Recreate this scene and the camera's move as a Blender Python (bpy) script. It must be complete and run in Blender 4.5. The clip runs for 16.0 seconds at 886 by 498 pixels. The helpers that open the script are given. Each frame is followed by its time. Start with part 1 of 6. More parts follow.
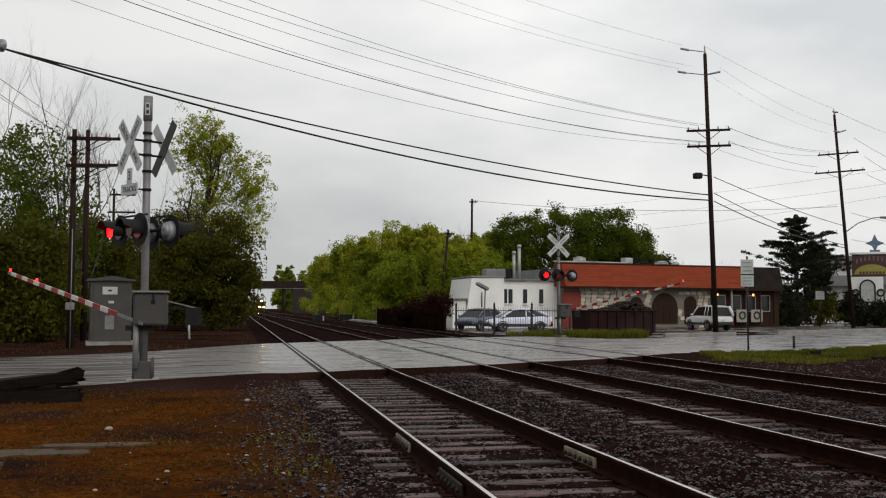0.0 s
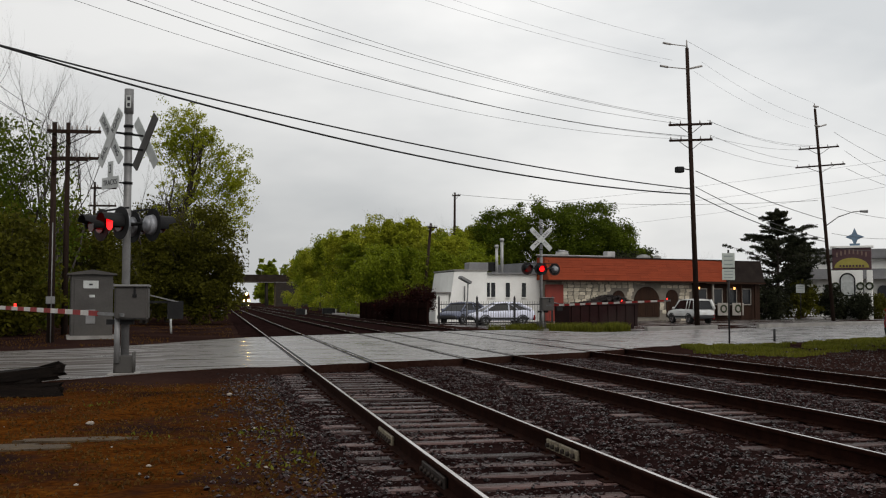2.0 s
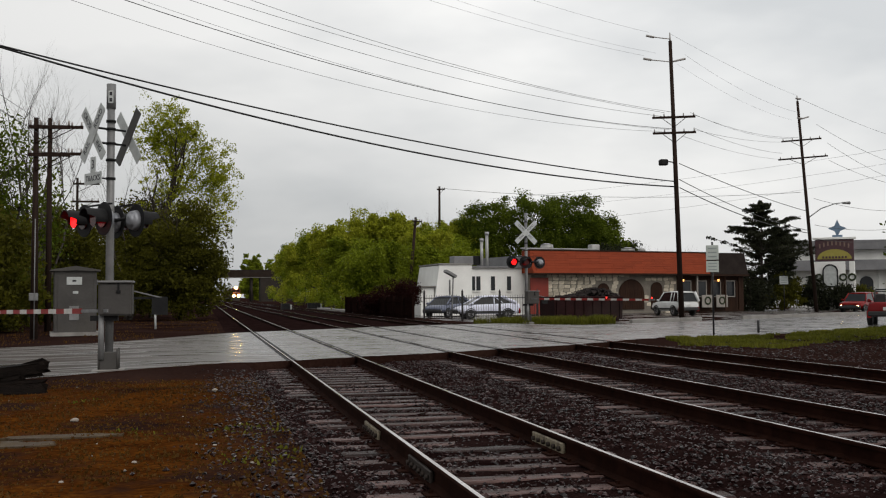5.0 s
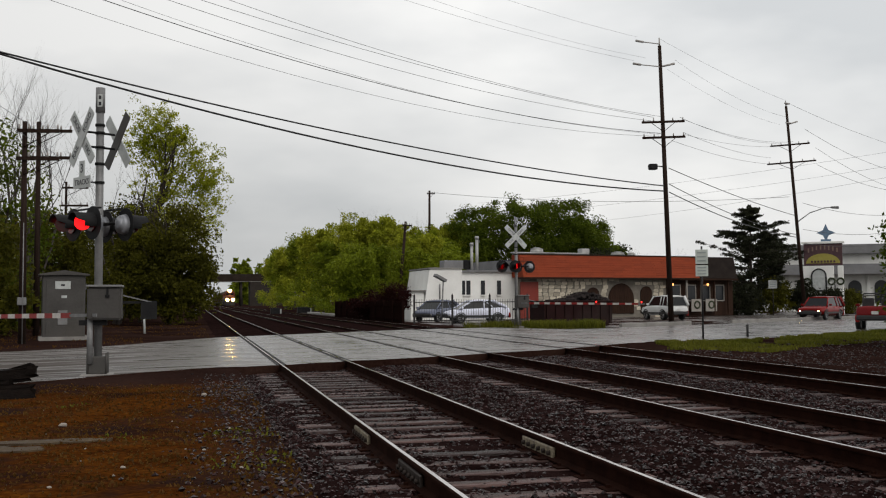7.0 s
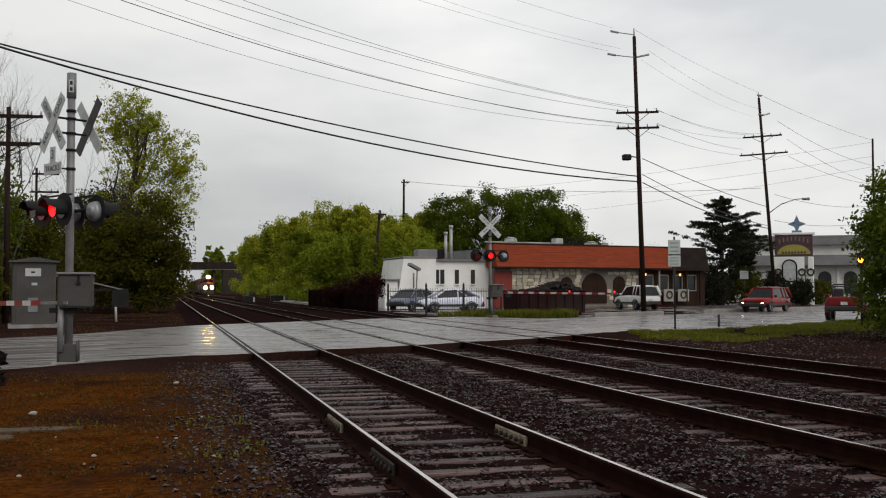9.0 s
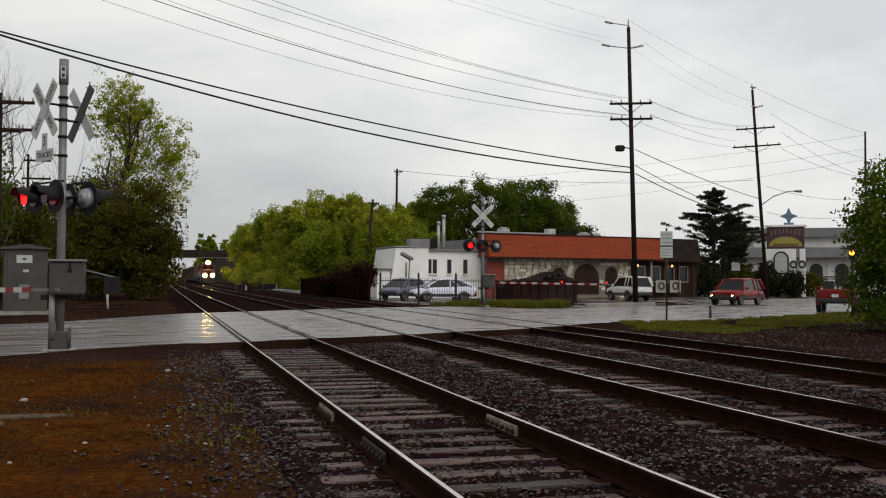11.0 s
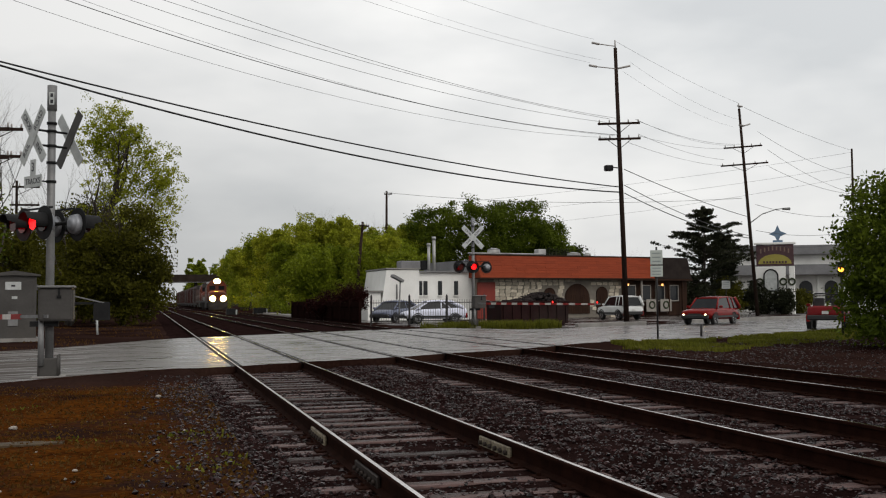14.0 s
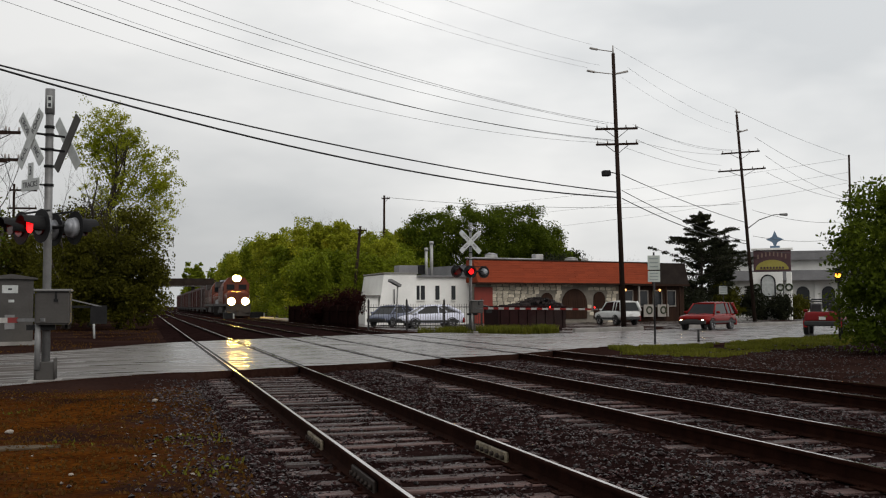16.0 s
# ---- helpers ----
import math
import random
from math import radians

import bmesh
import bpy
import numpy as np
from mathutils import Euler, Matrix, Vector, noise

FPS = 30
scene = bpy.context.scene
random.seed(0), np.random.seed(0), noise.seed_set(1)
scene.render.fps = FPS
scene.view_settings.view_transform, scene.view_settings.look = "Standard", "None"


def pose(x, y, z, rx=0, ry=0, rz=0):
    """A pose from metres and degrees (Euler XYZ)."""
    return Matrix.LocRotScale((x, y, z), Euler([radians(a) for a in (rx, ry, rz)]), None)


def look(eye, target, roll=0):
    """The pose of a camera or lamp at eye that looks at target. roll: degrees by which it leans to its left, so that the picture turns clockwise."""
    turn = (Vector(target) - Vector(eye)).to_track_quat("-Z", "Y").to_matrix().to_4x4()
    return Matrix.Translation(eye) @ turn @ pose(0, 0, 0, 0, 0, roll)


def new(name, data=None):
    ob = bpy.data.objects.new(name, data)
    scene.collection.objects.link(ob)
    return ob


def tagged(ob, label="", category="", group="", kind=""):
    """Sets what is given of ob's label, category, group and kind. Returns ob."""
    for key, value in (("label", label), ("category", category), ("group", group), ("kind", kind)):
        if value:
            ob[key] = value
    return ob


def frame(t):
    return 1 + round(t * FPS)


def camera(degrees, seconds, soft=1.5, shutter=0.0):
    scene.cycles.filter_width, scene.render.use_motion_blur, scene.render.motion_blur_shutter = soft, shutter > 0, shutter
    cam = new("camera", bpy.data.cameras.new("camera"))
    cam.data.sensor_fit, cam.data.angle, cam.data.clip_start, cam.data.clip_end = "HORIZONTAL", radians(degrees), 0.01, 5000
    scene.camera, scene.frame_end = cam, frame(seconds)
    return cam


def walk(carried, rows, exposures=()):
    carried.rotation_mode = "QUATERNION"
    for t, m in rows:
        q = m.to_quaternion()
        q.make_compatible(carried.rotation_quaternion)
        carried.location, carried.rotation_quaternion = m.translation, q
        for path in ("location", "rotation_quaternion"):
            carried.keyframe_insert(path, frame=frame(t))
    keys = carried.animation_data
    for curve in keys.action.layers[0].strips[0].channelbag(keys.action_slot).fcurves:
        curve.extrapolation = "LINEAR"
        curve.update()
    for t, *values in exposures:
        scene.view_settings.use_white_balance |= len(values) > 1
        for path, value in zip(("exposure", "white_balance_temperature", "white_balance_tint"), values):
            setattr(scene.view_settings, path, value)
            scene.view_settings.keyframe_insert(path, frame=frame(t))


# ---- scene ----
cam = camera(47.07, 16.0, soft=1.15)
ROWS = [
    (0.0, pose(0, 0, 1.32, 93.359, -0.125, -11.348)),
    (0.5, pose(0, 0, 1.32, 93.092, -0.072, -11.460)),
    (1.0, pose(0, 0, 1.32, 93.255, -0.050, -11.575)),
    (1.5, pose(0, 0, 1.32, 93.059, -0.055, -11.968)),
    (2.0, pose(0, 0, 1.32, 93.004, -0.069, -12.316)),
    (2.5, pose(0, 0, 1.32, 92.989, 0.042, -12.412)),
    (3.0, pose(0, 0, 1.32, 92.910, 0.016, -12.484)),
    (3.5, pose(0, 0, 1.32, 92.883, 0.021, -12.529)),
    (4.0, pose(0, 0, 1.32, 92.644, 0.014, -12.831)),
    (4.5, pose(0, 0, 1.32, 92.627, 0.218, -12.976)),
    (7.0, pose(0, 0, 1.32, 92.893, 0.350, -13.705)),
    (7.5, pose(0, 0, 1.32, 92.793, 0.328, -13.857)),
    (8.0, pose(0, 0, 1.32, 92.636, 0.175, -14.413)),
    (8.5, pose(0, 0, 1.32, 92.607, 0.193, -14.826)),
    (9.0, pose(0, 0, 1.32, 92.269, 0.104, -15.175)),
    (11.5, pose(0, 0, 1.32, 91.680, -0.268, -15.644)),
    (12.0, pose(0, 0, 1.32, 91.775, 0.491, -15.757)),
    (12.5, pose(0, 0, 1.32, 92.494, 0.423, -15.754)),
    (13.0, pose(0, 0, 1.32, 92.600, 0.553, -16.030)),
    (13.5, pose(0, 0, 1.32, 92.788, 0.426, -15.990)),
    (14.0, pose(0, 0, 1.32, 92.902, 0.419, -16.119)),
    (14.5, pose(0, 0, 1.32, 92.882, 0.473, -15.883)),
    (15.0, pose(0, 0, 1.32, 92.747, 0.156, -15.927)),
    (15.5, pose(0, 0, 1.32, 93.169, 0.447, -16.379)),
    (16.0, pose(0, 0, 1.32, 93.163, 0.254, -16.269)),
]
walk(cam, ROWS, exposures=[(0.0, 0.0, 6720, 12), (16.0, 0.0, 6720, 12)])

# ---- light: rainy overcast sky ----
world = bpy.data.worlds.new("overcast_sky")
scene.world = world
world.use_nodes = True
wt = world.node_tree
wn, wl = wt.nodes, wt.links
wn.clear()
w_out = wn.new("ShaderNodeOutputWorld")
w_bg = wn.new("ShaderNodeBackground")
w_sky = wn.new("ShaderNodeTexSky")
w_sky.sky_type = "NISHITA"
w_sky.sun_disc = False
w_sky.sun_elevation = radians(40)
w_sky.sun_rotation = radians(160)
w_sky.dust_density = 4.0
w_co = wn.new("ShaderNodeTexCoord")
w_map = wn.new("ShaderNodeMapping")
w_map.inputs["Scale"].default_value = (1.0, 1.0, 2.6)
w_n1 = wn.new("ShaderNodeTexNoise")
w_n1.inputs["Scale"].default_value = 2.2
w_n1.inputs["Detail"].default_value = 5.0
w_n1.inputs["Roughness"].default_value = 0.5
w_ramp = wn.new("ShaderNodeValToRGB")
w_ramp.color_ramp.elements[0].position = 0.34
w_ramp.color_ramp.elements[0].color = (5.6, 5.95, 6.15, 1)
w_ramp.color_ramp.elements[1].position = 0.60
w_ramp.color_ramp.elements[1].color = (8.7, 8.95, 8.95, 1)
w_mix = wn.new("ShaderNodeMixRGB")
w_mix.inputs[0].default_value = 0.94
wl.new(w_co.outputs["Generated"], w_map.inputs["Vector"])
wl.new(w_map.outputs["Vector"], w_n1.inputs["Vector"])
wl.new(w_n1.outputs["Fac"], w_ramp.inputs["Fac"])
wl.new(w_sky.outputs["Color"], w_mix.inputs[1])
wl.new(w_ramp.outputs["Color"], w_mix.inputs[2])
w_sep = wn.new("ShaderNodeSeparateXYZ")
wl.new(w_co.outputs["Generated"], w_sep.inputs[0])
# the clouds are thinner and brighter on the sun's side, east
w_east = wn.new("ShaderNodeMapRange")
w_east.interpolation_type = "SMOOTHSTEP"
w_east.inputs["From Min"].default_value, w_east.inputs["From Max"].default_value = -0.5, 0.85
w_east.inputs["To Min"].default_value, w_east.inputs["To Max"].default_value = 0.80, 1.12
wl.new(w_sep.outputs[0], w_east.inputs["Value"])
w_mul = wn.new("ShaderNodeVectorMath")
w_mul.operation = "SCALE"
wl.new(w_mix.outputs["Color"], w_mul.inputs[0])
# and denser low over the horizon
w_low = wn.new("ShaderNodeMapRange")
w_low.interpolation_type = "SMOOTHSTEP"
w_low.inputs["From Min"].default_value, w_low.inputs["From Max"].default_value = -0.02, 0.30
w_low.inputs["To Min"].default_value, w_low.inputs["To Max"].default_value = 0.86, 1.06
wl.new(w_sep.outputs[2], w_low.inputs["Value"])
w_both = wn.new("ShaderNodeMath")
w_both.operation = "MULTIPLY"
wl.new(w_east.outputs[0], w_both.inputs[0])
wl.new(w_low.outputs[0], w_both.inputs[1])
wl.new(w_both.outputs[0], w_mul.inputs["Scale"])
wl.new(w_mul.outputs["Vector"], w_bg.inputs["Color"])
w_bg.inputs["Strength"].default_value = 0.107
wl.new(w_bg.outputs["Background"], w_out.inputs["Surface"])

sun = new("sun", bpy.data.lights.new("sun", "SUN"))
sun.data.energy = 1.0
sun.data.angle = radians(40)
sun.data.color = (1.0, 0.98, 0.95)
sun.matrix_world = look((0, 0, 50), (-20.0, 56.0, 0.0))


# ---- materials ----
def mat(name, c1, c2=None, rough=0.7, metal=0.0, scale=4.0, fine=60.0, bump=0.0, bump_dist=0.02, rvar=0.0, emit=None, power=0.0,
        stain=0.0, stain_col=(0.03, 0.028, 0.025), per_piece=0.0, spec=0.3, stretch=(1, 1, 1), per_island=0.0):
    """A surface with large patches between two colours, fine grain, stains, relief and uneven gloss."""
    m = bpy.data.materials.new(name)
    m.use_nodes = True
    t = m.node_tree
    n, l = t.nodes, t.links
    b = n["Principled BSDF"]
    c2 = c2 or tuple(v * 0.75 for v in c1)
    co = n.new("ShaderNodeTexCoord")
    mp = n.new("ShaderNodeMapping")
    mp.inputs["Scale"].default_value = stretch
    l.new(co.outputs["Object"], mp.inputs["Vector"])
    big, small = n.new("ShaderNodeTexNoise"), n.new("ShaderNodeTexNoise")
    for nd, s, d in ((big, scale, 4), (small, fine, 3)):
        nd.inputs["Scale"].default_value = s
        nd.inputs["Detail"].default_value = d
        l.new(mp.outputs["Vector"], nd.inputs["Vector"])
    add = n.new("ShaderNodeMath")
    add.operation = "MULTIPLY_ADD"
    add.inputs[1].default_value = 0.45
    l.new(small.outputs["Fac"], add.inputs[0])
    l.new(big.outputs["Fac"], add.inputs[2])
    ramp = n.new("ShaderNodeValToRGB")
    ramp.color_ramp.elements[0].position, ramp.color_ramp.elements[1].position = 0.5, 0.95
    ramp.color_ramp.elements[0].color, ramp.color_ramp.elements[1].color = (*c1, 1), (*c2, 1)
    l.new(add.outputs[0], ramp.inputs["Fac"])
    col = ramp.outputs["Color"]
    if stain:
        st = n.new("ShaderNodeTexNoise")
        st.inputs["Scale"].default_value = scale * 0.45
        st.inputs["Detail"].default_value = 6
        l.new(mp.outputs["Vector"], st.inputs["Vector"])
        sr = n.new("ShaderNodeValToRGB")
        sr.color_ramp.elements[0].position, sr.color_ramp.elements[1].position = 0.48, 0.68
        sr.color_ramp.elements[0].color, sr.color_ramp.elements[1].color = (0, 0, 0, 1), (stain, stain, stain, 1)
        l.new(st.outputs["Fac"], sr.inputs["Fac"])
        mx = n.new("ShaderNodeMixRGB")
        l.new(sr.outputs["Color"], mx.inputs[0])
        l.new(col, mx.inputs[1])
        mx.inputs[2].default_value = (*stain_col, 1)
        col = mx.outputs["Color"]
    for amount, node, out in ((per_piece, "ShaderNodeObjectInfo", "Random"), (per_island, "ShaderNodeNewGeometry", "Random Per Island")):
        if amount:
            oi = n.new(node)
            mr = n.new("ShaderNodeMapRange")
            mr.inputs["To Min"].default_value, mr.inputs["To Max"].default_value = 1 - amount, 1 + amount
            l.new(oi.outputs[out], mr.inputs["Value"])
            hs = n.new("ShaderNodeHueSaturation")
            l.new(mr.outputs[0], hs.inputs["Value"])
            l.new(col, hs.inputs["Color"])
            col = hs.outputs["Color"]
    l.new(col, b.inputs["Base Color"])
    b.inputs["Metallic"].default_value = metal
    b.inputs["Specular IOR Level"].default_value = spec
    if rvar:
        rr = n.new("ShaderNodeMapRange")
        rr.inputs["From Min"].default_value, rr.inputs["From Max"].default_value = 0.35, 0.65
        rr.inputs["To Min"].default_value, rr.inputs["To Max"].default_value = max(0.03, rough - rvar), min(1, rough + rvar)
        l.new(big.outputs["Fac"], rr.inputs["Value"])
        l.new(rr.outputs[0], b.inputs["Roughness"])
    else:
        b.inputs["Roughness"].default_value = rough
    if bump:
        bp = n.new("ShaderNodeBump")
        bp.inputs["Strength"].default_value = bump
        bp.inputs["Distance"].default_value = bump_dist
        l.new(small.outputs["Fac"], bp.inputs["Height"])
        l.new(bp.outputs["Normal"], b.inputs["Normal"])
    if emit:
        b.inputs["Emission Color"].default_value = (*emit, 1)
        b.inputs["Emission Strength"].default_value = power
    return m


M_ASPHALT = mat("wet_asphalt", (0.046, 0.041, 0.039), (0.140, 0.126, 0.117), 0.29, spec=0.42, scale=0.55, fine=8, bump=0.16, bump_dist=0.02, rvar=0.17, stretch=(1, 3.6, 1), stain=0.4, stain_col=(0.052, 0.030, 0.021))


def muddy_west(m):
    """Dark mud dragged in streaks over the carriageway west of the tracks; it also takes off the wet gloss."""
    t = m.node_tree
    n, l = t.nodes, t.links
    b = n["Principled BSDF"]
    co, sep, mp, ns = n.new("ShaderNodeTexCoord"), n.new("ShaderNodeSeparateXYZ"), n.new("ShaderNodeMapping"), n.new("ShaderNodeTexNoise")
    mp.inputs["Rotation"].default_value = (0, 0, radians(-30))
    mp.inputs["Scale"].default_value = (0.22, 1.9, 1)
    ns.inputs["Scale"].default_value, ns.inputs["Detail"].default_value = 1.0, 5.0
    l.new(co.outputs["Object"], sep.inputs[0])
    l.new(co.outputs["Object"], mp.inputs["Vector"])
    l.new(mp.outputs["Vector"], ns.inputs["Vector"])
    west, streak, mask = n.new("ShaderNodeMapRange"), n.new("ShaderNodeMapRange"), n.new("ShaderNodeMath")
    for q, a, c, src in ((west, 1.6, -3.0, sep.outputs[0]), (streak, 0.40, 0.58, ns.outputs["Fac"])):
        q.interpolation_type = "SMOOTHSTEP"
        q.inputs["From Min"].default_value, q.inputs["From Max"].default_value = a, c
        l.new(src, q.inputs["Value"])
    mask.operation = "MULTIPLY"
    l.new(west.outputs[0], mask.inputs[0])
    l.new(streak.outputs[0], mask.inputs[1])
    mx = n.new("ShaderNodeMixRGB")
    l.new(mask.outputs[0], mx.inputs[0])
    l.new(b.inputs["Base Color"].links[0].from_socket, mx.inputs[1])
    mx.inputs[2].default_value = (0.030, 0.018, 0.010, 1)
    l.new(mx.outputs["Color"], b.inputs["Base Color"])
    rough = n.new("ShaderNodeMixRGB")
    l.new(mask.outputs[0], rough.inputs[0])
    l.new(b.inputs["Roughness"].links[0].from_socket, rough.inputs[1])
    rough.inputs[2].default_value = (0.75, 0.75, 0.75, 1)
    l.new(rough.outputs["Color"], b.inputs["Roughness"])


muddy_west(M_ASPHALT)
M_GROUND = mat("muddy_ground", (0.015, 0.0065, 0.005), (0.038, 0.020, 0.015), 0.8, spec=0.0, scale=0.35, fine=12, bump=0.6, bump_dist=0.05, rvar=0.2)
M_BALLAST = mat("wet_ballast", (0.007, 0.0032, 0.003), (0.024, 0.013, 0.012), 0.7, spec=0.0, scale=2.0, fine=26, bump=1.0, bump_dist=0.06, rvar=0.2)
M_STONE = mat("ballast_stones", (0.006, 0.0018, 0.0018), (0.030, 0.0115, 0.0110), 0.30, spec=0.16, scale=6, fine=40, per_island=0.85)
M_TIE = mat("weathered_sleeper", (0.013, 0.0050, 0.0045), (0.135, 0.083, 0.075), 0.48, spec=0.12, scale=2.5, fine=14, bump=0.9, bump_dist=0.02, stain=0.7, stain_col=(0.008, 0.005, 0.004), per_piece=0.6, stretch=(1, 7, 7), rvar=0.2)
M_RAIL = mat("rusty_rail_side", (0.009, 0.003, 0.002), (0.022, 0.008, 0.005), 0.9, spec=0.03, scale=5, fine=50, bump=0.2, bump_dist=0.004)
M_RAILTOP = mat("polished_rail_head", (0.60, 0.55, 0.53), (0.42, 0.38, 0.37), 0.19, metal=1.0, scale=2, fine=40, stretch=(4, .3, 1), rvar=0.08)
M_JOINT = mat("joint_bar_pale_steel", (0.36, 0.31, 0.22), (0.09, 0.065, 0.042), 0.5, metal=0.1, scale=22, fine=90, stain=0.5, stain_col=(0.05, 0.03, 0.02), bump=0.3, bump_dist=0.004)
M_BOLT = mat("dark_bolt", (0.04, 0.03, 0.025), None, 0.6, metal=0.5)
M_GALV = mat("galvanised_steel", (0.215, 0.215, 0.215), (0.135, 0.137, 0.137), 0.5, metal=0.2, scale=3, fine=30, stain=0.25, stain_col=(0.2, 0.19, 0.17), rvar=0.1)
M_CABINET = mat("grey_painted_cabinet", (0.066, 0.062, 0.058), (0.042, 0.039, 0.036), 0.55, scale=1.5, fine=20, stain=0.35, stain_col=(0.10, 0.088, 0.074))
M_WHITE = mat("white_sign_face", (0.50, 0.52, 0.51), (0.36, 0.38, 0.37), 0.4, scale=5, fine=30)
M_BLACK = mat("black_hood_paint", (0.010, 0.010, 0.011), (0.02, 0.02, 0.02), 0.6, spec=0.1, scale=4, fine=30)
M_INK = mat("black_lettering", (0.03, 0.03, 0.035), None, 0.5)
M_CAP = mat("grey_lamp_housing", (0.22, 0.23, 0.25), (0.3, 0.31, 0.33), 0.4, metal=0.2)
M_REDLENS = mat("dark_red_lens", (0.10, 0.008, 0.006), (0.06, 0.005, 0.004), 0.15)
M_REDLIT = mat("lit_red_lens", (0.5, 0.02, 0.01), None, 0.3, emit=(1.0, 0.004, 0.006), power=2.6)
M_ARMRED = mat("red_reflective_stripe", (0.28, 0.014, 0.012), (0.2, 0.012, 0.01), 0.5, scale=5)
M_ARMWHITE = mat("white_reflective_stripe", (0.6, 0.58, 0.55), (0.45, 0.43, 0.4), 0.5, scale=5)
M_POLE = mat("dark_creosote_wood", (0.014, 0.008, 0.006), (0.032, 0.02, 0.015), 0.85, spec=0.1, scale=2, fine=25, bump=0.5, bump_dist=0.01, stretch=(6, 6, .5))
M_WIRE = mat("black_cable", (0.012, 0.012, 0.012), None, 0.5)
M_INSUL = mat("grey_insulator", (0.35, 0.33, 0.31), None, 0.25)
M_BARK = mat("wet_bark", (0.03, 0.023, 0.018), (0.06, 0.047, 0.038), 0.85, scale=3, fine=25, bump=0.6, bump_dist=0.03, stretch=(5, 5, 1))
M_TWIG = mat("bare_twigs", (0.045, 0.036, 0.032), (0.075, 0.062, 0.055), 0.85, scale=3)


def leaf_mat(name, c1, c2, var=0.35):
    m = mat(name, c1, c2, 0.55, scale=0.35, fine=3.0, per_island=var, spec=0.07)
    b = m.node_tree.nodes["Principled BSDF"]
    b.inputs["Transmission Weight"].default_value = 0.0
    t = m.node_tree.nodes.new("ShaderNodeBsdfTranslucent")
    mx = m.node_tree.nodes.new("ShaderNodeMixShader")
    mx.inputs[0].default_value = 0.42
    src = b.inputs["Base Color"].links[0].from_socket
    m.node_tree.links.new(src, t.inputs["Color"])
    out = m.node_tree.nodes["Material Output"]
    m.node_tree.links.new(b.outputs[0], mx.inputs[1])
    m.node_tree.links.new(t.outputs[0], mx.inputs[2])
    m.node_tree.links.new(mx.outputs[0], out.inputs["Surface"])
    return m


M_LEAF_YEL = leaf_mat("spring_leaves_yellow_green", (0.19, 0.22, 0.012), (0.34, 0.35, 0.032))
M_LEAF_MID = leaf_mat("spring_leaves_green", (0.105, 0.142, 0.007), (0.205, 0.24, 0.018))
M_LEAF_DARK = leaf_mat("dense_green_leaves", (0.048, 0.074, 0.005), (0.098, 0.126, 0.011))
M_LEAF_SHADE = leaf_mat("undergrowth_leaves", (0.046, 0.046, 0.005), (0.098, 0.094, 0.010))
M_COPPER = leaf_mat("dark_copper_leaves", (0.016, 0.0035, 0.003), (0.030, 0.007, 0.005))
M_CONIFER = leaf_mat("dark_conifer_needles", (0.018, 0.022, 0.012), (0.038, 0.04, 0.022))
M_GRASS = leaf_mat("wet_grass", (0.075, 0.085, 0.009), (0.145, 0.14, 0.020))
M_STRAW = leaf_mat("straw_litter", (0.062, 0.026, 0.006), (0.105, 0.052, 0.012))


def earth_mat():
    """Bare mud that gives way to orange-brown leaf litter on the near left side of the road."""
    m = mat("mud_and_litter", (0.011, 0.0050, 0.0042), (0.030, 0.0165, 0.0135), 0.85, spec=0.0, scale=0.35, fine=12, bump=0.6, bump_dist=0.05)
    t = m.node_tree
    n, l = t.nodes, t.links
    b = n["Principled BSDF"]
    mud = b.inputs["Base Color"].links[0].from_socket
    co = n.new("ShaderNodeTexCoord")
    sep = n.new("ShaderNodeSeparateXYZ")
    l.new(co.outputs["Object"], sep.inputs[0])
    ns = []
    for sc, d in ((0.55, 6), (2.4, 6), (14.0, 5)):
        q = n.new("ShaderNodeTexNoise")
        q.inputs["Scale"].default_value, q.inputs["Detail"].default_value = sc, d
        l.new(co.outputs["Object"], q.inputs["Vector"])
        ns.append(q.outputs["Fac"])

    def calc(op, a, c, d=0.0):
        q = n.new("ShaderNodeMath")
        q.operation = op
        for i, v in enumerate((a, c, d)):
            if isinstance(v, (int, float)):
                q.inputs[i].default_value = v
            else:
                l.new(v, q.inputs[i])
        return q.outputs[0]

    def ramp(v, a, c):
        q = n.new("ShaderNodeMapRange")
        q.interpolation_type = "SMOOTHSTEP"
        q.inputs["From Min"].default_value, q.inputs["From Max"].default_value = a, c
        l.new(v, q.inputs["Value"])
        return q.outputs[0]

    wob = calc("MULTIPLY_ADD", ns[1], 2.2, -1.1)
    east = ramp(calc("ADD", sep.outputs[0], wob), 1.2, -0.5)
    north = ramp(calc("ADD", calc("MULTIPLY_ADD", sep.outputs[0], -0.57, sep.outputs[1]), wob), 20.0, 18.1)
    patch = ramp(calc("ADD", ns[0], calc("MULTIPLY", ns[1], 0.5)), 0.92, 0.68)
    mask = calc("MULTIPLY", calc("MULTIPLY", east, north), patch)
    lit = n.new("ShaderNodeValToRGB")
    e = lit.color_ramp.elements
    e[0].position, e[1].position = 0.32, 0.72
    e[0].color, e[1].color = (0.016, 0.005, 0.002, 1), (0.142, 0.051, 0.006, 1)
    k = e.new(0.52)
    k.color = (0.066, 0.021, 0.004, 1)
    l.new(calc("MULTIPLY_ADD", ns[2], 0.55, calc("MULTIPLY", ns[1], 0.45)), lit.inputs["Fac"])
    mx = n.new("ShaderNodeMixRGB")
    l.new(mask, mx.inputs[0])
    l.new(mud, mx.inputs[1])
    l.new(lit.outputs["Color"], mx.inputs[2])
    l.new(mx.outputs["Color"], b.inputs["Base Color"])
    return m


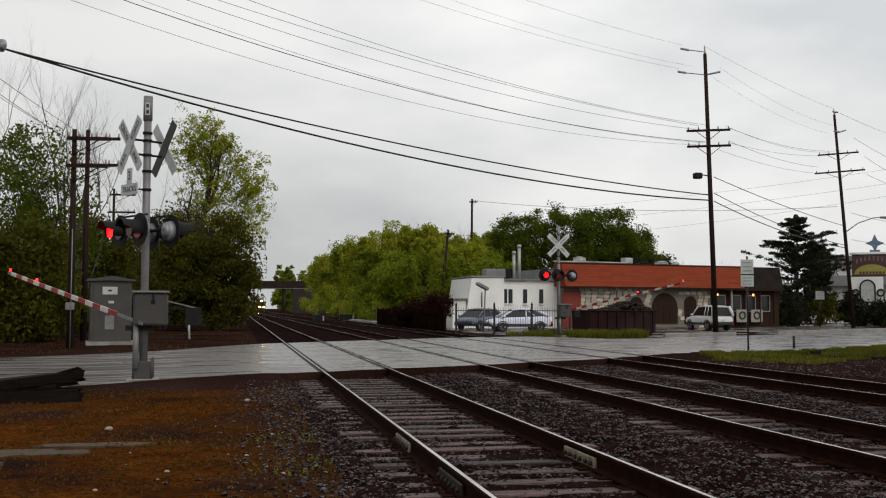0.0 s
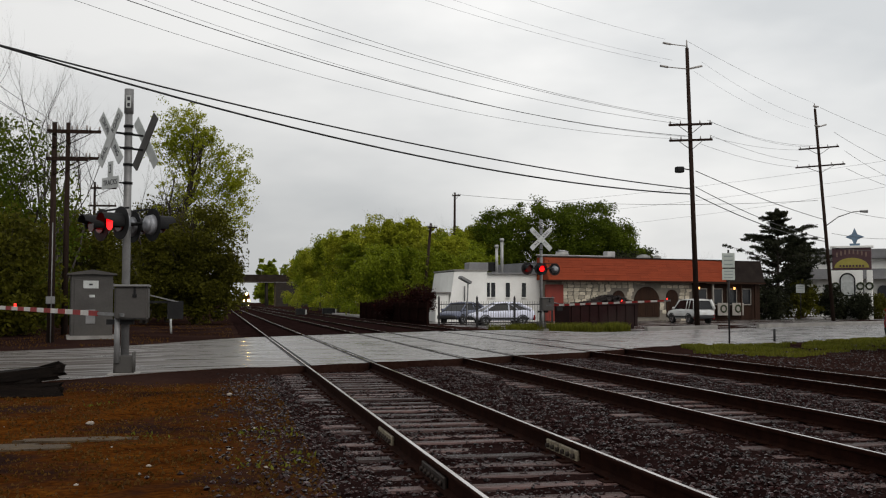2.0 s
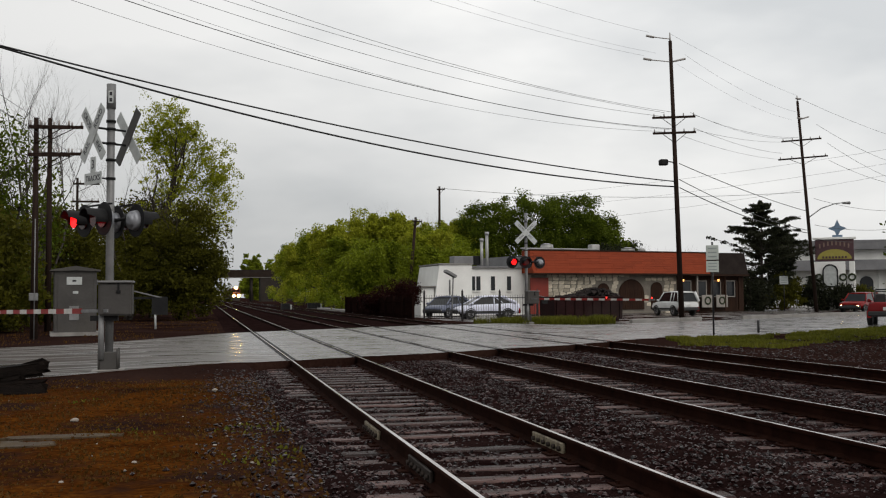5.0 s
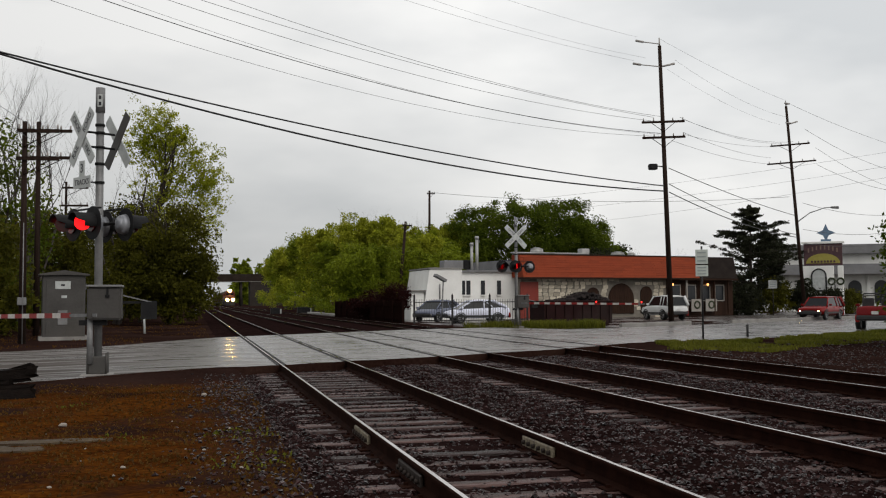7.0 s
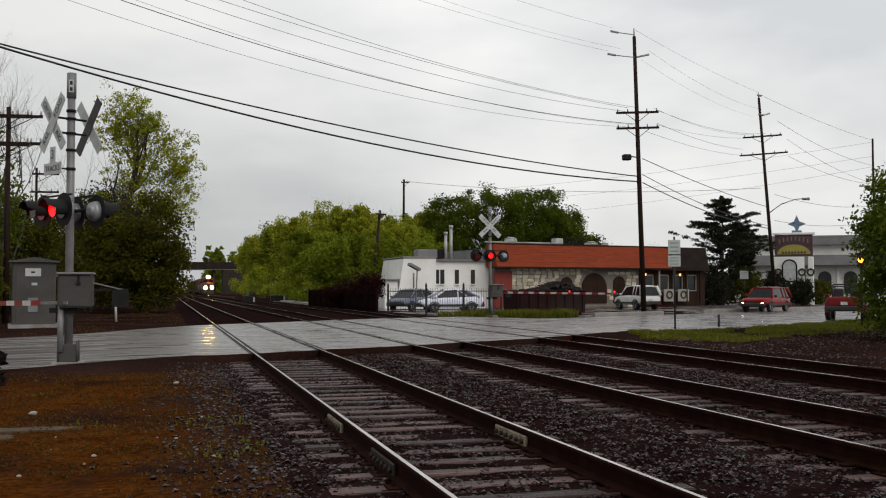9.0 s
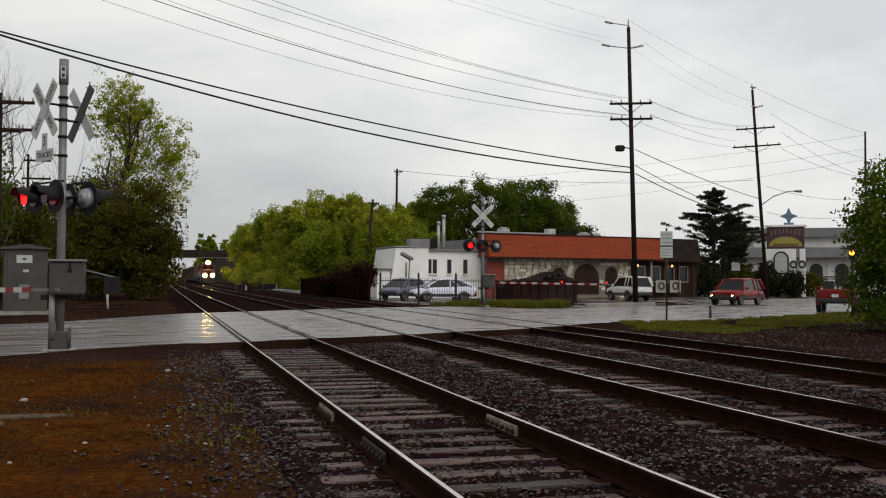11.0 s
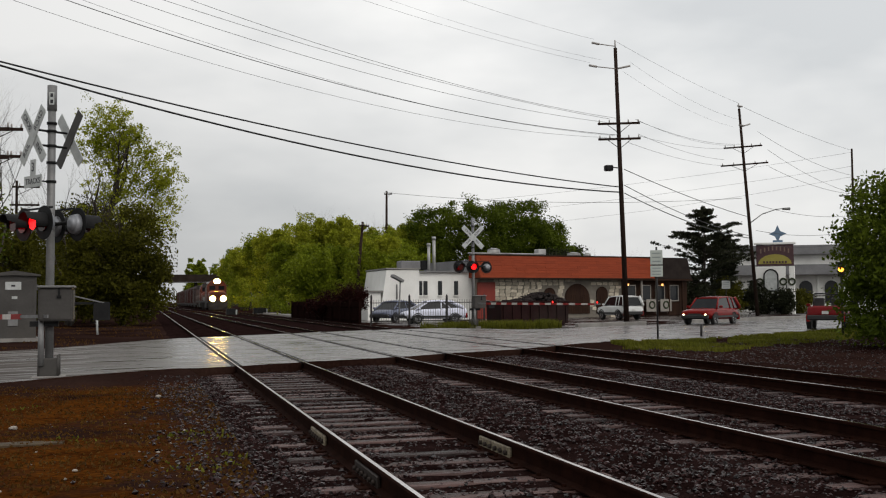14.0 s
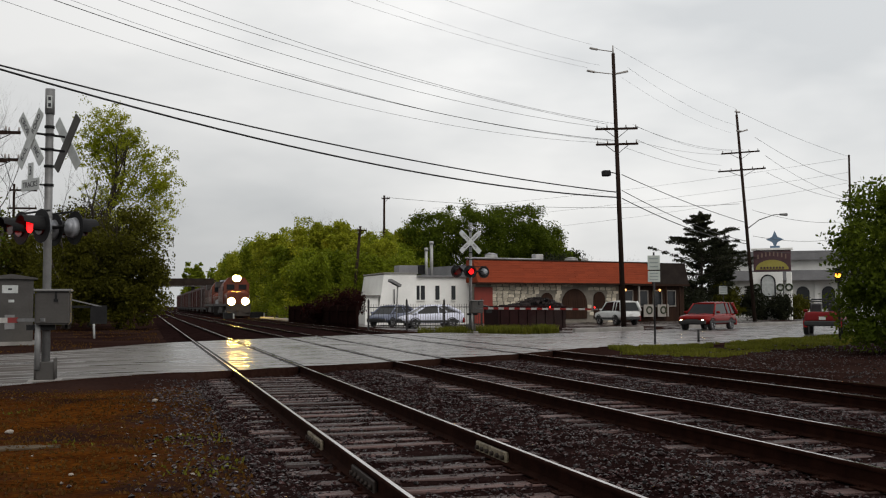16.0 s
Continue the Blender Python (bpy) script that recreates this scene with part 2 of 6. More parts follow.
M_EARTH = earth_mat()


# ---- mesh helpers ----
def quad_box(bm, c, s, rz=0.0, taper=1.0, m=None):
    """A box of size s round c, turned about z; taper narrows its top."""
    vs = []
    ca, sa = math.cos(rz), math.sin(rz)
    for z in (-0.5, 0.5):
        k = 1.0 if z < 0 else taper
        for x, y in ((-0.5, -0.5), (0.5, -0.5), (0.5, 0.5), (-0.5, 0.5)):
            px, py = x * s[0] * k, y * s[1] * k
            p = Vector((c[0] + px * ca - py * sa, c[1] + px * sa + py * ca, c[2] + z * s[2]))
            vs.append(bm.verts.new(m @ p if m else p))
    fs = []
    for f in ((3, 2, 1, 0), (4, 5, 6, 7), (0, 1, 5, 4), (1, 2, 6, 5), (2, 3, 7, 6), (3, 0, 4, 7)):
        fs.append(bm.faces.new([vs[i] for i in f]))
    return fs


def tube(bm, p0, p1, r0, r1=None, n=10, caps=True, smooth=True):
    p0, p1 = Vector(p0), Vector(p1)
    r1 = r0 if r1 is None else r1
    d = (p1 - p0).normalized()
    a = d.orthogonal().normalized()
    b = d.cross(a)
    ra, rb = [], []
    for i in range(n):
        t = 2 * math.pi * i / n
        o = a * math.cos(t) + b * math.sin(t)
        ra.append(bm.verts.new(p0 + o * r0))
        rb.append(bm.verts.new(p1 + o * r1))
    for i in range(n):
        f = bm.faces.new((ra[i], ra[(i + 1) % n], rb[(i + 1) % n], rb[i]))
        f.smooth = smooth
    if caps:
        bm.faces.new(ra[::-1])
        bm.faces.new(rb)


def chain(bm, pts, radii, n=6):
    for i in range(len(pts) - 1):
        tube(bm, pts[i], pts[i + 1], radii[i], radii[i + 1], n, caps=True)


def prism(bm, outline, z0, z1):
    """A vertical prism over an outline of (x, y)."""
    lo = [bm.verts.new((x, y, z0)) for x, y in outline]
    hi = [bm.verts.new((x, y, z1)) for x, y in outline]
    k = len(outline)
    fs = [bm.faces.new(lo[::-1]), bm.faces.new(hi)]
    for i in range(k):
        fs.append(bm.faces.new((lo[i], lo[(i + 1) % k], hi[(i + 1) % k], hi[i])))
    return fs


def extrude_profile(bm, prof, axis_pts):
    """Sweep a profile of (x, z) along y between the two given y values."""
    y0, y1 = axis_pts
    a = [bm.verts.new((x, y0, z)) for x, z in prof]
    b = [bm.verts.new((x, y1, z)) for x, z in prof]
    k = len(prof)
    fs = [bm.faces.new(a), bm.faces.new(b[::-1])]
    for i in range(k):
        fs.append(bm.faces.new((a[i], b[i], b[(i + 1) % k], a[(i + 1) % k])))
    return fs


def soften(bm, w=0.01, seg=1):
    bm.normal_update()
    es = [e for e in bm.edges if len(e.link_faces) == 2 and e.calc_face_angle(0) > 0.6]
    bmesh.ops.bevel(bm, geom=es, offset=w, segments=seg, affect="EDGES", clamp_overlap=True)


def to_mesh(name, bm, material):
    me = bpy.data.meshes.new(name)
    bmesh.ops.recalc_face_normals(bm, faces=bm.faces) if len(bm.faces) < 60000 else None
    bm.to_mesh(me)
    bm.free()
    for m_ in (material if isinstance(material, (list, tuple)) else [material]):
        me.materials.append(m_)
    return me


def part(name, bm, material, parent, label="", m=None):
    ob = new(name, to_mesh(name, bm, material))
    ob.parent = parent
    if m is not None:
        ob.matrix_basis = m
    if label:
        tagged(ob, label)
    return ob


def share(name, me, parent, m):
    ob = new(name, me)
    ob.parent = parent
    ob.matrix_basis = m
    return ob


def thing(name, m, label, category, group="", kind=""):
    ob = new(name)
    ob.matrix_basis = m
    return tagged(ob, label, category, group, kind)


def solo(name, bm, material, label, category, group="", kind="", m=None):
    ob = new(name, to_mesh(name, bm, material))
    if m is not None:
        ob.matrix_basis = m
    return tagged(ob, label, category, group, kind)


def box_bm(c, s, rz=0.0, bevel=0.0, taper=1.0):
    bm = bmesh.new()
    quad_box(bm, c, s, rz, taper)
    if bevel:
        soften(bm, bevel)
    return bm


# ---- ground, road and tracks ----
NEAR_EDGE = [(-60.81, -15.74), (-4.05, 18.53), (-0.2, 20.94), (1.93, 21.75), (5.47, 23.54), (9.63, 26.1), (13.48, 29.34), (19.26, 34.19), (27.36, 39.41), (60.81, 60.74), (162.16, 120.91)]
FAR_EDGE = [(-60.81, 3.21), (-6.59, 31.29), (-2.03, 34.84), (1.01, 39.18), (9.12, 45.7), (15.2, 48.22), (23.61, 52.52), (44.59, 64.51), (60.81, 73.76), (162.16, 132.76)]


def along(poly, x):
    for (x0, y0), (x1, y1) in zip(poly, poly[1:]):
        if x0 <= x <= x1:
            return y0 + (y1 - y0) * (x - x0) / (x1 - x0)
    return poly[0][1] if x < poly[0][0] else poly[-1][1]


def smooth(a, b, x):
    t = min(1, max(0, (x - a) / (b - a)))
    return t * t * (3 - 2 * t)


def road_z(x):
    return -0.012 - 0.10 * smooth(0.5, -5, x) - 0.21 * smooth(13, 20, x)


def ground_z(x, y):
    z = -0.14 - 0.10 * smooth(12, 16, x)
    z += 0.05 * noise.noise((x * 0.35, y * 0.35, 0.0)) + 0.025 * noise.noise((x * 1.3, y * 1.3, 3.0))
    if 0.9 < x < 12.6:
        z -= 0.3
    a, b = along(NEAR_EDGE, x), along(FAR_EDGE, x)
    if a + 0.6 < y < b - 0.6:
        z = min(z, road_z(x) - 0.35)
    elif a - 1.6 < y < b + 1.6:
        f = max(smooth(a - 1.6, a - 0.1, y) * (y < a + 0.7), smooth(b + 1.6, b + 0.1, y) * (y > b - 0.7))
        z += (road_z(x) - 0.03 - z) * f if not 0.9 < x < 12.6 else 0
    if y > 200:
        z -= 0.1
    return z


def build_ground():
    xs = [-3000, -1200, -500, -220, -110, -60, -35] + [-22 + 0.6 * i for i in range(110)] + [46 + 3 * i for i in range(15)] + [110, 200, 400, 900, 1800, 3000]
    ys = [-1500, -400, -120, -50, -25] + [-12 + 0.6 * i for i in range(150)] + [80 + 4 * i for i in range(28)] + [210, 260, 330, 420, 600, 1000, 1800, 3500]
    verts = [(x, y, ground_z(x, y)) for y in ys for x in xs]
    nx = len(xs)
    faces, idx = [], []
    for j in range(len(ys) - 1):
        for i in range(nx - 1):
            k = j * nx + i
            faces.append((k, k + 1, k + nx + 1, k + nx))
            idx.append(0)
    me = bpy.data.meshes.new("ground")
    me.from_pydata(verts, [], faces)
    me.materials.append(M_EARTH)
    me.polygons.foreach_set("use_smooth", [True] * len(idx))
    ob = new("ground", me)
    tagged(ob, "wet brown earth with leaf litter and mud", "ground", kind="structure")


def build_road():
    xs = [-60, -40, -25] + [-15 + 0.5 * i for i in range(100)] + [36, 40, 46, 54, 65, 80, 110, 160]
    rows_ = 14
    verts, faces, side = [], [], []
    for x in xs:
        a, b = along(NEAR_EDGE, x), along(FAR_EDGE, x)
        for j in range(rows_ + 1):
            f = j / rows_
            ragged = (0.3 * noise.noise((x * 1.3, 5, 0)) + 0.14 * noise.noise((x * 4.3, 9, 0)) if j == 0 else 0)
            crown = 0.0 if -1 < x < 13 else 0.05 * (1 - (2 * f - 1) ** 2) * smooth(13, 20, x)
            verts.append((x, a + (b - a) * f + ragged, road_z(x) + crown))
    top = len(verts)
    verts += list(verts) + [(v[0], v[1], v[2] - 0.25) for v in verts]
    w = rows_ + 1
    for i in range(len(xs) - 1):
        for j in range(rows_):
            k = i * w + j
            faces.append((k, k + w, k + w + 1, k + 1))
        for j in (0, rows_):
            side.append(len(faces))
            k = i * w + j
            k += top
            faces.append((k, k + top, k + w + top, k + w) if j == 0 else (k, k + w, k + w + top, k + top))
    me = bpy.data.meshes.new("road")
    me.from_pydata(verts, [], faces)
    me.materials.append(M_ASPHALT)
    me.materials.append(M_GROUND)
    for k in side:
        me.polygons[k].material_index = 1
    me.polygons.foreach_set("use_smooth", [k not in side for k in range(len(faces))])
    ob = new("road", me)
    tagged(ob, "wet grey asphalt road over the level crossing", "road", kind="structure")


TRACKS = (2.534, 6.45, 10.62)
GAUGE = 1.515
RAIL_PROFILE = [(-0.07, -0.175), (0.07, -0.175), (0.07, -0.163), (0.012, -0.14), (0.010, -0.045), (0.036, -0.036), (0.036, -0.010), (0.026, -0.002), (0.016, 0.0),
                (-0.020, 0.0), (-0.029, -0.002), (-0.036, -0.010), (-0.036, -0.036), (-0.010, -0.045), (-0.012, -0.14), (-0.07, -0.163)]


def build_tracks():
    y0, y1 = -14.0, 620.0
    bm = bmesh.new()
    fs = extrude_profile(bm, RAIL_PROFILE, (y0, y1))
    bm.normal_update()
    for f in bm.faces:
        f.smooth = False
        c = f.calc_center_median()
        f.material_index = 1 if c.z > -0.0006 and abs(f.normal.z) > 0.9 else 0
    rail_me = to_mesh("rail", bm, [M_RAIL, M_RAILTOP])
    tie_me = []
    for k in range(4):
        rnd = random.Random(k)
        bm = bmesh.new()
        quad_box(bm, (0, 0, -0.235), (2.6 + rnd.uniform(-.08, .08), 0.23 + rnd.uniform(-.02, .02), 0.12))
        soften(bm, 0.014)
        for v in bm.verts:
            v.co += Vector((rnd.uniform(-.012, .012), rnd.uniform(-.010, .010), rnd.uniform(-.008, .006)))
        tie_me.append(to_mesh("tie", bm, M_TIE))
    bm = bmesh.new()
    for sx in (-GAUGE / 2, GAUGE / 2):
        quad_box(bm, (sx, 0, -0.172), (0.34, 0.19, 0.014))
        for dx in (-0.11, 0.11):
            quad_box(bm, (sx + dx, 0.03, -0.158), (0.03, 0.03, 0.03))
    plate_me = to_mesh("tie_plate", bm, M_RAIL)
    rnd = random.Random(5)
    for ti, tx in enumerate(TRACKS):
        tr_ = thing(f"railway_track_{ti + 1}", pose(tx, 0, 0), "steel rails spiked to weathered timber sleepers", "railway track", "railway tracks", "structure")
        for sx in (-GAUGE / 2, GAUGE / 2):
            share("rail", rail_me, tr_, pose(sx, 0, 0))
        a, b = along(NEAR_EDGE, tx), along(FAR_EDGE, tx)
        y = 2.2 + 0.13 * ti
        while y < a - 0.4:
            share("tie", rnd.choice(tie_me), tr_, pose(rnd.uniform(-.05, .05), y, rnd.uniform(-.012, .006), 0, 0, rnd.uniform(-1.2, 1.2)))
            share("tie_plate", plate_me, tr_, pose(0, y, 0))
            y += 0.53 + rnd.uniform(-.035, .035)
        bm = bmesh.new()
        y = b + 0.5
        while y < 150:
            quad_box(bm, (0, y, -0.235), (2.6, 0.23, 0.12), rnd.uniform(-.02, .02))
            y += 0.53
        tagged(part("far_ties", bm, M_TIE, tr_), kind="stuff")
        # crossing panels beside each rail with dark flangeways
        for sx in (-GAUGE / 2, GAUGE / 2):
            for off in (-0.075, 0.075):
                bm = bmesh.new()
                ya, yb = along(NEAR_EDGE, tx + sx) + 0.02, along(FAR_EDGE, tx + sx) - 0.02
                quad_box(bm, (0, (ya + yb) / 2, -0.03), (0.065, yb - ya, 0.05))
                part("flangeway_strip", bm, M_BLACK, tr_, "", pose(sx + off, 0, 0))
    # joint bars on the nearest track
    for sx, y, steel in ((1.777, 10.85, M_JOINT), (3.292, 9.5, M_JOINT), (1.777, 8.35, M_BOLT)):
        jb = thing("joint_bar", pose(sx - 0.030, y, -0.115), "pale steel joint bar bolted to the rail web" if steel is M_JOINT else "dark rusty joint bar bolted to the rail web", "joint bar", "joint bars")
        bm = bmesh.new()
        quad_box(bm, (0, 0, 0), (0.03, 0.914, 0.115))
        soften(bm, 0.008)
        part("bar", bm, steel, jb)
        for i in range(6):
            bm = bmesh.new()
            tube(bm, (-0.015, -0.375 + 0.15 * i, 0.0), (-0.045, -0.375 + 0.15 * i, 0.0), 0.026, 0.022, 6)
            part("bolt", bm, M_BOLT, jb)


def ballast_z(x, y):
    edge = min(smooth(0.35, 1.3, x), smooth(12.85, 12.2, x))
    near_tie = min(abs(x - c) for c in TRACKS)
    z = -0.318 + 0.13 * edge + 0.022 * noise.noise((x * 2.2, y * 2.2, 1.0)) + 0.02 * noise.noise((x * 6, y * 6, 2.0))
    return z - 0.006 + 0.036 * smooth(1.15, 1.6, near_tie) + 0.035 * max(0.0, noise.noise((x * 1.1, y * 1.1, 8.0)))


def build_ballast():
    for nm, sgn in (("ballast_near", 0), ("ballast_far", 1)):
        xs = [0.35 + 0.25 * i for i in range(51)]
        if sgn == 0:
            ts = [i / 60 for i in range(61)]
        else:
            ts = [(i / 40) ** 2.5 for i in range(41)]
        verts, faces = [], []
        for t in ts:
            for x in xs:
                ya, yb = ((-12, along(NEAR_EDGE, x) + 0.1) if sgn == 0 else (along(FAR_EDGE, x) - 0.1, 620))
                y = ya + (yb - ya) * t
                verts.append((x, y, ballast_z(x, y) + 0.08 * sgn))
        n = len(xs)
        for j in range(len(ts) - 1):
            for i in range(n - 1):
                k = j * n + i
                faces.append((k, k + 1, k + n + 1, k + n))
        me = bpy.data.meshes.new(nm)
        me.from_pydata(verts, [], faces)
        me.materials.append(M_BALLAST)
        me.polygons.foreach_set("use_smooth", [True] * len(faces))
        tagged(new(nm, me), "dark wet crushed-stone ballast between the rails", "ballast", kind="structure")


def scatter_stones(name, count, area, zfun, size, material, label, seed, flat=0.7):
    rnd = random.Random(seed)
    verts, faces = [], []
    base = [(1, 0, 0), (0, 1, 0), (-1, 0, 0), (0, -1, 0), (0, 0, 1), (0, 0, -1)]
    tri = [(0, 1, 4), (1, 2, 4), (2, 3, 4), (3, 0, 4), (1, 0, 5), (2, 1, 5), (3, 2, 5), (0, 3, 5)]
    made = 0
    while made < count:
        p = area(rnd)
        if p is None:
            continue
        x, y = p
        z = zfun(x, y)
        s = size[0] + (size[1] - size[0]) * rnd.random() ** 2
        q = Euler((rnd.uniform(0, 6), rnd.uniform(0, 6), rnd.uniform(0, 6))).to_matrix()
        k = len(verts)
        for b in base:
            v = q @ (Vector(b) * s * rnd.uniform(0.6, 1.2))
            verts.append((x + v.x, y + v.y, z + s * 0.25 + v.z * flat))
        faces += [tuple(i + k for i in f) for f in tri]
        made += 1
    me = bpy.data.meshes.new(name)
    me.from_pydata(verts, [], faces)
    me.materials.append(material)
    return tagged(new(name, me), label, "gravel", kind="stuff")


def ballast_area(rnd):
    y = 4.2 + 22 * rnd.random() ** 1.5
    x = rnd.uniform(0.1, 13.0)
    if y > along(NEAR_EDGE, x) - 0.15 or min(abs(x - c - s) for c in TRACKS for s in (-GAUGE / 2, GAUGE / 2)) < 0.09:
        return None
    if min(abs(x - c) for c in TRACKS) < 1.2 and rnd.random() < 0.25:
        return None
    return x, y


def ballast_top(x, y):
    on_tie = min(abs(x - c) for c in TRACKS) < 1.3 and noise.noise((x * 1.7, y * 1.7, 5.0)) > 0.12
    return max(ballast_z(x, y), -0.182 if on_tie else -1) - 0.004


build_ground()
build_road()
build_tracks()
build_ballast()
scatter_stones("ballast_stones", 60000, ballast_area, ballast_top, (0.011, 0.036), M_STONE, "loose dark wet ballast stones", 11)


# ---- crossing signals ----
def lamp_head(parent, turn, x, y, z, dark=False):
    """One flashing light that looks along -y: backplate, housing, hood and a turning lens with a lit and a dark face."""
    at = turn @ pose(x, y, z)
    bm = bmesh.new()
    tube(bm, (0, 0.02, 0), (0, 0.035, 0), 0.315, 0.315, 28)
    part("backplate", bm, M_BLACK, parent, "", at)
    bm = bmesh.new()
    tube(bm, (0, 0.036, 0), (0, 0.15, 0), 0.2, 0.17, 22)
    tube(bm, (0, 0.15, 0), (0, 0.2, 0), 0.17, 0.06, 22)
    part("housing", bm, M_CAP, parent, "grey rounded lamp housing", at)
    bm = bmesh.new()
    tube(bm, (0, -0.02, 0), (0, 0.018, 0), 0.165, 0.165, 24)
    part("reflector", bm, M_REDLENS, parent, "", at)
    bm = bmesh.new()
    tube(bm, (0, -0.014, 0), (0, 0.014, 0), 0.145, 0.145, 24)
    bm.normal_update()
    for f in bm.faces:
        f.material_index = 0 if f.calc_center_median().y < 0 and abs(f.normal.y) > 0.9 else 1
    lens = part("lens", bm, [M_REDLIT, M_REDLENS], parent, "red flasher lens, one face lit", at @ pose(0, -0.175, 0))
    bm = bmesh.new()
    n, ring = 16, []
    for i in range(n + 1):
        deg = -25 + 230 * i / n
        a, deep = math.radians(deg), (0.38 if 15 < deg < 165 else 0.22)
        c, s = math.cos(a), math.sin(a)
        ring.append([bm.verts.new((c * r, d, s * r)) for r, d in ((0.175, 0.018), (0.175, -deep), (0.187, -deep), (0.187, 0.018))])
    for i in range(n):
        for j in range(4):
            bm.faces.new((ring[i][j], ring[i][(j + 1) % 4], ring[i + 1][(j + 1) % 4], ring[i + 1][j]))
    part("hood", bm, M_BLACK, parent, "", at)
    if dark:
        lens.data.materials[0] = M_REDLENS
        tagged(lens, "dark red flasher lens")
    return lens


def text_on(parent, body, size, m, material):
    cu = bpy.data.curves.new("lettering", "FONT")
    cu.body, cu.size, cu.align_x, cu.align_y, cu.extrude = body, size, "CENTER", "CENTER", 0.002
    cu.materials.append(material)
    ob = new("lettering", cu)
    me = bpy.data.meshes.new_from_object(ob)
    bpy.data.objects.remove(ob)
    ob = new("lettering", me)
    ob.parent, ob.matrix_basis = parent, m
    return ob


def crossbuck(parent, turn, x, y, z, lettered, ang, L):
    """Two crossed blades in the plane across local y, seen from -y; the lettered side looks along -y."""
    W = 0.23
    for k, a in enumerate((ang, -ang)):
        bm = bmesh.new()
        out = [(-L / 2, -W / 2), (-L / 2 + 0.03, -W / 2), (L / 2 - 0.03, -W / 2), (L / 2, -W / 2 + 0.03), (L / 2, W / 2), (-L / 2, W / 2)]
        prism(bm, out, -0.006, 0.006)
        mm = turn @ pose(x, y - 0.016 * k, z) @ Matrix.Rotation(radians(a), 4, "Y") @ Matrix.Rotation(radians(90), 4, "X")
        # without letters the first blade is dark grey, the second white
        bl = part("crossbuck_blade", bm, M_WHITE if lettered or k else M_CABINET, parent, "white crossbuck blade with black letters" if lettered else "unlettered crossbuck blade", mm)
        if lettered:
            for dx, w in (((-0.34, "CROSS"), (0.34, "ING")) if k == 0 else ((-0.34, "RAIL"), (0.34, "ROAD"))):
                text_on(bl, w, 0.15, pose(dx, 0, 0.009), M_INK)


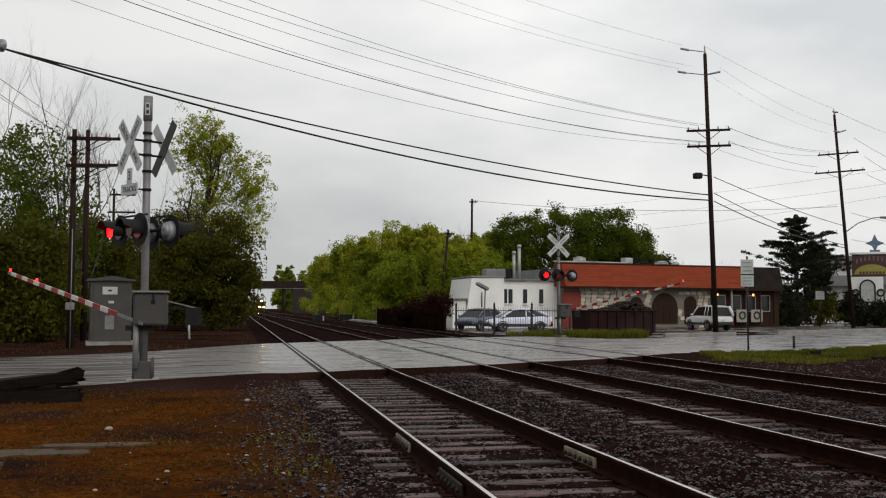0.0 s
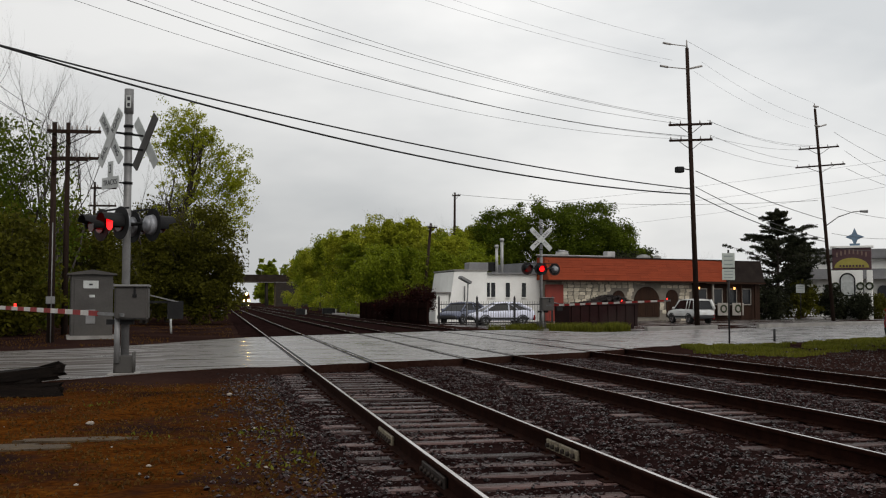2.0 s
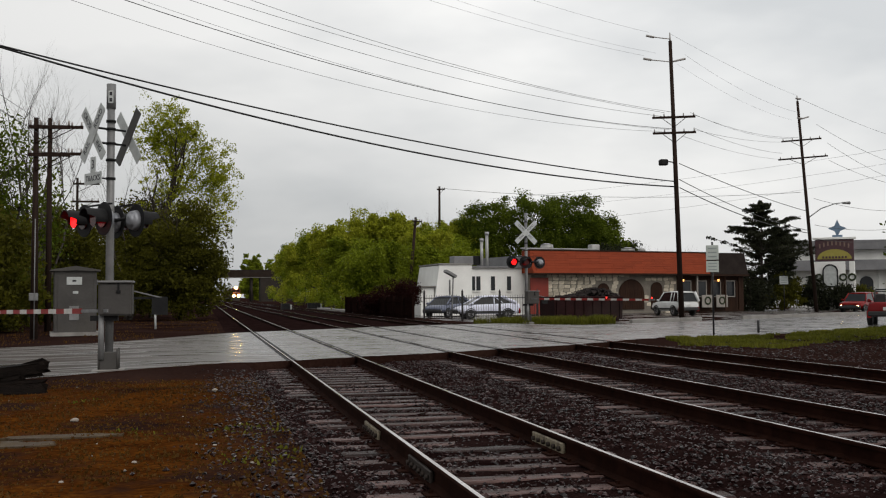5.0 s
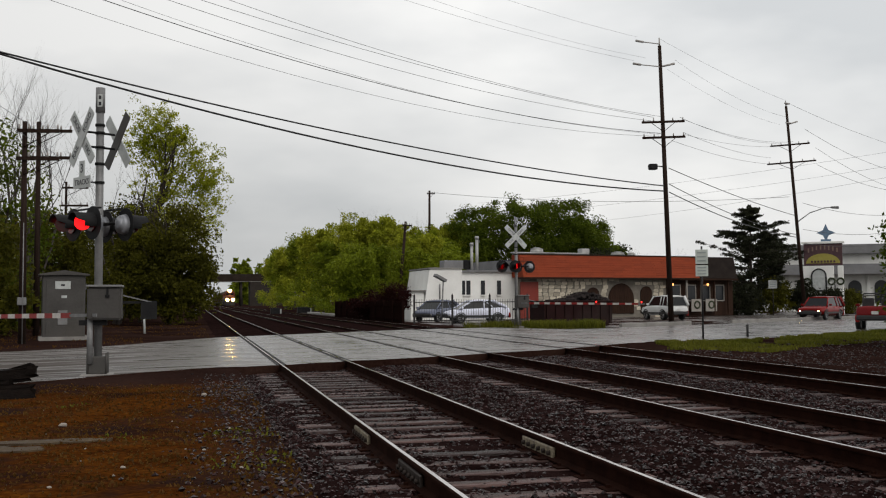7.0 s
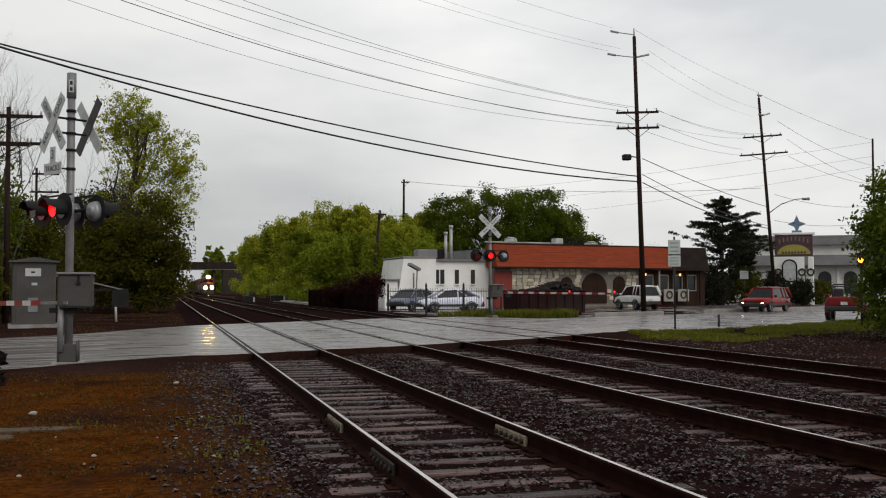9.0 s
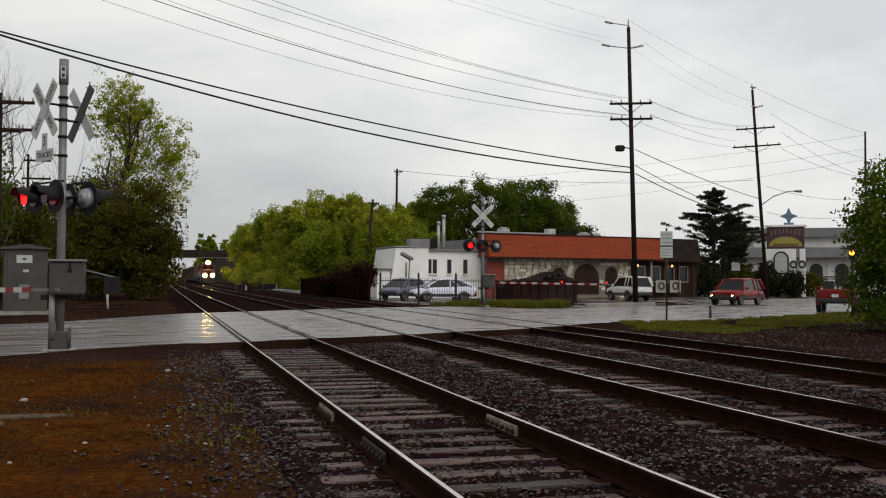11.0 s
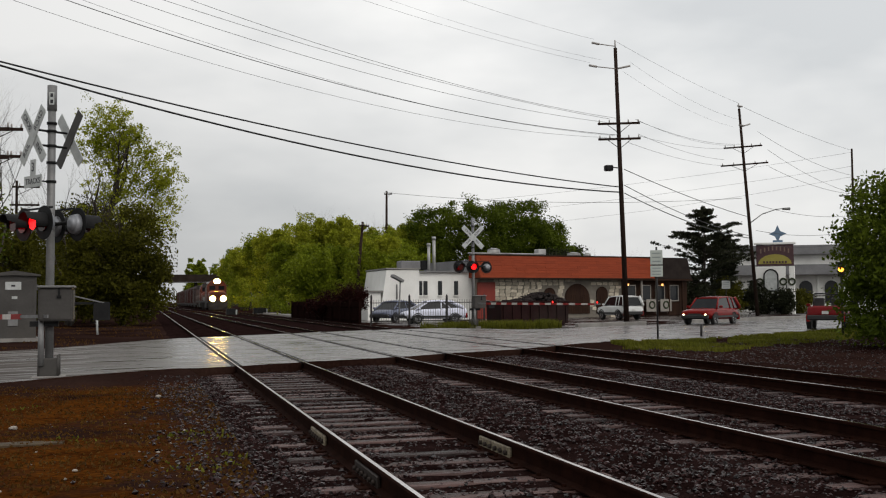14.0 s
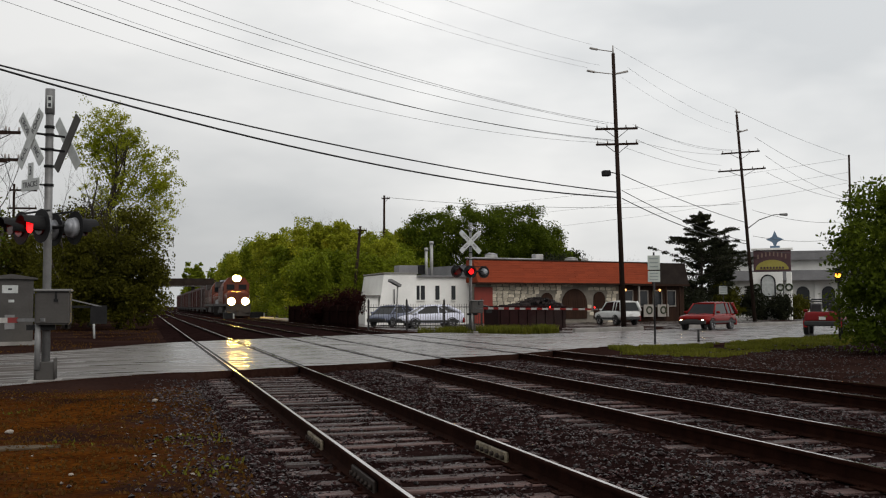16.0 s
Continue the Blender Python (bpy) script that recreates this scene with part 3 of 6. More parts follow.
def crossing_signal(m, label, yaw_f, yaw_b, off_f, off_b, dx_f, dx_b, lamps_f, lamps_b, ang, L, track_sign, lift=0.0, cross_dx=0.0, tall=0.0):
    """off: how far the signals stand out from the mast, dx: how far they are shifted sideways on their brackets."""
    sg = thing("crossing_signal", m, label, "crossing signal", "crossing signals")
    bm = bmesh.new()
    quad_box(bm, (0, 0, 0.03), (0.6, 0.6, 0.16))
    soften(bm, 0.02)
    part("foundation", bm, M_GROUNDCON, sg, "weathered concrete foundation")
    bm = bmesh.new()
    quad_box(bm, (0, 0, 0.27), (0.34, 0.34, 0.34))
    soften(bm, 0.02)
    for ax in (-0.17, 0.17):
        for ay in (-0.17, 0.17):
            tube(bm, (ax, ay, 0.1), (ax, ay, 0.5), 0.022, 0.022, 6)
    part("junction_base", bm, M_CABINET, sg, "galvanised split base with bolts")
    bm = bmesh.new()
    tube(bm, (0, 0, 0.1), (0, 0, 5.2 + tall), 0.078, 0.072, 18)
    part("mast", bm, M_GALV, sg)
    bm = bmesh.new()
    tube(bm, (0, 0, 5.12 + tall), (0, 0, 5.6 + tall), 0.088, 0.088, 18)
    part("top_sleeve", bm, M_GALV, sg)
    bm = bmesh.new()
    quad_box(bm, (0, -0.093, 5.34 + tall), (0.09, 0.012, 0.24))
    part("plate", bm, M_WHITE, sg, "small white plate with dark bars")
    for z in (5.28, 5.4):
        bm = bmesh.new()
        quad_box(bm, (0, -0.101, z + tall), (0.05, 0.006, 0.07))
        part("plate_bar", bm, M_INK, sg)
    for z in (4.85, 4.7, 4.42, 4.1, 3.74, 2.95):
        bm = bmesh.new()
        tube(bm, (0, 0, z), (0, 0, z + 0.045), 0.094, 0.094, 14)
        part("clamp", bm, M_BLACK, sg)
    lenses = []
    for side, yaw, off, dx, lamps in ((0, yaw_f, off_f, dx_f, lamps_f), (1, yaw_b, off_b, dx_b, lamps_b)):
        turn = Matrix.Rotation(radians(yaw), 4, "Z")
        for z in (2.98 + lift, 4.44 + tall, 4.72 + tall):
            bm = bmesh.new()
            tube(bm, (0, 0, z), (dx, -off + 0.05, z), 0.022, 0.022, 8)
            part("bracket", bm, M_BLACK, sg, "", turn)
        bm = bmesh.new()
        tube(bm, (dx - 0.42, -off + 0.14, 2.98 + lift), (dx + 0.42, -off + 0.14, 2.98 + lift), 0.035, 0.035, 10)
        part("crossarm", bm, M_BLACK, sg, "", turn)
        bm = bmesh.new()
        quad_box(bm, (dx, -off + 0.14, 3.24 + lift), (0.9, 0.05, 0.03))
        part("top_bar", bm, M_BLACK, sg, "", turn)
        crossbuck(sg, turn, cross_dx, -off, 4.6 + tall, side == 0, ang, L)
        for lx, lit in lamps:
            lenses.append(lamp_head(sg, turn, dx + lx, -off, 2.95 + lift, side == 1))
        if track_sign and side == 0:
            bm = bmesh.new()
            quad_box(bm, (0, 0, 0), (0.2, 0.012, 0.3))
            p_ = part("digit_plate", bm, M_WHITE, sg, "white plate with the digit 3", turn @ pose(dx, -off, 4.0))
            text_on(p_, "3", 0.24, pose(0, -0.008, 0, 90), M_INK)
            bm = bmesh.new()
            quad_box(bm, (0, 0, 0), (0.66, 0.012, 0.22))
            p_ = part("tracks_plate", bm, M_WHITE, sg, "white plate reading TRACKS", turn @ pose(dx, -off, 3.74))
            text_on(p_, "TRACKS", 0.15, pose(0, -0.008, 0, 90), M_INK)
            bm = bmesh.new()
            tube(bm, (0, 0, 3.76), (dx, -off + 0.02, 3.76), 0.016, 0.016, 6)
            part("sign_arm", bm, M_BLACK, sg, "", turn)
    return sg, lenses


M_GROUNDCON = mat("weathered_concrete", (0.28, 0.27, 0.25), (0.2, 0.19, 0.18), 0.7, scale=2, fine=30, bump=0.3, bump_dist=0.01, stain=0.4, stain_col=(0.1, 0.09, 0.08))
near_sig, near_lenses = crossing_signal(pose(-1.79, 20.49, -0.14), "grey railroad crossing signal mast with crossbucks beside the road", -57, 123, 0.36, 0.36, 0, 0,
                                        ((-0.38, True), (0.38, False)), ((-0.38, False), (0.38, False)), 50, 1.25, True)
far_sig, far_lenses = crossing_signal(pose(15.93, 49.52, -0.12), "grey railroad crossing signal mast beyond the tracks", 8, 188, 0.3, 0.3, -0.56, -0.53,
                                      ((-0.36, True), (0.36, False)), ((-0.36, False), (0.36, False)), 43, 1.52, False, 0.19, -0.15, 0.06)


def gate_mechanism(m, label):
    g = thing("gate_mechanism", m, label, "gate mechanism", "gate mechanisms")
    bm = bmesh.new()
    quad_box(bm, (0.16, 0, 1.44), (0.62, 0.5, 0.62))
    soften(bm, 0.03, 2)
    part("case", bm, M_CABINET, g)
    bm = bmesh.new()
    quad_box(bm, (0.16, -0.02, 1.77), (0.66, 0.56, 0.045))
    soften(bm, 0.012)
    part("lid", bm, M_GALV, g)
    bm = bmesh.new()
    quad_box(bm, (0.22, -0.262, 1.66), (0.04, 0.02, 0.2))
    quad_box(bm, (0.22, -0.268, 1.58), (0.08, 0.02, 0.05))
    part("hasp", bm, M_BLACK, g)
    bm = bmesh.new()
    tube(bm, (-0.1, -0.1, 0.3), (-0.1, -0.1, 1.15), 0.055, 0.055, 12)
    part("conduit_post", bm, M_GALV, g)
    bm = bmesh.new()
    quad_box(bm, (-0.05, -0.02, 1.08), (0.5, 0.2, 0.1))
    part("bracket", bm, M_BLACK, g)
    bm = bmesh.new()
    quad_box(bm, (0.75, 0.34, 1.46), (0.7, 0.06, 0.05), 0.1)
    quad_box(bm, (0.95, 0.34, 1.30), (0.3, 0.12, 0.34), 0.1)
    part("counterweight", bm, M_BLACK, g)
    bm = bmesh.new()
    quad_box(bm, (0, 0, 0), (0.75, 0.1, 0.025))
    part("counterweight_arm", bm, M_GALV, g, "pale steel counterweight arm", pose(0.72, 0.32, 1.53, 0, 14, 6))
    return g


near_gate = gate_mechanism(pose(-1.82, 20.42, -0.14), "grey crossing gate box with a red and white striped arm")
far_gate = gate_mechanism(pose(15.98, 49.28, -0.22), "grey crossing gate box with a long red and white striped arm")


def gate_arm(gate, length, lights):
    """An arm along local -x with red and white stripes; it turns about its root."""
    bm = bmesh.new()
    quad_box(bm, (-length / 2 + 0.2, 0, 0), (length + 0.4, 0.02, 0.06))
    g = part("arm", bm, M_GALV, gate, "red and white striped gate arm")
    n, w = int(length / 0.41), 0.41
    for i in range(n):
        bm = bmesh.new()
        if (i + 1) * w < 0.9:
            bm.free()
            continue
        quad_box(bm, (-(i + 0.5) * w, 0, 0), (w - 0.001, 0.036, 0.105 - 0.025 * i / n))
        part("stripe", bm, M_ARMWHITE if i % 2 else M_ARMRED, g)
    for x in lights:
        bm = bmesh.new()
        tube(bm, (-x, 0, 0.045), (-x, 0, 0.115), 0.028, 0.024, 12)
        part("gate_light", bm, M_ARMLIGHT, g, "glowing red gate light")
    return g


M_ARMLIGHT = mat("lit_gate_light", (0.5, 0.03, 0.02), None, 0.3, emit=(1.0, 0.02, 0.015), power=3.5)
near_arm = gate_arm(near_gate, 7.65, (5.55, 7.5))
far_arm = gate_arm(far_gate, 9.0, (5.85, 8.8))

# ---- signal bungalow and left trackside ----
bung = thing("equipment_cabinet", pose(-5.02, 42.47, -0.2, 0, 0, 9), "grey metal signal equipment cabinet beside the tracks", "cabinet")
bm = box_bm((0, 0, 1.36), (1.56, 1.5, 2.5), bevel=0.03)
part("body", bm, M_CABINET, bung)
bm = bmesh.new()
for s in (-1, 1):
    vs = [bm.verts.new(p) for p in ((s * 0.0, -0.88, 2.78), (s * 0.92, -0.88, 2.63), (s * 0.92, 0.88, 2.63), (s * 0.0, 0.88, 2.78), (s * 0.0, -0.88, 2.6), (s * 0.92, -0.88, 2.57), (s * 0.92, 0.88, 2.57), (s * 0.0, 0.88, 2.6))]
    for f in ((0, 1, 2, 3), (7, 6, 5, 4), (0, 4, 5, 1), (1, 5, 6, 2), (2, 6, 7, 3)):
        bm.faces.new([vs[i] for i in f])
part("roof", bm, M_CABINET, bung)
part("door", box_bm((0.0, -0.765, 1.3), (1.3, 0.03, 2.2), bevel=0.01), M_CABINET, bung)
part("sign", box_bm((-0.05, -0.79, 2.2), (0.56, 0.012, 0.3)), M_WHITE, bung, "white notice with a dark mark")
part("sign_mark", box_bm((-0.05, -0.8, 2.2), (0.14, 0.01, 0.07)), M_INK, bung)
part("sticker", box_bm((0.0, -0.79, 1.75), (0.2, 0.012, 0.1)), M_WHITE, bung)
part("padlock_plate", box_bm((-0.05, -0.8, 0.95), (0.35, 0.02, 0.55), bevel=0.005), M_GALV, bung)
part("plinth", box_bm((0, 0, 0.08), (1.8, 1.6, 0.26)), M_GROUNDCON, bung)
for k in range(2):
    bm = bmesh.new()
    quad_box(bm, (0.833, -0.3 + 0.5 * k, 2.15), (0.012, 0.3, 0.22))
    for j in range(5):
        quad_box(bm, (0.842, -0.3 + 0.5 * k, 2.06 + 0.04 * j), (0.012, 0.28, 0.012))
    part("vent", bm, M_GALV, bung)

bm = bmesh.new()
tube(bm, (0, 0, -0.1), (-0.05, 0, 1.12), 0.055, 0.05, 10)
solo("marker_stake", bm, M_WHITE, "white trackside marker stake", "marker stake", m=pose(-2.23, 49.03, -0.15))


# ---- utility poles and wires ----
def utility_pole(m, h, arms, label, r=0.17, extras=()):
    """arms: (height, half length, yaw); extras: bayonet or flood light."""
    p = thing("utility_pole", m, label, "utility pole", "utility poles")
    bm = bmesh.new()
    tube(bm, (0, 0, -0.3), (0, 0, h), r, r * 0.62, 14)
    part("pole_shaft", bm, M_POLE, p)
    for z, half, yaw, off in arms:
        bm = bmesh.new()
        quad_box(bm, (off, -0.14, z), (2 * half, 0.1, 0.13))
        bm.transform(Matrix.Rotation(radians(yaw), 4, "Z"))
        a = part("crossarm", bm, M_POLE, p)
        for s in (-0.92, -0.45, 0.45, 0.92):
            bm = bmesh.new()
            tube(bm, (off + s * half, -0.14, z + 0.06), (off + s * half, -0.14, z + 0.24), 0.045, 0.03, 8)
            bm.transform(Matrix.Rotation(radians(yaw), 4, "Z"))
            part("insulator", bm, M_INSUL, a)
        bm = bmesh.new()
        for s in (-1, 1):
            tube(bm, (off + s * half * 0.55, -0.14, z - 0.05), (0, -0.12, z - 0.6), 0.02, 0.02, 6)
        bm.transform(Matrix.Rotation(radians(yaw), 4, "Z"))
        part("brace", bm, M_POLE, p)
    return p


P0, P1, P2, P3 = Vector((-9.73, 36.3, -0.2)), Vector((27.97, 56.53, -0.22)), Vector((51.4, 78.32, -0.3)), Vector((77.03, 97.93, -0.3))
utility_pole(Matrix.Translation(P0), 18.8, [(14.6, 1.3, 112, 0), (13.4, 1.3, 112, 0)], "tall dark timber utility pole with crossarms")
up1 = utility_pole(Matrix.Translation(P1) @ Matrix.Rotation(radians(-1.6), 4, "Y"), 17.0, [(12.3, 1.3, -14, 0), (11.35, 1.3, -14, 0)], "tall dark timber utility pole with two crossarms at the kerb")
up2 = utility_pole(Matrix.Translation(P2) @ Matrix.Rotation(radians(-4.4), 4, "Y"), 18.4, [(15.0, 1.7, -16, 0), (13.45, 2.1, -16, 0)], "tall leaning timber utility pole with two crossarms")
up3 = utility_pole(Matrix.Translation(P3), 18.6, [(13.2, 1.6, -20, 0)], "dark timber utility pole behind the bush")


def bayonet(parent, h, reach, z2):
    bm = bmesh.new()
    tube(bm, (0, 0, h - 0.2), (0, 0, h + 0.5), 0.06, 0.04, 8)
    part("pole_top_pin", bm, M_INSUL, parent)
    for z, a, b in ((h + 0.1, -reach, -0.2), (z2, -reach * 1.15, 0.9)):
        bm = bmesh.new()
        tube(bm, (a, -0.1, z + 0.15), (a + 0.5, -0.1, z + 0.08), 0.07, 0.07, 8)
        tube(bm, (a + 0.5, -0.1, z + 0.08), (0, -0.05, z), 0.03, 0.03, 6)
        if b > 0:
            tube(bm, (0, -0.05, z), (b, -0.1, z + 0.2), 0.05, 0.07, 8)
        part("standoff_insulator", bm, M_INSUL, parent)


bayonet(up1, 17.0, 1.6, 15.7)
bayonet(up2, 18.4, 0.2, 16.8)
bm = bmesh.new()
tube(bm, (-0.1, -0.1, 9.55), (-0.75, -0.3, 9.6), 0.035, 0.035, 8)
part("bracket_arm", bm, M_POLE, up1)
bm = box_bm((-0.95, -0.36, 9.52), (0.5, 0.4, 0.36), bevel=0.06)
part("flood_light", bm, M_BLACK, up1, "dark flood light head")
bm = bmesh.new()
chain(bm, [(0.1, -0.1, 8.3), (1.2, -0.2, 8.95), (2.6, -0.3, 9.3), (3.4, -0.3, 9.32)], [0.05, 0.045, 0.04, 0.04], 8)
tube(bm, (3.3, -0.3, 9.3), (4.0, -0.3, 9.26), 0.09, 0.14, 10)
part("street_light_arm", bm, M_GALV, up2, "curved grey street light arm")
st_light = thing("street_lamp", pose(-9.73, 36.3, -0.2), "grey street lamp arm reaching over the road", "street lamp")
bm = bmesh.new()
chain(bm, [(0.15, 0, 9.5), (0.8, -0.4, 10.1), (1.6, -0.75, 10.25)], [0.04, 0.04, 0.04], 8)
part("arm", bm, M_GALV, st_light)
bm = bmesh.new()
tube(bm, (1.5, -0.7, 10.25), (1.95, -0.9, 10.17), 0.13, 0.22, 12)
tube(bm, (1.95, -0.9, 10.17), (2.05, -0.95, 10.13), 0.22, 0.08, 12)
part("lamp_head", bm, M_CAP, st_light)


def wire(p, q, sag, r=0.016, name="overhead_wire", group="overhead wires"):
    p, q = Vector(p), Vector(q)
    cu = bpy.data.curves.new(name, "CURVE")
    cu.dimensions, cu.bevel_depth, cu.bevel_resolution = "3D", r, 0
    sp = cu.splines.new("POLY")
    n = 24
    sp.points.add(n)
    for i in range(n + 1):
        t = i / n
        c = p.lerp(q, t)
        sp.points[i].co = (c.x, c.y, c.z - 4 * sag * t * (1 - t), 1)
    cu.materials.append(M_WIRE)
    ob = new(name, cu)
    me = bpy.data.meshes.new_from_object(ob)
    bpy.data.objects.remove(ob)
    return tagged(new(name, me), "thin black overhead wire strung between poles", "overhead wire", group)


# from the pole beyond the near lamp to the kerb pole: top conductors, crossarm wires and the two heavy cables
for z0, z1, o1, sag, r in ((20.4, 17.45, -1.9, 1.05, 0.006), (18.0, 16.0, -2.2, 0.9, 0.006), (19.4, 16.2, -1.4, 1.29, 0.005), (15.88, 12.64, -0.5, 1.14, 0.010), (15.03, 12.57, -0.9, 0.81, 0.010), (14.85, 12.35, -1.1, 1.12, 0.010),
                           (14.05, 11.6, -0.3, 1.3, 0.016), (14.4, 11.55, -0.6, 1.36, 0.007), (13.37, 11.42, -1.1, 1.39, 0.008), (10.71, 8.39, -0.2, 0.67, 0.034), (10.8, 8.08, -0.2, 1.09, 0.040)):
    wire(P0 + Vector((0, 0, z0)), P1 + Vector((o1, 0, z1)), sag, r)
# on to the leaning pole
for z1, z2, o1, o2, sag, r in ((17.4, 18.87, -0.4, -1.5, 0.2, 0.008), (16.19, 17.4, 0.5, -1.5, 0.45, 0.007), (15.58, 16.7, 0, -2.0, 0.43, 0.006), (12.53, 15.25, 1.0, -0.8, 0.49, 0.010), (12.64, 15.08, 0.8, -2.0, 0.45, 0.009), (11.61, 14.82, 1.0, -2.0, 0.3, 0.009),
                               (11.72, 13.77, 1.0, -3.0, 0.28, 0.011), (11.17, 13.23, 0.3, -3.0, 0.27, 0.010), (9.5, 8.78, 0, -0.7, 0.19, 0.026), (8.52, 7.12, 0, -0.6, 0.39, 0.026), (8.03, 6.9, 0, -0.6, 0.42, 0.032)):
    wire(P1 + Vector((o1, 0, z1)), P2 + Vector((o2, 0, z2)), sag, r)
wire(P2 + Vector((-0.9, 0, 18.5)), P3 + Vector((0, 0, 18.4)), 0.25, 0.014)
for z2, z3, o in ((16.4, 15.5, .4), (13.3, 13.4, 1.5), (14.8, 13.4, 1.4), (9.9, 11.0, 0), (7.6, 9.3, 0), (6.4, 8.2, 0)):
    wire(P2 + Vector((o, 0, z2)), P3 + Vector((o * .5, 0, z3)), 0.55, 0.017)

# telegraph poles left of the line
TEL = [(-6.05, 39.38, 8.13, 0.14), (-6.77, 47.83, 9.55, 0.15), (-8.75, 74.86, 9.95, 0.13)]
for x, y, h, r in TEL:
    k = h / 8.0
    utility_pole(pose(x, y, -0.2), h, [(h - 0.35 * k, 0.72 * k, -6, 0.5 * k), (h - 1.35 * k, 0.72 * k, -6, 0.5 * k)], "weathered telegraph pole with short crossarms beside the line", r)
utility_pole(pose(-11.66, 105.38, -0.2), 9.6, [(9.2, 0.9, -6, 0.3)], "weathered telegraph pole with short crossarms beside the line", 0.13)
for o, z in ((-0.45, 7.8), (0.35, 7.8), (1.2, 6.8)):
    wire((-6.23 + o, 39.38, z), (-9.12 + o, 1.43, z + 0.6), 0.35, 0.01)
    wire((-6.23 + o, 39.38, z), (-9.02 + o, 74.86, z + 1.4), 0.5, 0.012)
cab_p = thing("pole_box", pose(-6.05, 39.15, 0), "small grey conduit box on the telegraph pole", "conduit box")
part("box", box_bm((0.02, -0.05, 1.38), (0.3, 0.16, 0.28), bevel=0.02), M_GALV, cab_p)
bm = bmesh.new()
tube(bm, (0.06, -0.12, -0.2), (0.06, -0.12, 4.2), 0.018, 0.018, 8)
part("conduit", bm, M_GALV, cab_p)
# leaning and thin poles by the wood
for x, y, h, lean in ((27.87, 121.29, 15.0, 0.3), (19.75, 100.0, 9.5, 5.0)):
    utility_pole(pose(x, y, -0.2, 0, lean, 0), h, [(h - 0.4, 0.5, -20, 0.2)], "slender timber pole among the trees", 0.2)
wire((27.87, 121.29, 14.6), (60.81, 95.08, 12.0), 0.8, 0.02)
# branch lines that cross behind the second pole
for z, q in ((18.2, (40.54, 143.91, 15.6)), (16.6, (40.54, 143.91, 13.6)), (15.4, (48.65, 142.38, 12.0))):
    wire(P3 + Vector((0, 0, z)), q, 0.6, 0.012)


# ---- bridge over the line ----
M_BRIDGE = mat("weathered_bridge_steel", (0.020, 0.014, 0.011), (0.034, 0.025, 0.020), 0.85, spec=0.05, scale=0.6, fine=6, stain=0.5)
M_ABUT = mat("dark_stone_abutment", (0.018, 0.013, 0.010), (0.030, 0.023, 0.018), 0.85, scale=0.5, fine=5, bump=0.4, stain=0.5)
br = thing("overbridge", pose(0, 408.55, 0), "dark steel girder overbridge carrying a road over the tracks", "bridge")
part("girder", box_bm((10, -5, 10.6), (90, 0.6, 2.9), bevel=0.05), M_BRIDGE, br)
part("far_girder", box_bm((10, 5, 10.6), (90, 0.6, 2.9)), M_BRIDGE, br)
part("deck", box_bm((10, 0, 9.3), (90, 9.4, 0.5)), M_BRIDGE, br)
part("bottom_flange", box_bm((10, -5.1, 9.1), (90, 1.0, 0.14)), M_GROUNDCON, br, "pale edge under the girder")
for i in range(22):
    part("stiffener", box_bm((-34 + 4 * i, -5.4, 10.6), (0.18, 0.2, 2.8)), M_BRIDGE, br)
bm = bmesh.new()
quad_box(bm, (28.4, 0, 4.2), (15, 11, 10.4))
part("abutment", bm, M_ABUT, br)
bm = bmesh.new()
quad_box(bm, (-12, 0, 4.2), (14, 11, 10.4))
part("abutment", bm, M_ABUT, br)
for i in range(4):
    bm = bmesh.new()
    tube(bm, (17.6, -4 + 2.6 * i, -1), (17.6, -4 + 2.6 * i, 9.1), 0.5, 0.5, 10)
    part("pier", bm, M_ABUT, br)


# ---- buildings ----
M_STUCCO = mat("white_painted_wall", (0.84, 0.84, 0.81), (0.74, 0.74, 0.71), 0.8, scale=0.6, fine=8, bump=0.15, stain=0.3, stain_col=(0.36, 0.34, 0.31))
M_ROOF = mat("orange_red_shingles", (0.17, 0.026, 0.008), (0.24, 0.042, 0.013), 0.7, spec=0.15, scale=1.2, fine=14, per_piece=0.10, bump=0.3, stain=0.3, stain_col=(0.13, 0.022, 0.01))
M_FIELD = mat("pale_fieldstone", (0.66, 0.60, 0.48), (0.40, 0.35, 0.27), 0.8, scale=1.6, fine=9, per_piece=0.3, per_island=0.4, bump=0.4)
M_MORTAR = mat("stone_wall_mortar", (0.20, 0.18, 0.15), (0.14, 0.125, 0.105), 0.9, scale=3, fine=20, bump=0.3)
M_ARCHDOOR = mat("dark_brown_panel", (0.020, 0.0095, 0.006), (0.034, 0.016, 0.009), 0.7, spec=0.12, scale=1.5, fine=14, stretch=(4, 4, .5))
M_REDDOOR = mat("brick_red_paint", (0.21, 0.028, 0.016), (0.16, 0.022, 0.014), 0.5, scale=2)
M_GLASSDARK = mat("dark_window_glass", (0.02, 0.022, 0.025), None, 0.08, scale=2)
M_TRIM = mat("cream_trim", (0.30, 0.28, 0.25), (0.22, 0.2, 0.18), 0.6, scale=3)
M_LOWROOF = mat("grey_roofing", (0.20, 0.20, 0.205), (0.14, 0.14, 0.145), 0.6, scale=0.8, fine=8)
M_UNIT = mat("rooftop_unit_metal", (0.45, 0.45, 0.44), (0.33, 0.33, 0.32), 0.5, metal=0.3, scale=2, stain=0.3)
M_WARM = mat("warm_lantern", (0.9, 0.7, 0.4), None, 0.4, emit=(1.0, 0.45, 0.12), power=2.2)
M_WREATH = mat("dark_wreath", (0.02, 0.03, 0.015), (0.04, 0.05, 0.02), 0.8)

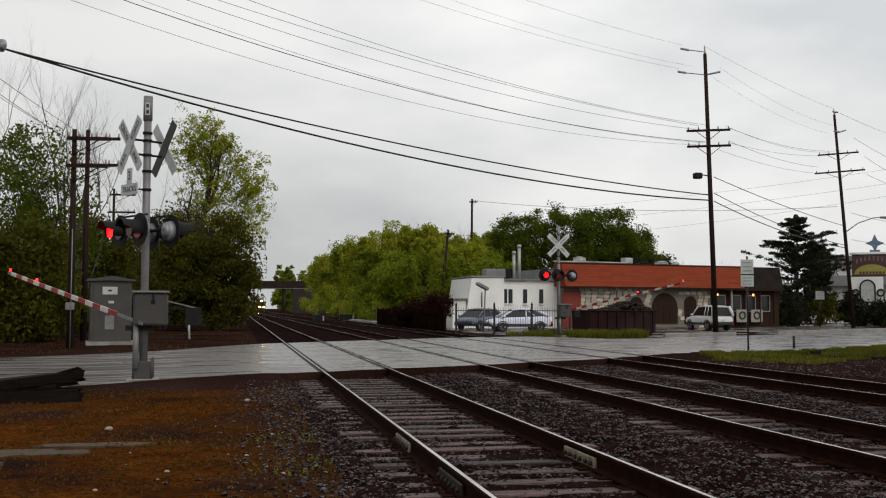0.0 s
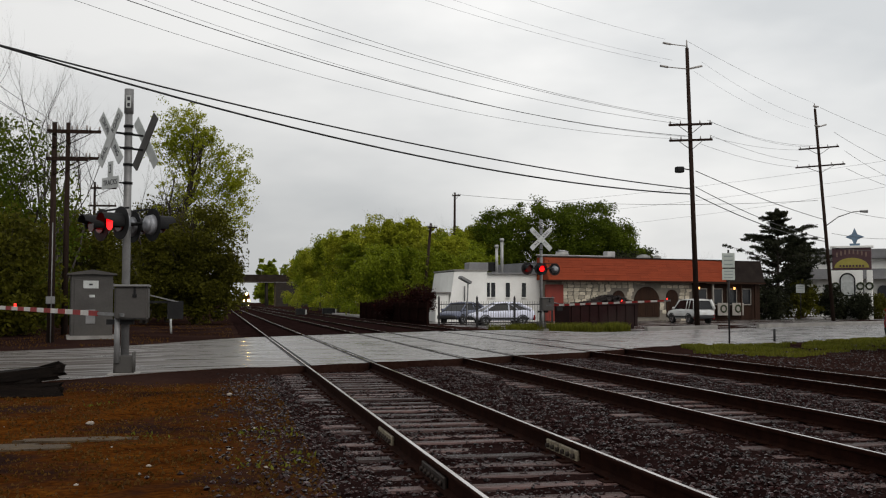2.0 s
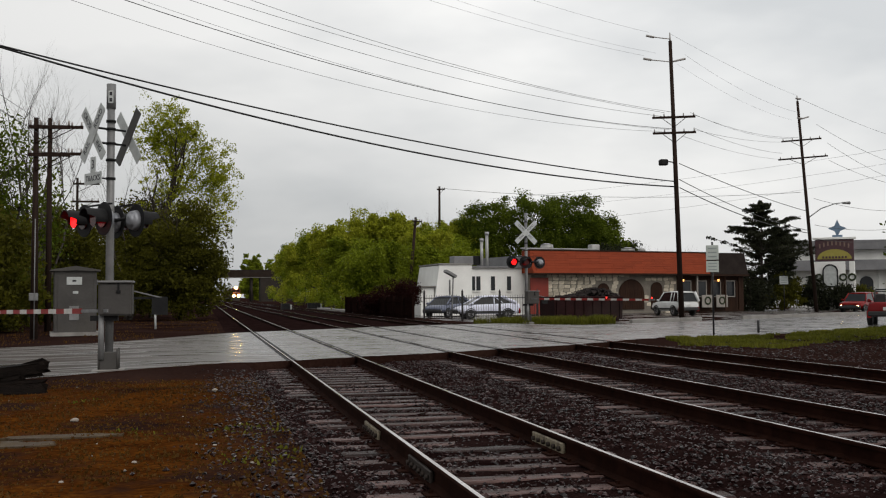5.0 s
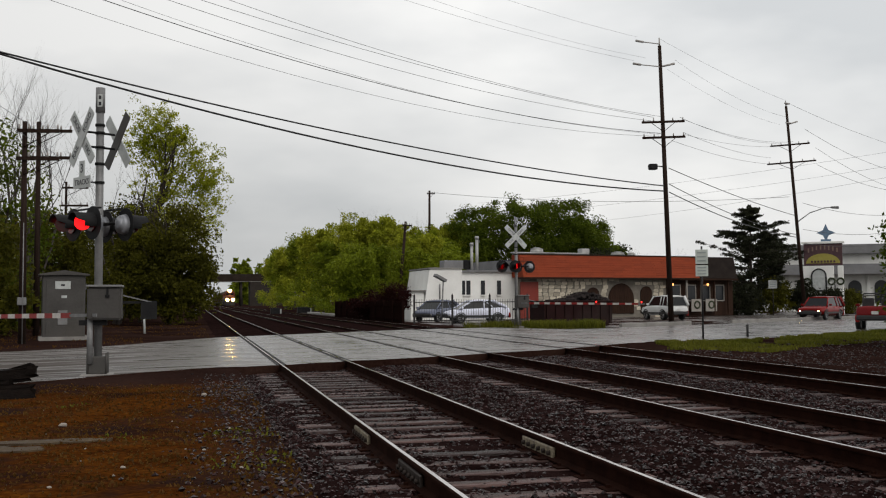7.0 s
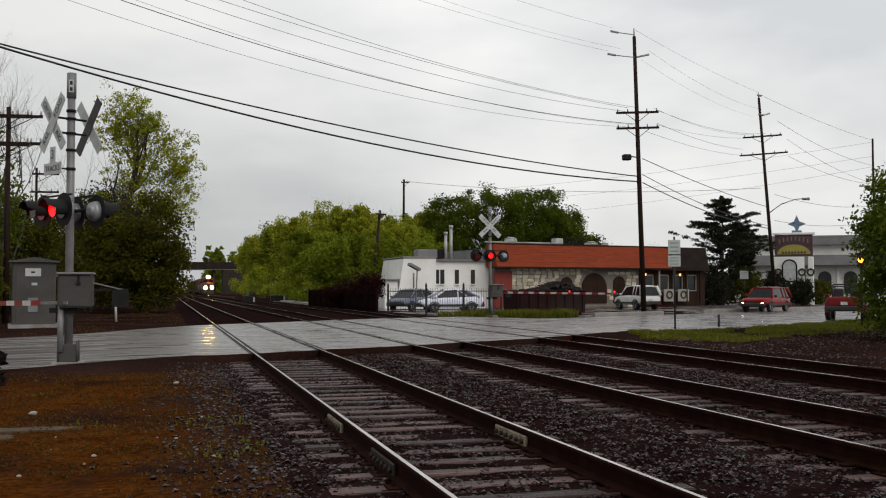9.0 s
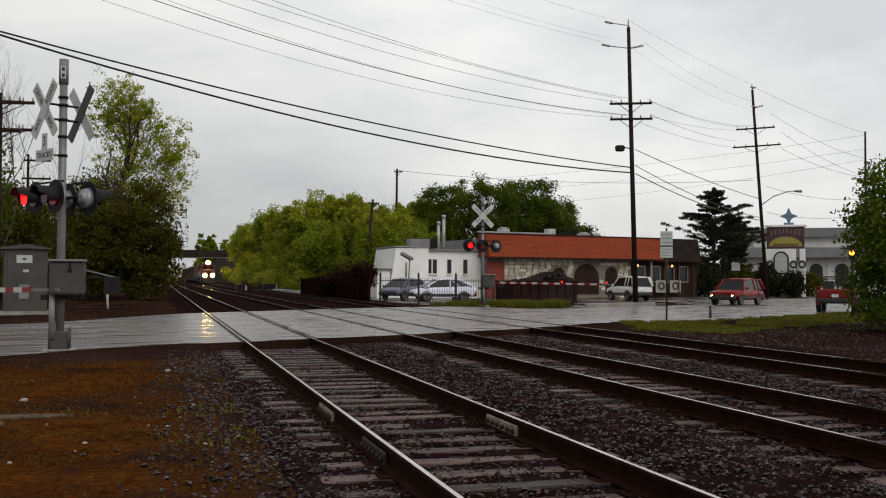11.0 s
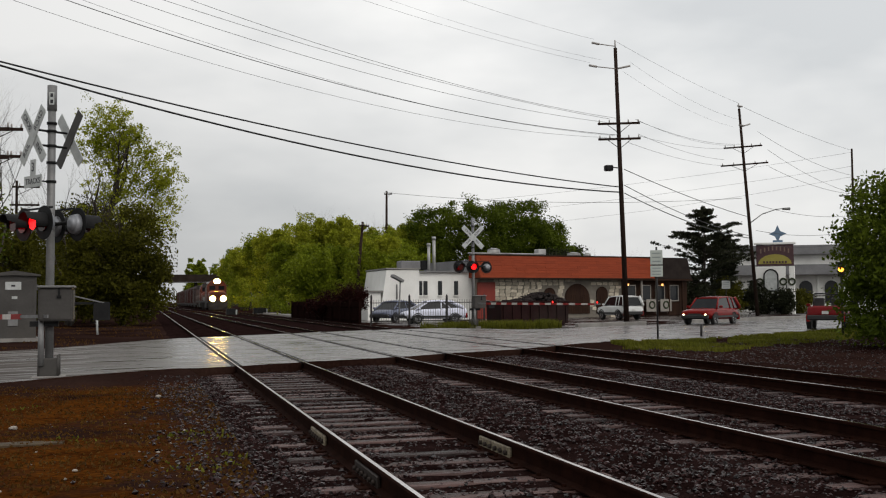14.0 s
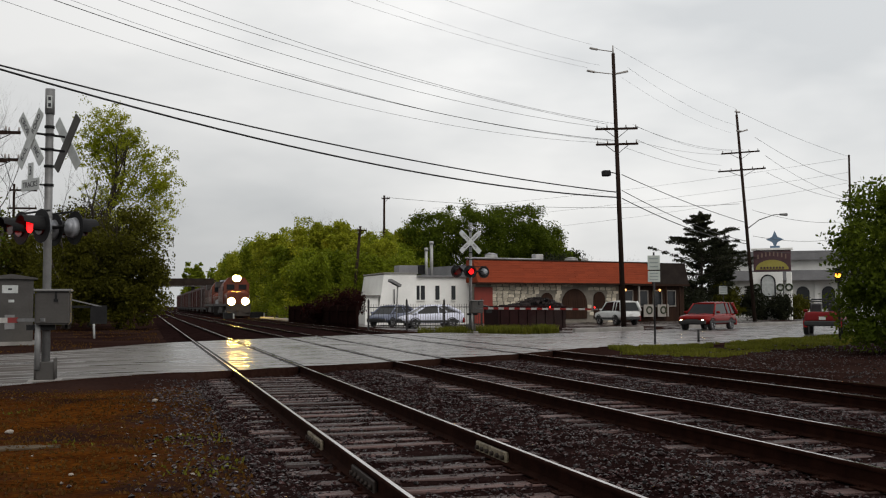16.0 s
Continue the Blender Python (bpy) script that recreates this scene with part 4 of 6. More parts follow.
M_DARKROOF = mat("black_brown_shingles", (0.014, 0.010, 0.009), (0.026, 0.02, 0.017), 0.8, spec=0.1, scale=1.5, fine=12, bump=0.3)
rest = thing("restaurant", pose(26.05, 79.42, -0.25, 0, 0, 11.6), "low stone-faced restaurant with an orange shingled mansard roof", "restaurant")
W_R = 17.6


def arch_outline(w, h, n=12):
    pts = [(-w / 2, 0), (w / 2, 0)]
    r = w / 2
    for i in range(n + 1):
        a = math.pi * i / n
        pts.append((r * math.cos(a), h - r + r * math.sin(a)))
    return pts


def wall_panel(bm, outline, y0, y1):
    """An upright slab over an outline of (x, z)."""
    a = [bm.verts.new((x, y0, z)) for x, z in outline]
    b = [bm.verts.new((x, y1, z)) for x, z in outline]
    bm.faces.new(a), bm.faces.new(b[::-1])
    k = len(outline)
    for i in range(k):
        bm.faces.new((a[i], b[i], b[(i + 1) % k], a[(i + 1) % k]))


part("wall", box_bm((W_R / 2 + 2.2, 5.2, 1.75), (W_R + 4.4, 10, 3.5)), M_MORTAR, rest, "mortared stone wall")
# mansard front: one sloping slab with courses of shingles
slope_h, eave, top = 1.85, 3.42, 5.27
bm = bmesh.new()
wall_panel(bm, [(-0.3, eave - 0.12), (W_R + 0.1, eave - 0.12), (W_R + 0.1, eave), (-0.3, eave)], -0.75, 0.2)
part("fascia", bm, M_ARCHDOOR, rest, "dark brown fascia board")
rf = new("mansard_roof", bpy.data.meshes.new("mansard_roof"))
rf.parent = rest
bm = bmesh.new()
vs = [bm.verts.new(p) for p in ((-0.3, -0.72, eave), (W_R + 0.1, -0.72, eave), (W_R + 0.1, -0.02, top), (-0.3, -0.02, top), (-0.3, 1.2, eave), (W_R + 0.1, 1.2, eave), (W_R + 0.1, 1.2, top), (-0.3, 1.2, top))]
for f in ((0, 1, 2, 3), (4, 7, 6, 5), (3, 2, 6, 7), (0, 3, 7, 4), (1, 5, 6, 2), (0, 4, 5, 1)):
    bm.faces.new([vs[i] for i in f])
bm.to_mesh(rf.data)
bm.free()
rf.data.materials.append(M_ROOF)
bm = bmesh.new()
quad_box(bm, (0, 0, 0), (1.08, 0.035, 0.235))
shingle_me = to_mesh("shingle", bm, M_ROOF)
rnd = random.Random(3)
for c in range(9):
    f = (c + 0.5) / 9
    for k in range(16):
        share("shingle", shingle_me, rf, pose(0.28 + 1.085 * k + (0.3 if c % 2 else 0) * (k < 15), -0.74 + 0.70 * f + rnd.uniform(-.008, .008), eave + slope_h * f + rnd.uniform(-.006, .006), -24 + rnd.uniform(-1, 1), 0, 0))
part("parapet_cap", box_bm((W_R / 2, 0.4, top + 0.05), (W_R + 0.6, 1.0, 0.1)), M_ARCHDOOR, rest)
# right wing under a darker roof
part("dark_roof", box_bm((W_R + 2.3, 0.6, 4.35), (4.2, 2.6, 1.9), taper=0.86), M_DARKROOF, rest, "dark shingled roof of the entrance wing")
part("porch", box_bm((W_R + 1.2, -0.25, 3.3), (6.6, 0.9, 0.16)), M_ARCHDOOR, rest)
# stones of the front wall
bm_list = []
for k in range(5):
    r2 = random.Random(40 + k)
    bm = bmesh.new()
    w, h = r2.uniform(0.42, 0.62), r2.uniform(0.24, 0.34)
    out = [(-w / 2, -h / 2 + 0.04), (-w / 2 + 0.06, -h / 2), (w / 2 - 0.04, -h / 2), (w / 2, -h / 2 + 0.07), (w / 2 - 0.01, h / 2 - 0.05), (w / 2 - 0.08, h / 2), (-w / 2 + 0.05, h / 2), (-w / 2, h / 2 - 0.07)]
    wall_panel(bm, [(x + r2.uniform(-.02, .02), z + r2.uniform(-.02, .02)) for x, z in out], -0.04, 0.04)
    bm_list.append(to_mesh("stone", bm, M_FIELD))
ARCHES = [(7.0, 1.2, 2.6), (9.86, 2.6, 2.95), (12.5, 1.2, 2.7)]
stones_wall = [o for o in rest.children if o.name.startswith("wall")][0]
made = 0
for row in range(11):
    z = 0.16 + 0.31 * row
    x = 1.6 + rnd.uniform(0, .3)
    while x < 14.4 and made < 300:
        if not any(abs(x - ax) < aw / 2 + 0.2 and z < ah + 0.05 for ax, aw, ah in ARCHES) and not (9.8 < x < 14.6 and z > 3.2):
            share("stone", rnd.choice(bm_list), stones_wall, pose(x, 0.19, z, rnd.uniform(-3, 3), rnd.choice((0, 180)) + rnd.uniform(-4, 4), 0))
            made += 1
        x += rnd.uniform(0.53, 0.66)
for ax, aw, ah in ARCHES:
    bm = bmesh.new()
    wall_panel(bm, [(ax + x, 0.35 + z) for x, z in arch_outline(aw, ah - 0.35)], 0.10, 0.24)
    d = part("arched_panel", bm, M_ARCHDOOR, rest, "dark brown arched panel")
    for i in range(int(aw / 0.24)):
        part("panel_batten", box_bm((ax - aw / 2 + 0.16 + 0.24 * i, 0.09, 1.2), (0.03, 0.03, 1.6)), M_ARCHDOOR, d)
part("wing_wall", box_bm((18.4, 0.35, 1.75), (7.4, 0.5, 3.4)), M_ARCHDOOR, rest, "dark brown entrance wall")
part("side_door", box_bm((0.75, 0.16, 1.55), (1.7, 0.16, 3.0), bevel=0.02), M_REDDOOR, rest, "brick red double door")
for x in (14.8, 16.5, 18.2, 19.6, 21.2):
    part("porch_post", box_bm((x, -0.35, 1.75), (0.16, 0.16, 3.1), bevel=0.02), M_TRIM if x in (16.5, 18.2) else M_ARCHDOOR, rest)
for x in (15.6, 17.3, 18.9, 20.5):
    wn_ = part("window", box_bm((x, 0.07, 2.1), (0.95, 0.1, 1.3)), M_GLASSDARK, rest)
    for dx in (-0.5, 0.5):
        part("window_frame", box_bm((x + dx, 0.04, 2.1), (0.08, 0.1, 1.45)), M_TRIM, wn_)
    for z in (1.4, 2.8):
        part("window_frame", box_bm((x, 0.04, z), (1.08, 0.1, 0.08)), M_TRIM, wn_)
for x in (16.0, 17.6, 19.2):
    pn = part("rail_panel", box_bm((x, -0.38, 1.0), (1.25, 0.07, 1.1)), M_TRIM, rest, "pale porch panel with a wreath")
    bm = bmesh.new()
    pts = [(x + 0.3 * math.cos(a * math.pi / 8), -0.43, 1.05 + 0.3 * math.sin(a * math.pi / 8)) for a in range(17)]
    chain(bm, pts, [0.07] * 17, 6)
    part("wreath", bm, M_WREATH, pn)
for x in (15.1, 19.0):
    bm = bmesh.new()
    tube(bm, (x, -0.2, 2.74), (x, -0.2, 2.94), 0.07, 0.1, 8)
    part("lantern", bm, M_WARM, rest, "glowing warm wall lantern")
# things on the roof
for x, y, sx, sy, sz, cyl in ((2.6, 2.0, 1.2, 1.0, 0.42, True), (1.9, 1.6, 4.0, 0.4, 0.1, False), (7.3, 2.0, 0.8, 0.7, 0.5, False), (11.0, 2.2, 1.3, 1.0, 0.22, True), (5.6, 1.6, 3.4, 0.4, 0.1, False), (12.6, 2.4, 0.7, 0.6, 0.2, True)):
    u = thing("rooftop_unit", rest.matrix_basis @ pose(x, y, top + 0.05), "pale metal ventilation unit on the flat roof", "rooftop unit", "rooftop units")
    bm = bmesh.new()
    if cyl:
        tube(bm, (0, 0, 0.15), (0, 0, 0.15 + sz), sx / 2, sx / 2 * 0.85, 16)
        tube(bm, (0, 0, 0.15 + sz), (0, 0, 0.25 + sz), sx / 2 * 0.95, sx / 2 * 0.3, 16)
    else:
        quad_box(bm, (0, 0, 0.15 + sz / 2), (sx, sy, sz))
        soften(bm, 0.04)
    part("casing", bm, M_UNIT, u)
    part("curb", box_bm((0, 0, -0.12), (sx * 0.9, sy * 0.9, 0.56)), M_LOWROOF, u)
part("flat_roof", box_bm((W_R / 2 + 2.2, 5.8, 4.2), (W_R + 4.2, 9.0, 1.5)), M_LOWROOF, rest)

wb = thing("white_building", pose(18.0, 80.07, -0.25, 0, 0, 3), "low white-painted block building with narrow windows", "building")
bm = bmesh.new()
wall_panel(bm, [(-0.25, 0), (3.1, 0), (3.1, 4.15), (0.35, 4.05)], -0.25, 6.0)
part("left_wall", bm, M_STUCCO, wb, "white wall with a battered end")
part("front_wall", box_bm((6.2, 3.4, 1.95), (6.2, 6.5, 3.9)), M_STUCCO, wb)
part("annex", box_bm((-0.6, 1.5, 1.15), (1.1, 3.0, 2.3)), M_STUCCO, wb)
part("roof_edge", box_bm((1.75, 2.9, 4.17), (2.9, 6.5, 0.1)), M_GROUNDCON, wb)
part("roof_edge", box_bm((6.2, 3.3, 3.95), (6.2, 6.9, 0.12)), M_LOWROOF, wb)
part("annex_roof", box_bm((-0.6, 1.4, 2.36), (1.3, 3.3, 0.1)), M_GROUNDCON, wb)
for x in (3.3, 3.76, 5.02, 6.42):
    wn_ = part("window", box_bm((x, 0.13, 2.6), (0.34, 0.08, 1.15)), M_GLASSDARK, wb, "narrow dark window")
    part("window_sill", box_bm((x, 0.08, 1.96), (0.42, 0.16, 0.08)), M_STUCCO, wn_)
bm = bmesh.new()
tube(bm, (1.2, -0.32, 1.7), (1.2, -0.32, 2.9), 0.05, 0.05, 8)
part("drain_pipe", bm, M_GALV, wb)
for x, h, r in ((4.42, 6.05, 0.12), (4.88, 6.6, 0.13)):
    v = thing("vent_stack", wb.matrix_basis @ pose(x, 1.2, 3.95), "tall galvanised vent stack on the white building", "vent stack", "vent stacks")
    bm = bmesh.new()
    tube(bm, (0, 0, 0), (0, 0, h - 3.9), r, r, 12)
    part("pipe", bm, M_UNIT, v)
    bm = bmesh.new()
    tube(bm, (0, 0, h - 3.9), (0, 0, h - 3.65), r * 1.4, r * 1.3, 12)
    part("cap", bm, M_UNIT, v)
u = thing("rooftop_unit", wb.matrix_basis @ pose(2.9, 2.0, 4.15), "grey ventilation unit on the white building", "rooftop unit", "rooftop units")
part("casing", box_bm((0, 0, 0.36), (1.7, 1.3, 0.72), bevel=0.05), M_LOWROOF, u)
part("grille", box_bm((1.2, -0.2, 0.38), (0.6, 0.9, 0.76), bevel=0.03), M_BLACK, u)

# white building with a sign portal, beyond the second pole
fb = thing("white_hall", pose(64.86, 110.89, -0.3, 0, 0, -29.7), "long white hall with grey roof bands and arched windows", "building")
part("wall", box_bm((15, 6, 3.0), (26, 10, 6.0)), M_STUCCO, fb)
part("roof_band", box_bm((15, 0.7, 7.4), (27, 1.6, 1.1)), M_LOWROOF, fb, "dark grey roof band")
part("upper_wall", box_bm((15, 2.0, 6.3), (26.4, 2.2, 1.4)), M_STUCCO, fb)
part("lower_roof", box_bm((15, 0.2, 5.0), (27, 2.4, 1.2), taper=0.97), M_LOWROOF, fb)
for i in range(9):
    bm = bmesh.new()
    wall_panel(bm, [(3.6 + 2.9 * i + x, 1.0 + z) for x, z in arch_outline(1.5, 2.7)], 0.85, 1.05)
    part("arched_window", bm, M_GLASSDARK, fb)
    part("pilaster", box_bm((2.2 + 2.9 * i, 0.9, 2.3), (0.4, 0.3, 4.4)), M_STUCCO, fb)

M_SIGNPINK = mat("faded_pink_lettering", (0.22, 0.15, 0.12), None, 0.6)
sp_ = thing("sign_portal", pose(59.13, 86.58, 0.42, 0, 0, -39), "white arched sign portal with a painted board and a star", "sign")
M_SIGN = mat("plum_sign_board", (0.09, 0.045, 0.05), (0.06, 0.03, 0.035), 0.5, scale=2)
M_YELLOW = mat("yellow_sign_panel", (0.34, 0.30, 0.07), (0.28, 0.24, 0.05), 0.5, scale=3)
M_STAR = mat("blue_grey_star", (0.16, 0.24, 0.33), (0.12, 0.18, 0.26), 0.4, scale=3)
part("portal_wall", box_bm((-0.7, 0, 1.5), (2.9, 0.5, 5.0), bevel=0.03), M_STUCCO, sp_)
part("portal_pier", box_bm((1.35, 0, 1.5), (0.5, 0.6, 5.0), bevel=0.03), M_STUCCO, sp_)
bm = bmesh.new()
wall_panel(bm, [(-0.6 + x, 1.6 + z) for x, z in arch_outline(1.3, 2.1)], -0.3, -0.26)
part("arch_panel", bm, M_WHITE, sp_, "white arched panel in a dark surround")
bm = bmesh.new()
o = arch_outline(1.3, 2.1)
chain(bm, [(-0.6 + x, -0.3, 1.6 + z) for x, z in o + o[:1]], [0.07] * (len(o) + 1), 6)
part("arch_surround", bm, M_BLACK, sp_)
for x in (-1.65, 0.55, 1.35):
    bm = bmesh.new()
    chain(bm, [(x + 0.3 * math.cos(a * math.pi / 8), -0.36, 2.5 + 0.3 * math.sin(a * math.pi / 8)) for a in range(17)], [0.09] * 17, 6)
    part("wreath", bm, M_WREATH, sp_)
bd = part("board", box_bm((-0.2, 0, 5.1), (3.5, 0.35, 2.1), bevel=0.03), M_SIGN, sp_, "plum sign board with a yellow half-oval")
bm = bmesh.new()
wall_panel(bm, [(-0.2 + 1.55 * math.cos(math.pi * i / 16), 4.25 + 0.95 * math.sin(math.pi * i / 16)) for i in range(17)], -0.2, -0.18)
part("half_oval", bm, M_YELLOW, bd)
for i in range(8):
    part("sign_bar", box_bm((-1.5 + 0.37 * i, -0.21, 5.45 + 0.35 * math.sin(math.pi * (i + .5) / 8)), (0.13, 0.03, 0.42)), M_SIGNPINK, bd)
    part("sign_bar", box_bm((-1.2 + 0.29 * i, -0.22, 4.42), (0.18, 0.03, 0.2)), M_SIGN, bd)
part("cornice", box_bm((-0.2, 0, 6.25), (3.9, 0.6, 0.22), bevel=0.03), M_STUCCO, sp_)
bm = bmesh.new()
pts = []
for i in range(8):
    a, r = math.pi / 2 + i * math.pi / 4, (0.85 if i % 2 == 0 else 0.36)
    pts.append((0.1 + r * math.cos(a), 7.2 + r * math.sin(a)))
wall_panel(bm, pts, -0.1, 0.1)
quad_box(bm, (0.1, 0, 6.45), (0.9, 0.3, 0.24))
part("star", bm, M_STAR, sp_, "blue-grey four-pointed star")


# ---- fences, skip and signs on the far side ----
M_IRON = mat("black_iron_fence", (0.012, 0.011, 0.012), (0.022, 0.02, 0.02), 0.55, scale=3)
M_SCREEN = mat("dark_brown_screen", (0.011, 0.005, 0.0045), (0.020, 0.010, 0.008), 0.95, spec=0.0, scale=0.8, fine=10, bump=0.4)
sf = thing("screen_fence", pose(12.95, 63.54, -0.25, 0, 0, 91.1), "dark brown slatted screen fence along the line", "fence")
bm = bmesh.new()
quad_box(bm, (0, 0, 0.78), (0.27, 0.03, 1.5))
slat_me = to_mesh("slat", bm, M_SCREEN)
rnd = random.Random(8)
for i in range(99):
    share("slat", slat_me, sf, pose(0.14 + 0.285 * i, rnd.uniform(-.012, .012), rnd.uniform(-.05, .06)))
for i in range(10):
    part("post", box_bm((3.1 * i, 0.08, 0.8), (0.12, 0.12, 1.66)), M_SCREEN, sf)
for z in (0.4, 1.25):
    part("rail", box_bm((14.1, 0.05, z), (28.2, 0.06, 0.1)), M_SCREEN, sf)
# iron railing along the road, in front of the cars
rl = thing("iron_railing", pose(13.38, 62.48, -0.25, 0, 0, -1.1), "black iron railing with pointed bars round the car park", "fence")
bm = bmesh.new()
quad_box(bm, (0, 0, 0.8), (0.02, 0.02, 1.5))
bar_me = to_mesh("bar", bm, M_IRON)
for i in range(46):
    share("bar", bar_me, rl, pose(0.16 * i, 0, 0.1))
for z in (0.3, 1.45):
    part("rail", box_bm((3.7, 0, z), (7.4, 0.04, 0.05)), M_IRON, rl)
for x in (0, 2.45, 4.9, 7.4):
    bm = bmesh.new()
    quad_box(bm, (x, 0, 0.9), (0.11, 0.11, 1.9))
    tube(bm, (x, 0, 1.85), (x, 0, 2.0), 0.07, 0.01, 8)
    part("post", bm, M_IRON, rl)

M_SKIP = mat("dark_maroon_steel", (0.011, 0.003, 0.003), (0.020, 0.005, 0.005), 0.7, spec=0.12, scale=1.2, fine=9, stain=0.4)
M_JUNK = mat("dark_rubbish", (0.015, 0.012, 0.012), (0.04, 0.03, 0.028), 0.8, scale=3, fine=9, per_island=0.6)
sk = thing("skip_container", pose(21.89, 57.44, -0.22, 0, 0, 8), "dark maroon open skip heaped with rubbish beside the road", "skip")
bm = bmesh.new()
wall_panel(bm, [(-2.25, 0.12), (2.25, 0.12), (2.3, 1.42), (-2.3, 1.42)], -0.95, 0.95)
part("body", bm, M_SKIP, sk)
for i in range(8):
    part("rib", box_bm((-2.1 + 0.6 * i, -0.98, 0.76), (0.1, 0.08, 1.26)), M_SKIP, sk)
part("rim", box_bm((0, 0, 1.44), (4.7, 2.05, 0.09), bevel=0.02), M_SKIP, sk)
for s in (-1.9, 1.9):
    part("skid", box_bm((s, 0, 0.05), (0.3, 1.8, 0.16)), M_SKIP, sk)
rnd = random.Random(21)
bm = bmesh.new()
for i in range(420):
    x = rnd.uniform(-1.2, 2.1)
    h = 0.5 * math.exp(-((x - 0.9) / 1.1) ** 2)
    quad_box(bm, (x, rnd.uniform(-.8, .8), 1.48 + h * rnd.random()), (rnd.uniform(.08, .5), rnd.uniform(.05, .3), rnd.uniform(.03, .13)), rnd.uniform(0, 3))
solo("rubbish", bm, M_JUNK, "heap of dark scrap and branches in the skip", "rubbish", kind="stuff", m=sk.matrix_basis.copy())


def post_sign(m, h, plates, label, r=0.035):
    s = thing("sign_post", m, label, "sign")
    bm = bmesh.new()
    tube(bm, (0, 0, -0.1), (0, 0, h), r, r, 8)
    part("post", bm, M_IRON, s)
    for z, w, ph, mt in plates:
        p = part("plate", box_bm((0, -0.05, z), (w, 0.025, ph), bevel=0.008), mt, s)
        for k in range(3):
            part("text_bar", box_bm((0, -0.066, z + ph * (0.28 - 0.28 * k)), (w * 0.7, 0.006, ph * 0.09)), M_TRIMGREY, p)
    return s


M_TRIMGREY = mat("faded_grey_print", (0.3, 0.34, 0.33), None, 0.6)
M_SIGNPALE = mat("pale_green_white_sign", (0.50, 0.54, 0.50), (0.42, 0.46, 0.43), 0.45, scale=3)
post_sign(pose(18.65, 35.08, -0.24, 0, 0, -30), 3.55, ((3.15, 0.46, 0.55, M_SIGNPALE), (2.62, 0.46, 0.42, M_SIGNPALE)), "pale street notice on a dark post in the grass")
post_sign(pose(21.59, 36.92, -0.24), 0.52, (), "short dark post in the grass", 0.05)
post_sign(pose(51.43, 83.38, -0.3, 0, 0, -36), 3.4, ((2.9, 0.75, 0.75, M_WHITE),), "small square white sign by the conifer")
# angled flood light between the cars
fl = thing("car_park_light", pose(15.81, 67.35, -0.25, 0, 0, 20), "small tilted light on a pale leaning post", "car park light")
bm = bmesh.new()
tube(bm, (0.6, 0, -0.1), (0.75, 0, 3.0), 0.05, 0.05, 8)
part("post", bm, M_GALV, fl)
bm = bmesh.new()
quad_box(bm, (0, 0, 0), (0.9, 0.4, 0.18))
part("head", bm, M_GALV, fl, "", pose(0.5, 0, 3.1, 0, 25, 0))
# kerb of the far pavement
for i, (x0, x1) in enumerate(((23.0, 29.0), (33.0, 60.0))):
    bm = bmesh.new()
    n = int((x1 - x0) / 3) + 1
    for k in range(n):
        xa = x0 + (x1 - x0) * k / n
        xb = x0 + (x1 - x0) * (k + 1) / n - 0.02
        ya, yb = along(FAR_EDGE, xa) + 0.5, along(FAR_EDGE, xb) + 0.5
        quad_box(bm, ((xa + xb) / 2, (ya + yb) / 2, -0.15), (math.hypot(xb - xa, yb - ya), 0.22, 0.26), math.atan2(yb - ya, xb - xa))
    soften(bm, 0.02)
    tagged(new("kerb_%d" % (i + 1), to_mesh("kerb", bm, M_GROUNDCON)), "worn concrete kerb along the far side of the road", "kerb", kind="structure")
bm = bmesh.new()
prism(bm, [(14.19, 50.25), (23.31, 53.56), (44.59, 66.17), (60.81, 75.42), (91.22, 93.47), (101.35, 128.86), (30.41, 133.39), (13.78, 131.68), (13.78, 63)], -0.5, -0.235)
tagged(new("car_park", to_mesh("car_park", bm, M_ASPHALT)), "wet dark asphalt car park beside the restaurant", "car park", kind="structure")


# small trackside things beyond the crossing
def switch_box(x, y, sx, sz, label):
    b = thing("switch_box", pose(x, y, -0.22), label, "switch box", "switch boxes")
    part("case", box_bm((0, 0, sz / 2 + 0.08), (sx, 0.9, sz), bevel=0.04), M_BLACK, b)
    part("end_plate", box_bm((sx / 2 + 0.09, 0, sz / 2 + 0.06), (0.16, 0.6, sz * 0.7), bevel=0.02), M_WHITE, b)
    part("base_plate", box_bm((0, 0, 0.03), (sx * 1.2, 1.1, 0.1)), M_GROUNDCON, b)


switch_box(8.72, 114.58, 1.0, 0.75, "dark switch machine box with a pale end between the tracks")
switch_box(13.38, 129.27, 1.6, 0.7, "dark equipment box with a pale end beside the track")
switch_box(-0.3, 108.92, 0.7, 0.8, "dark switch machine box with a pale end beside the track")
bm = box_bm((0, 0, 0.1), (1.2, 26, 0.42), bevel=0.03)
solo("concrete_edging", bm, M_GROUNDCON, "long pale concrete edging beside the tracks", "concrete edging", m=pose(13.78, 110.37, -0.28))


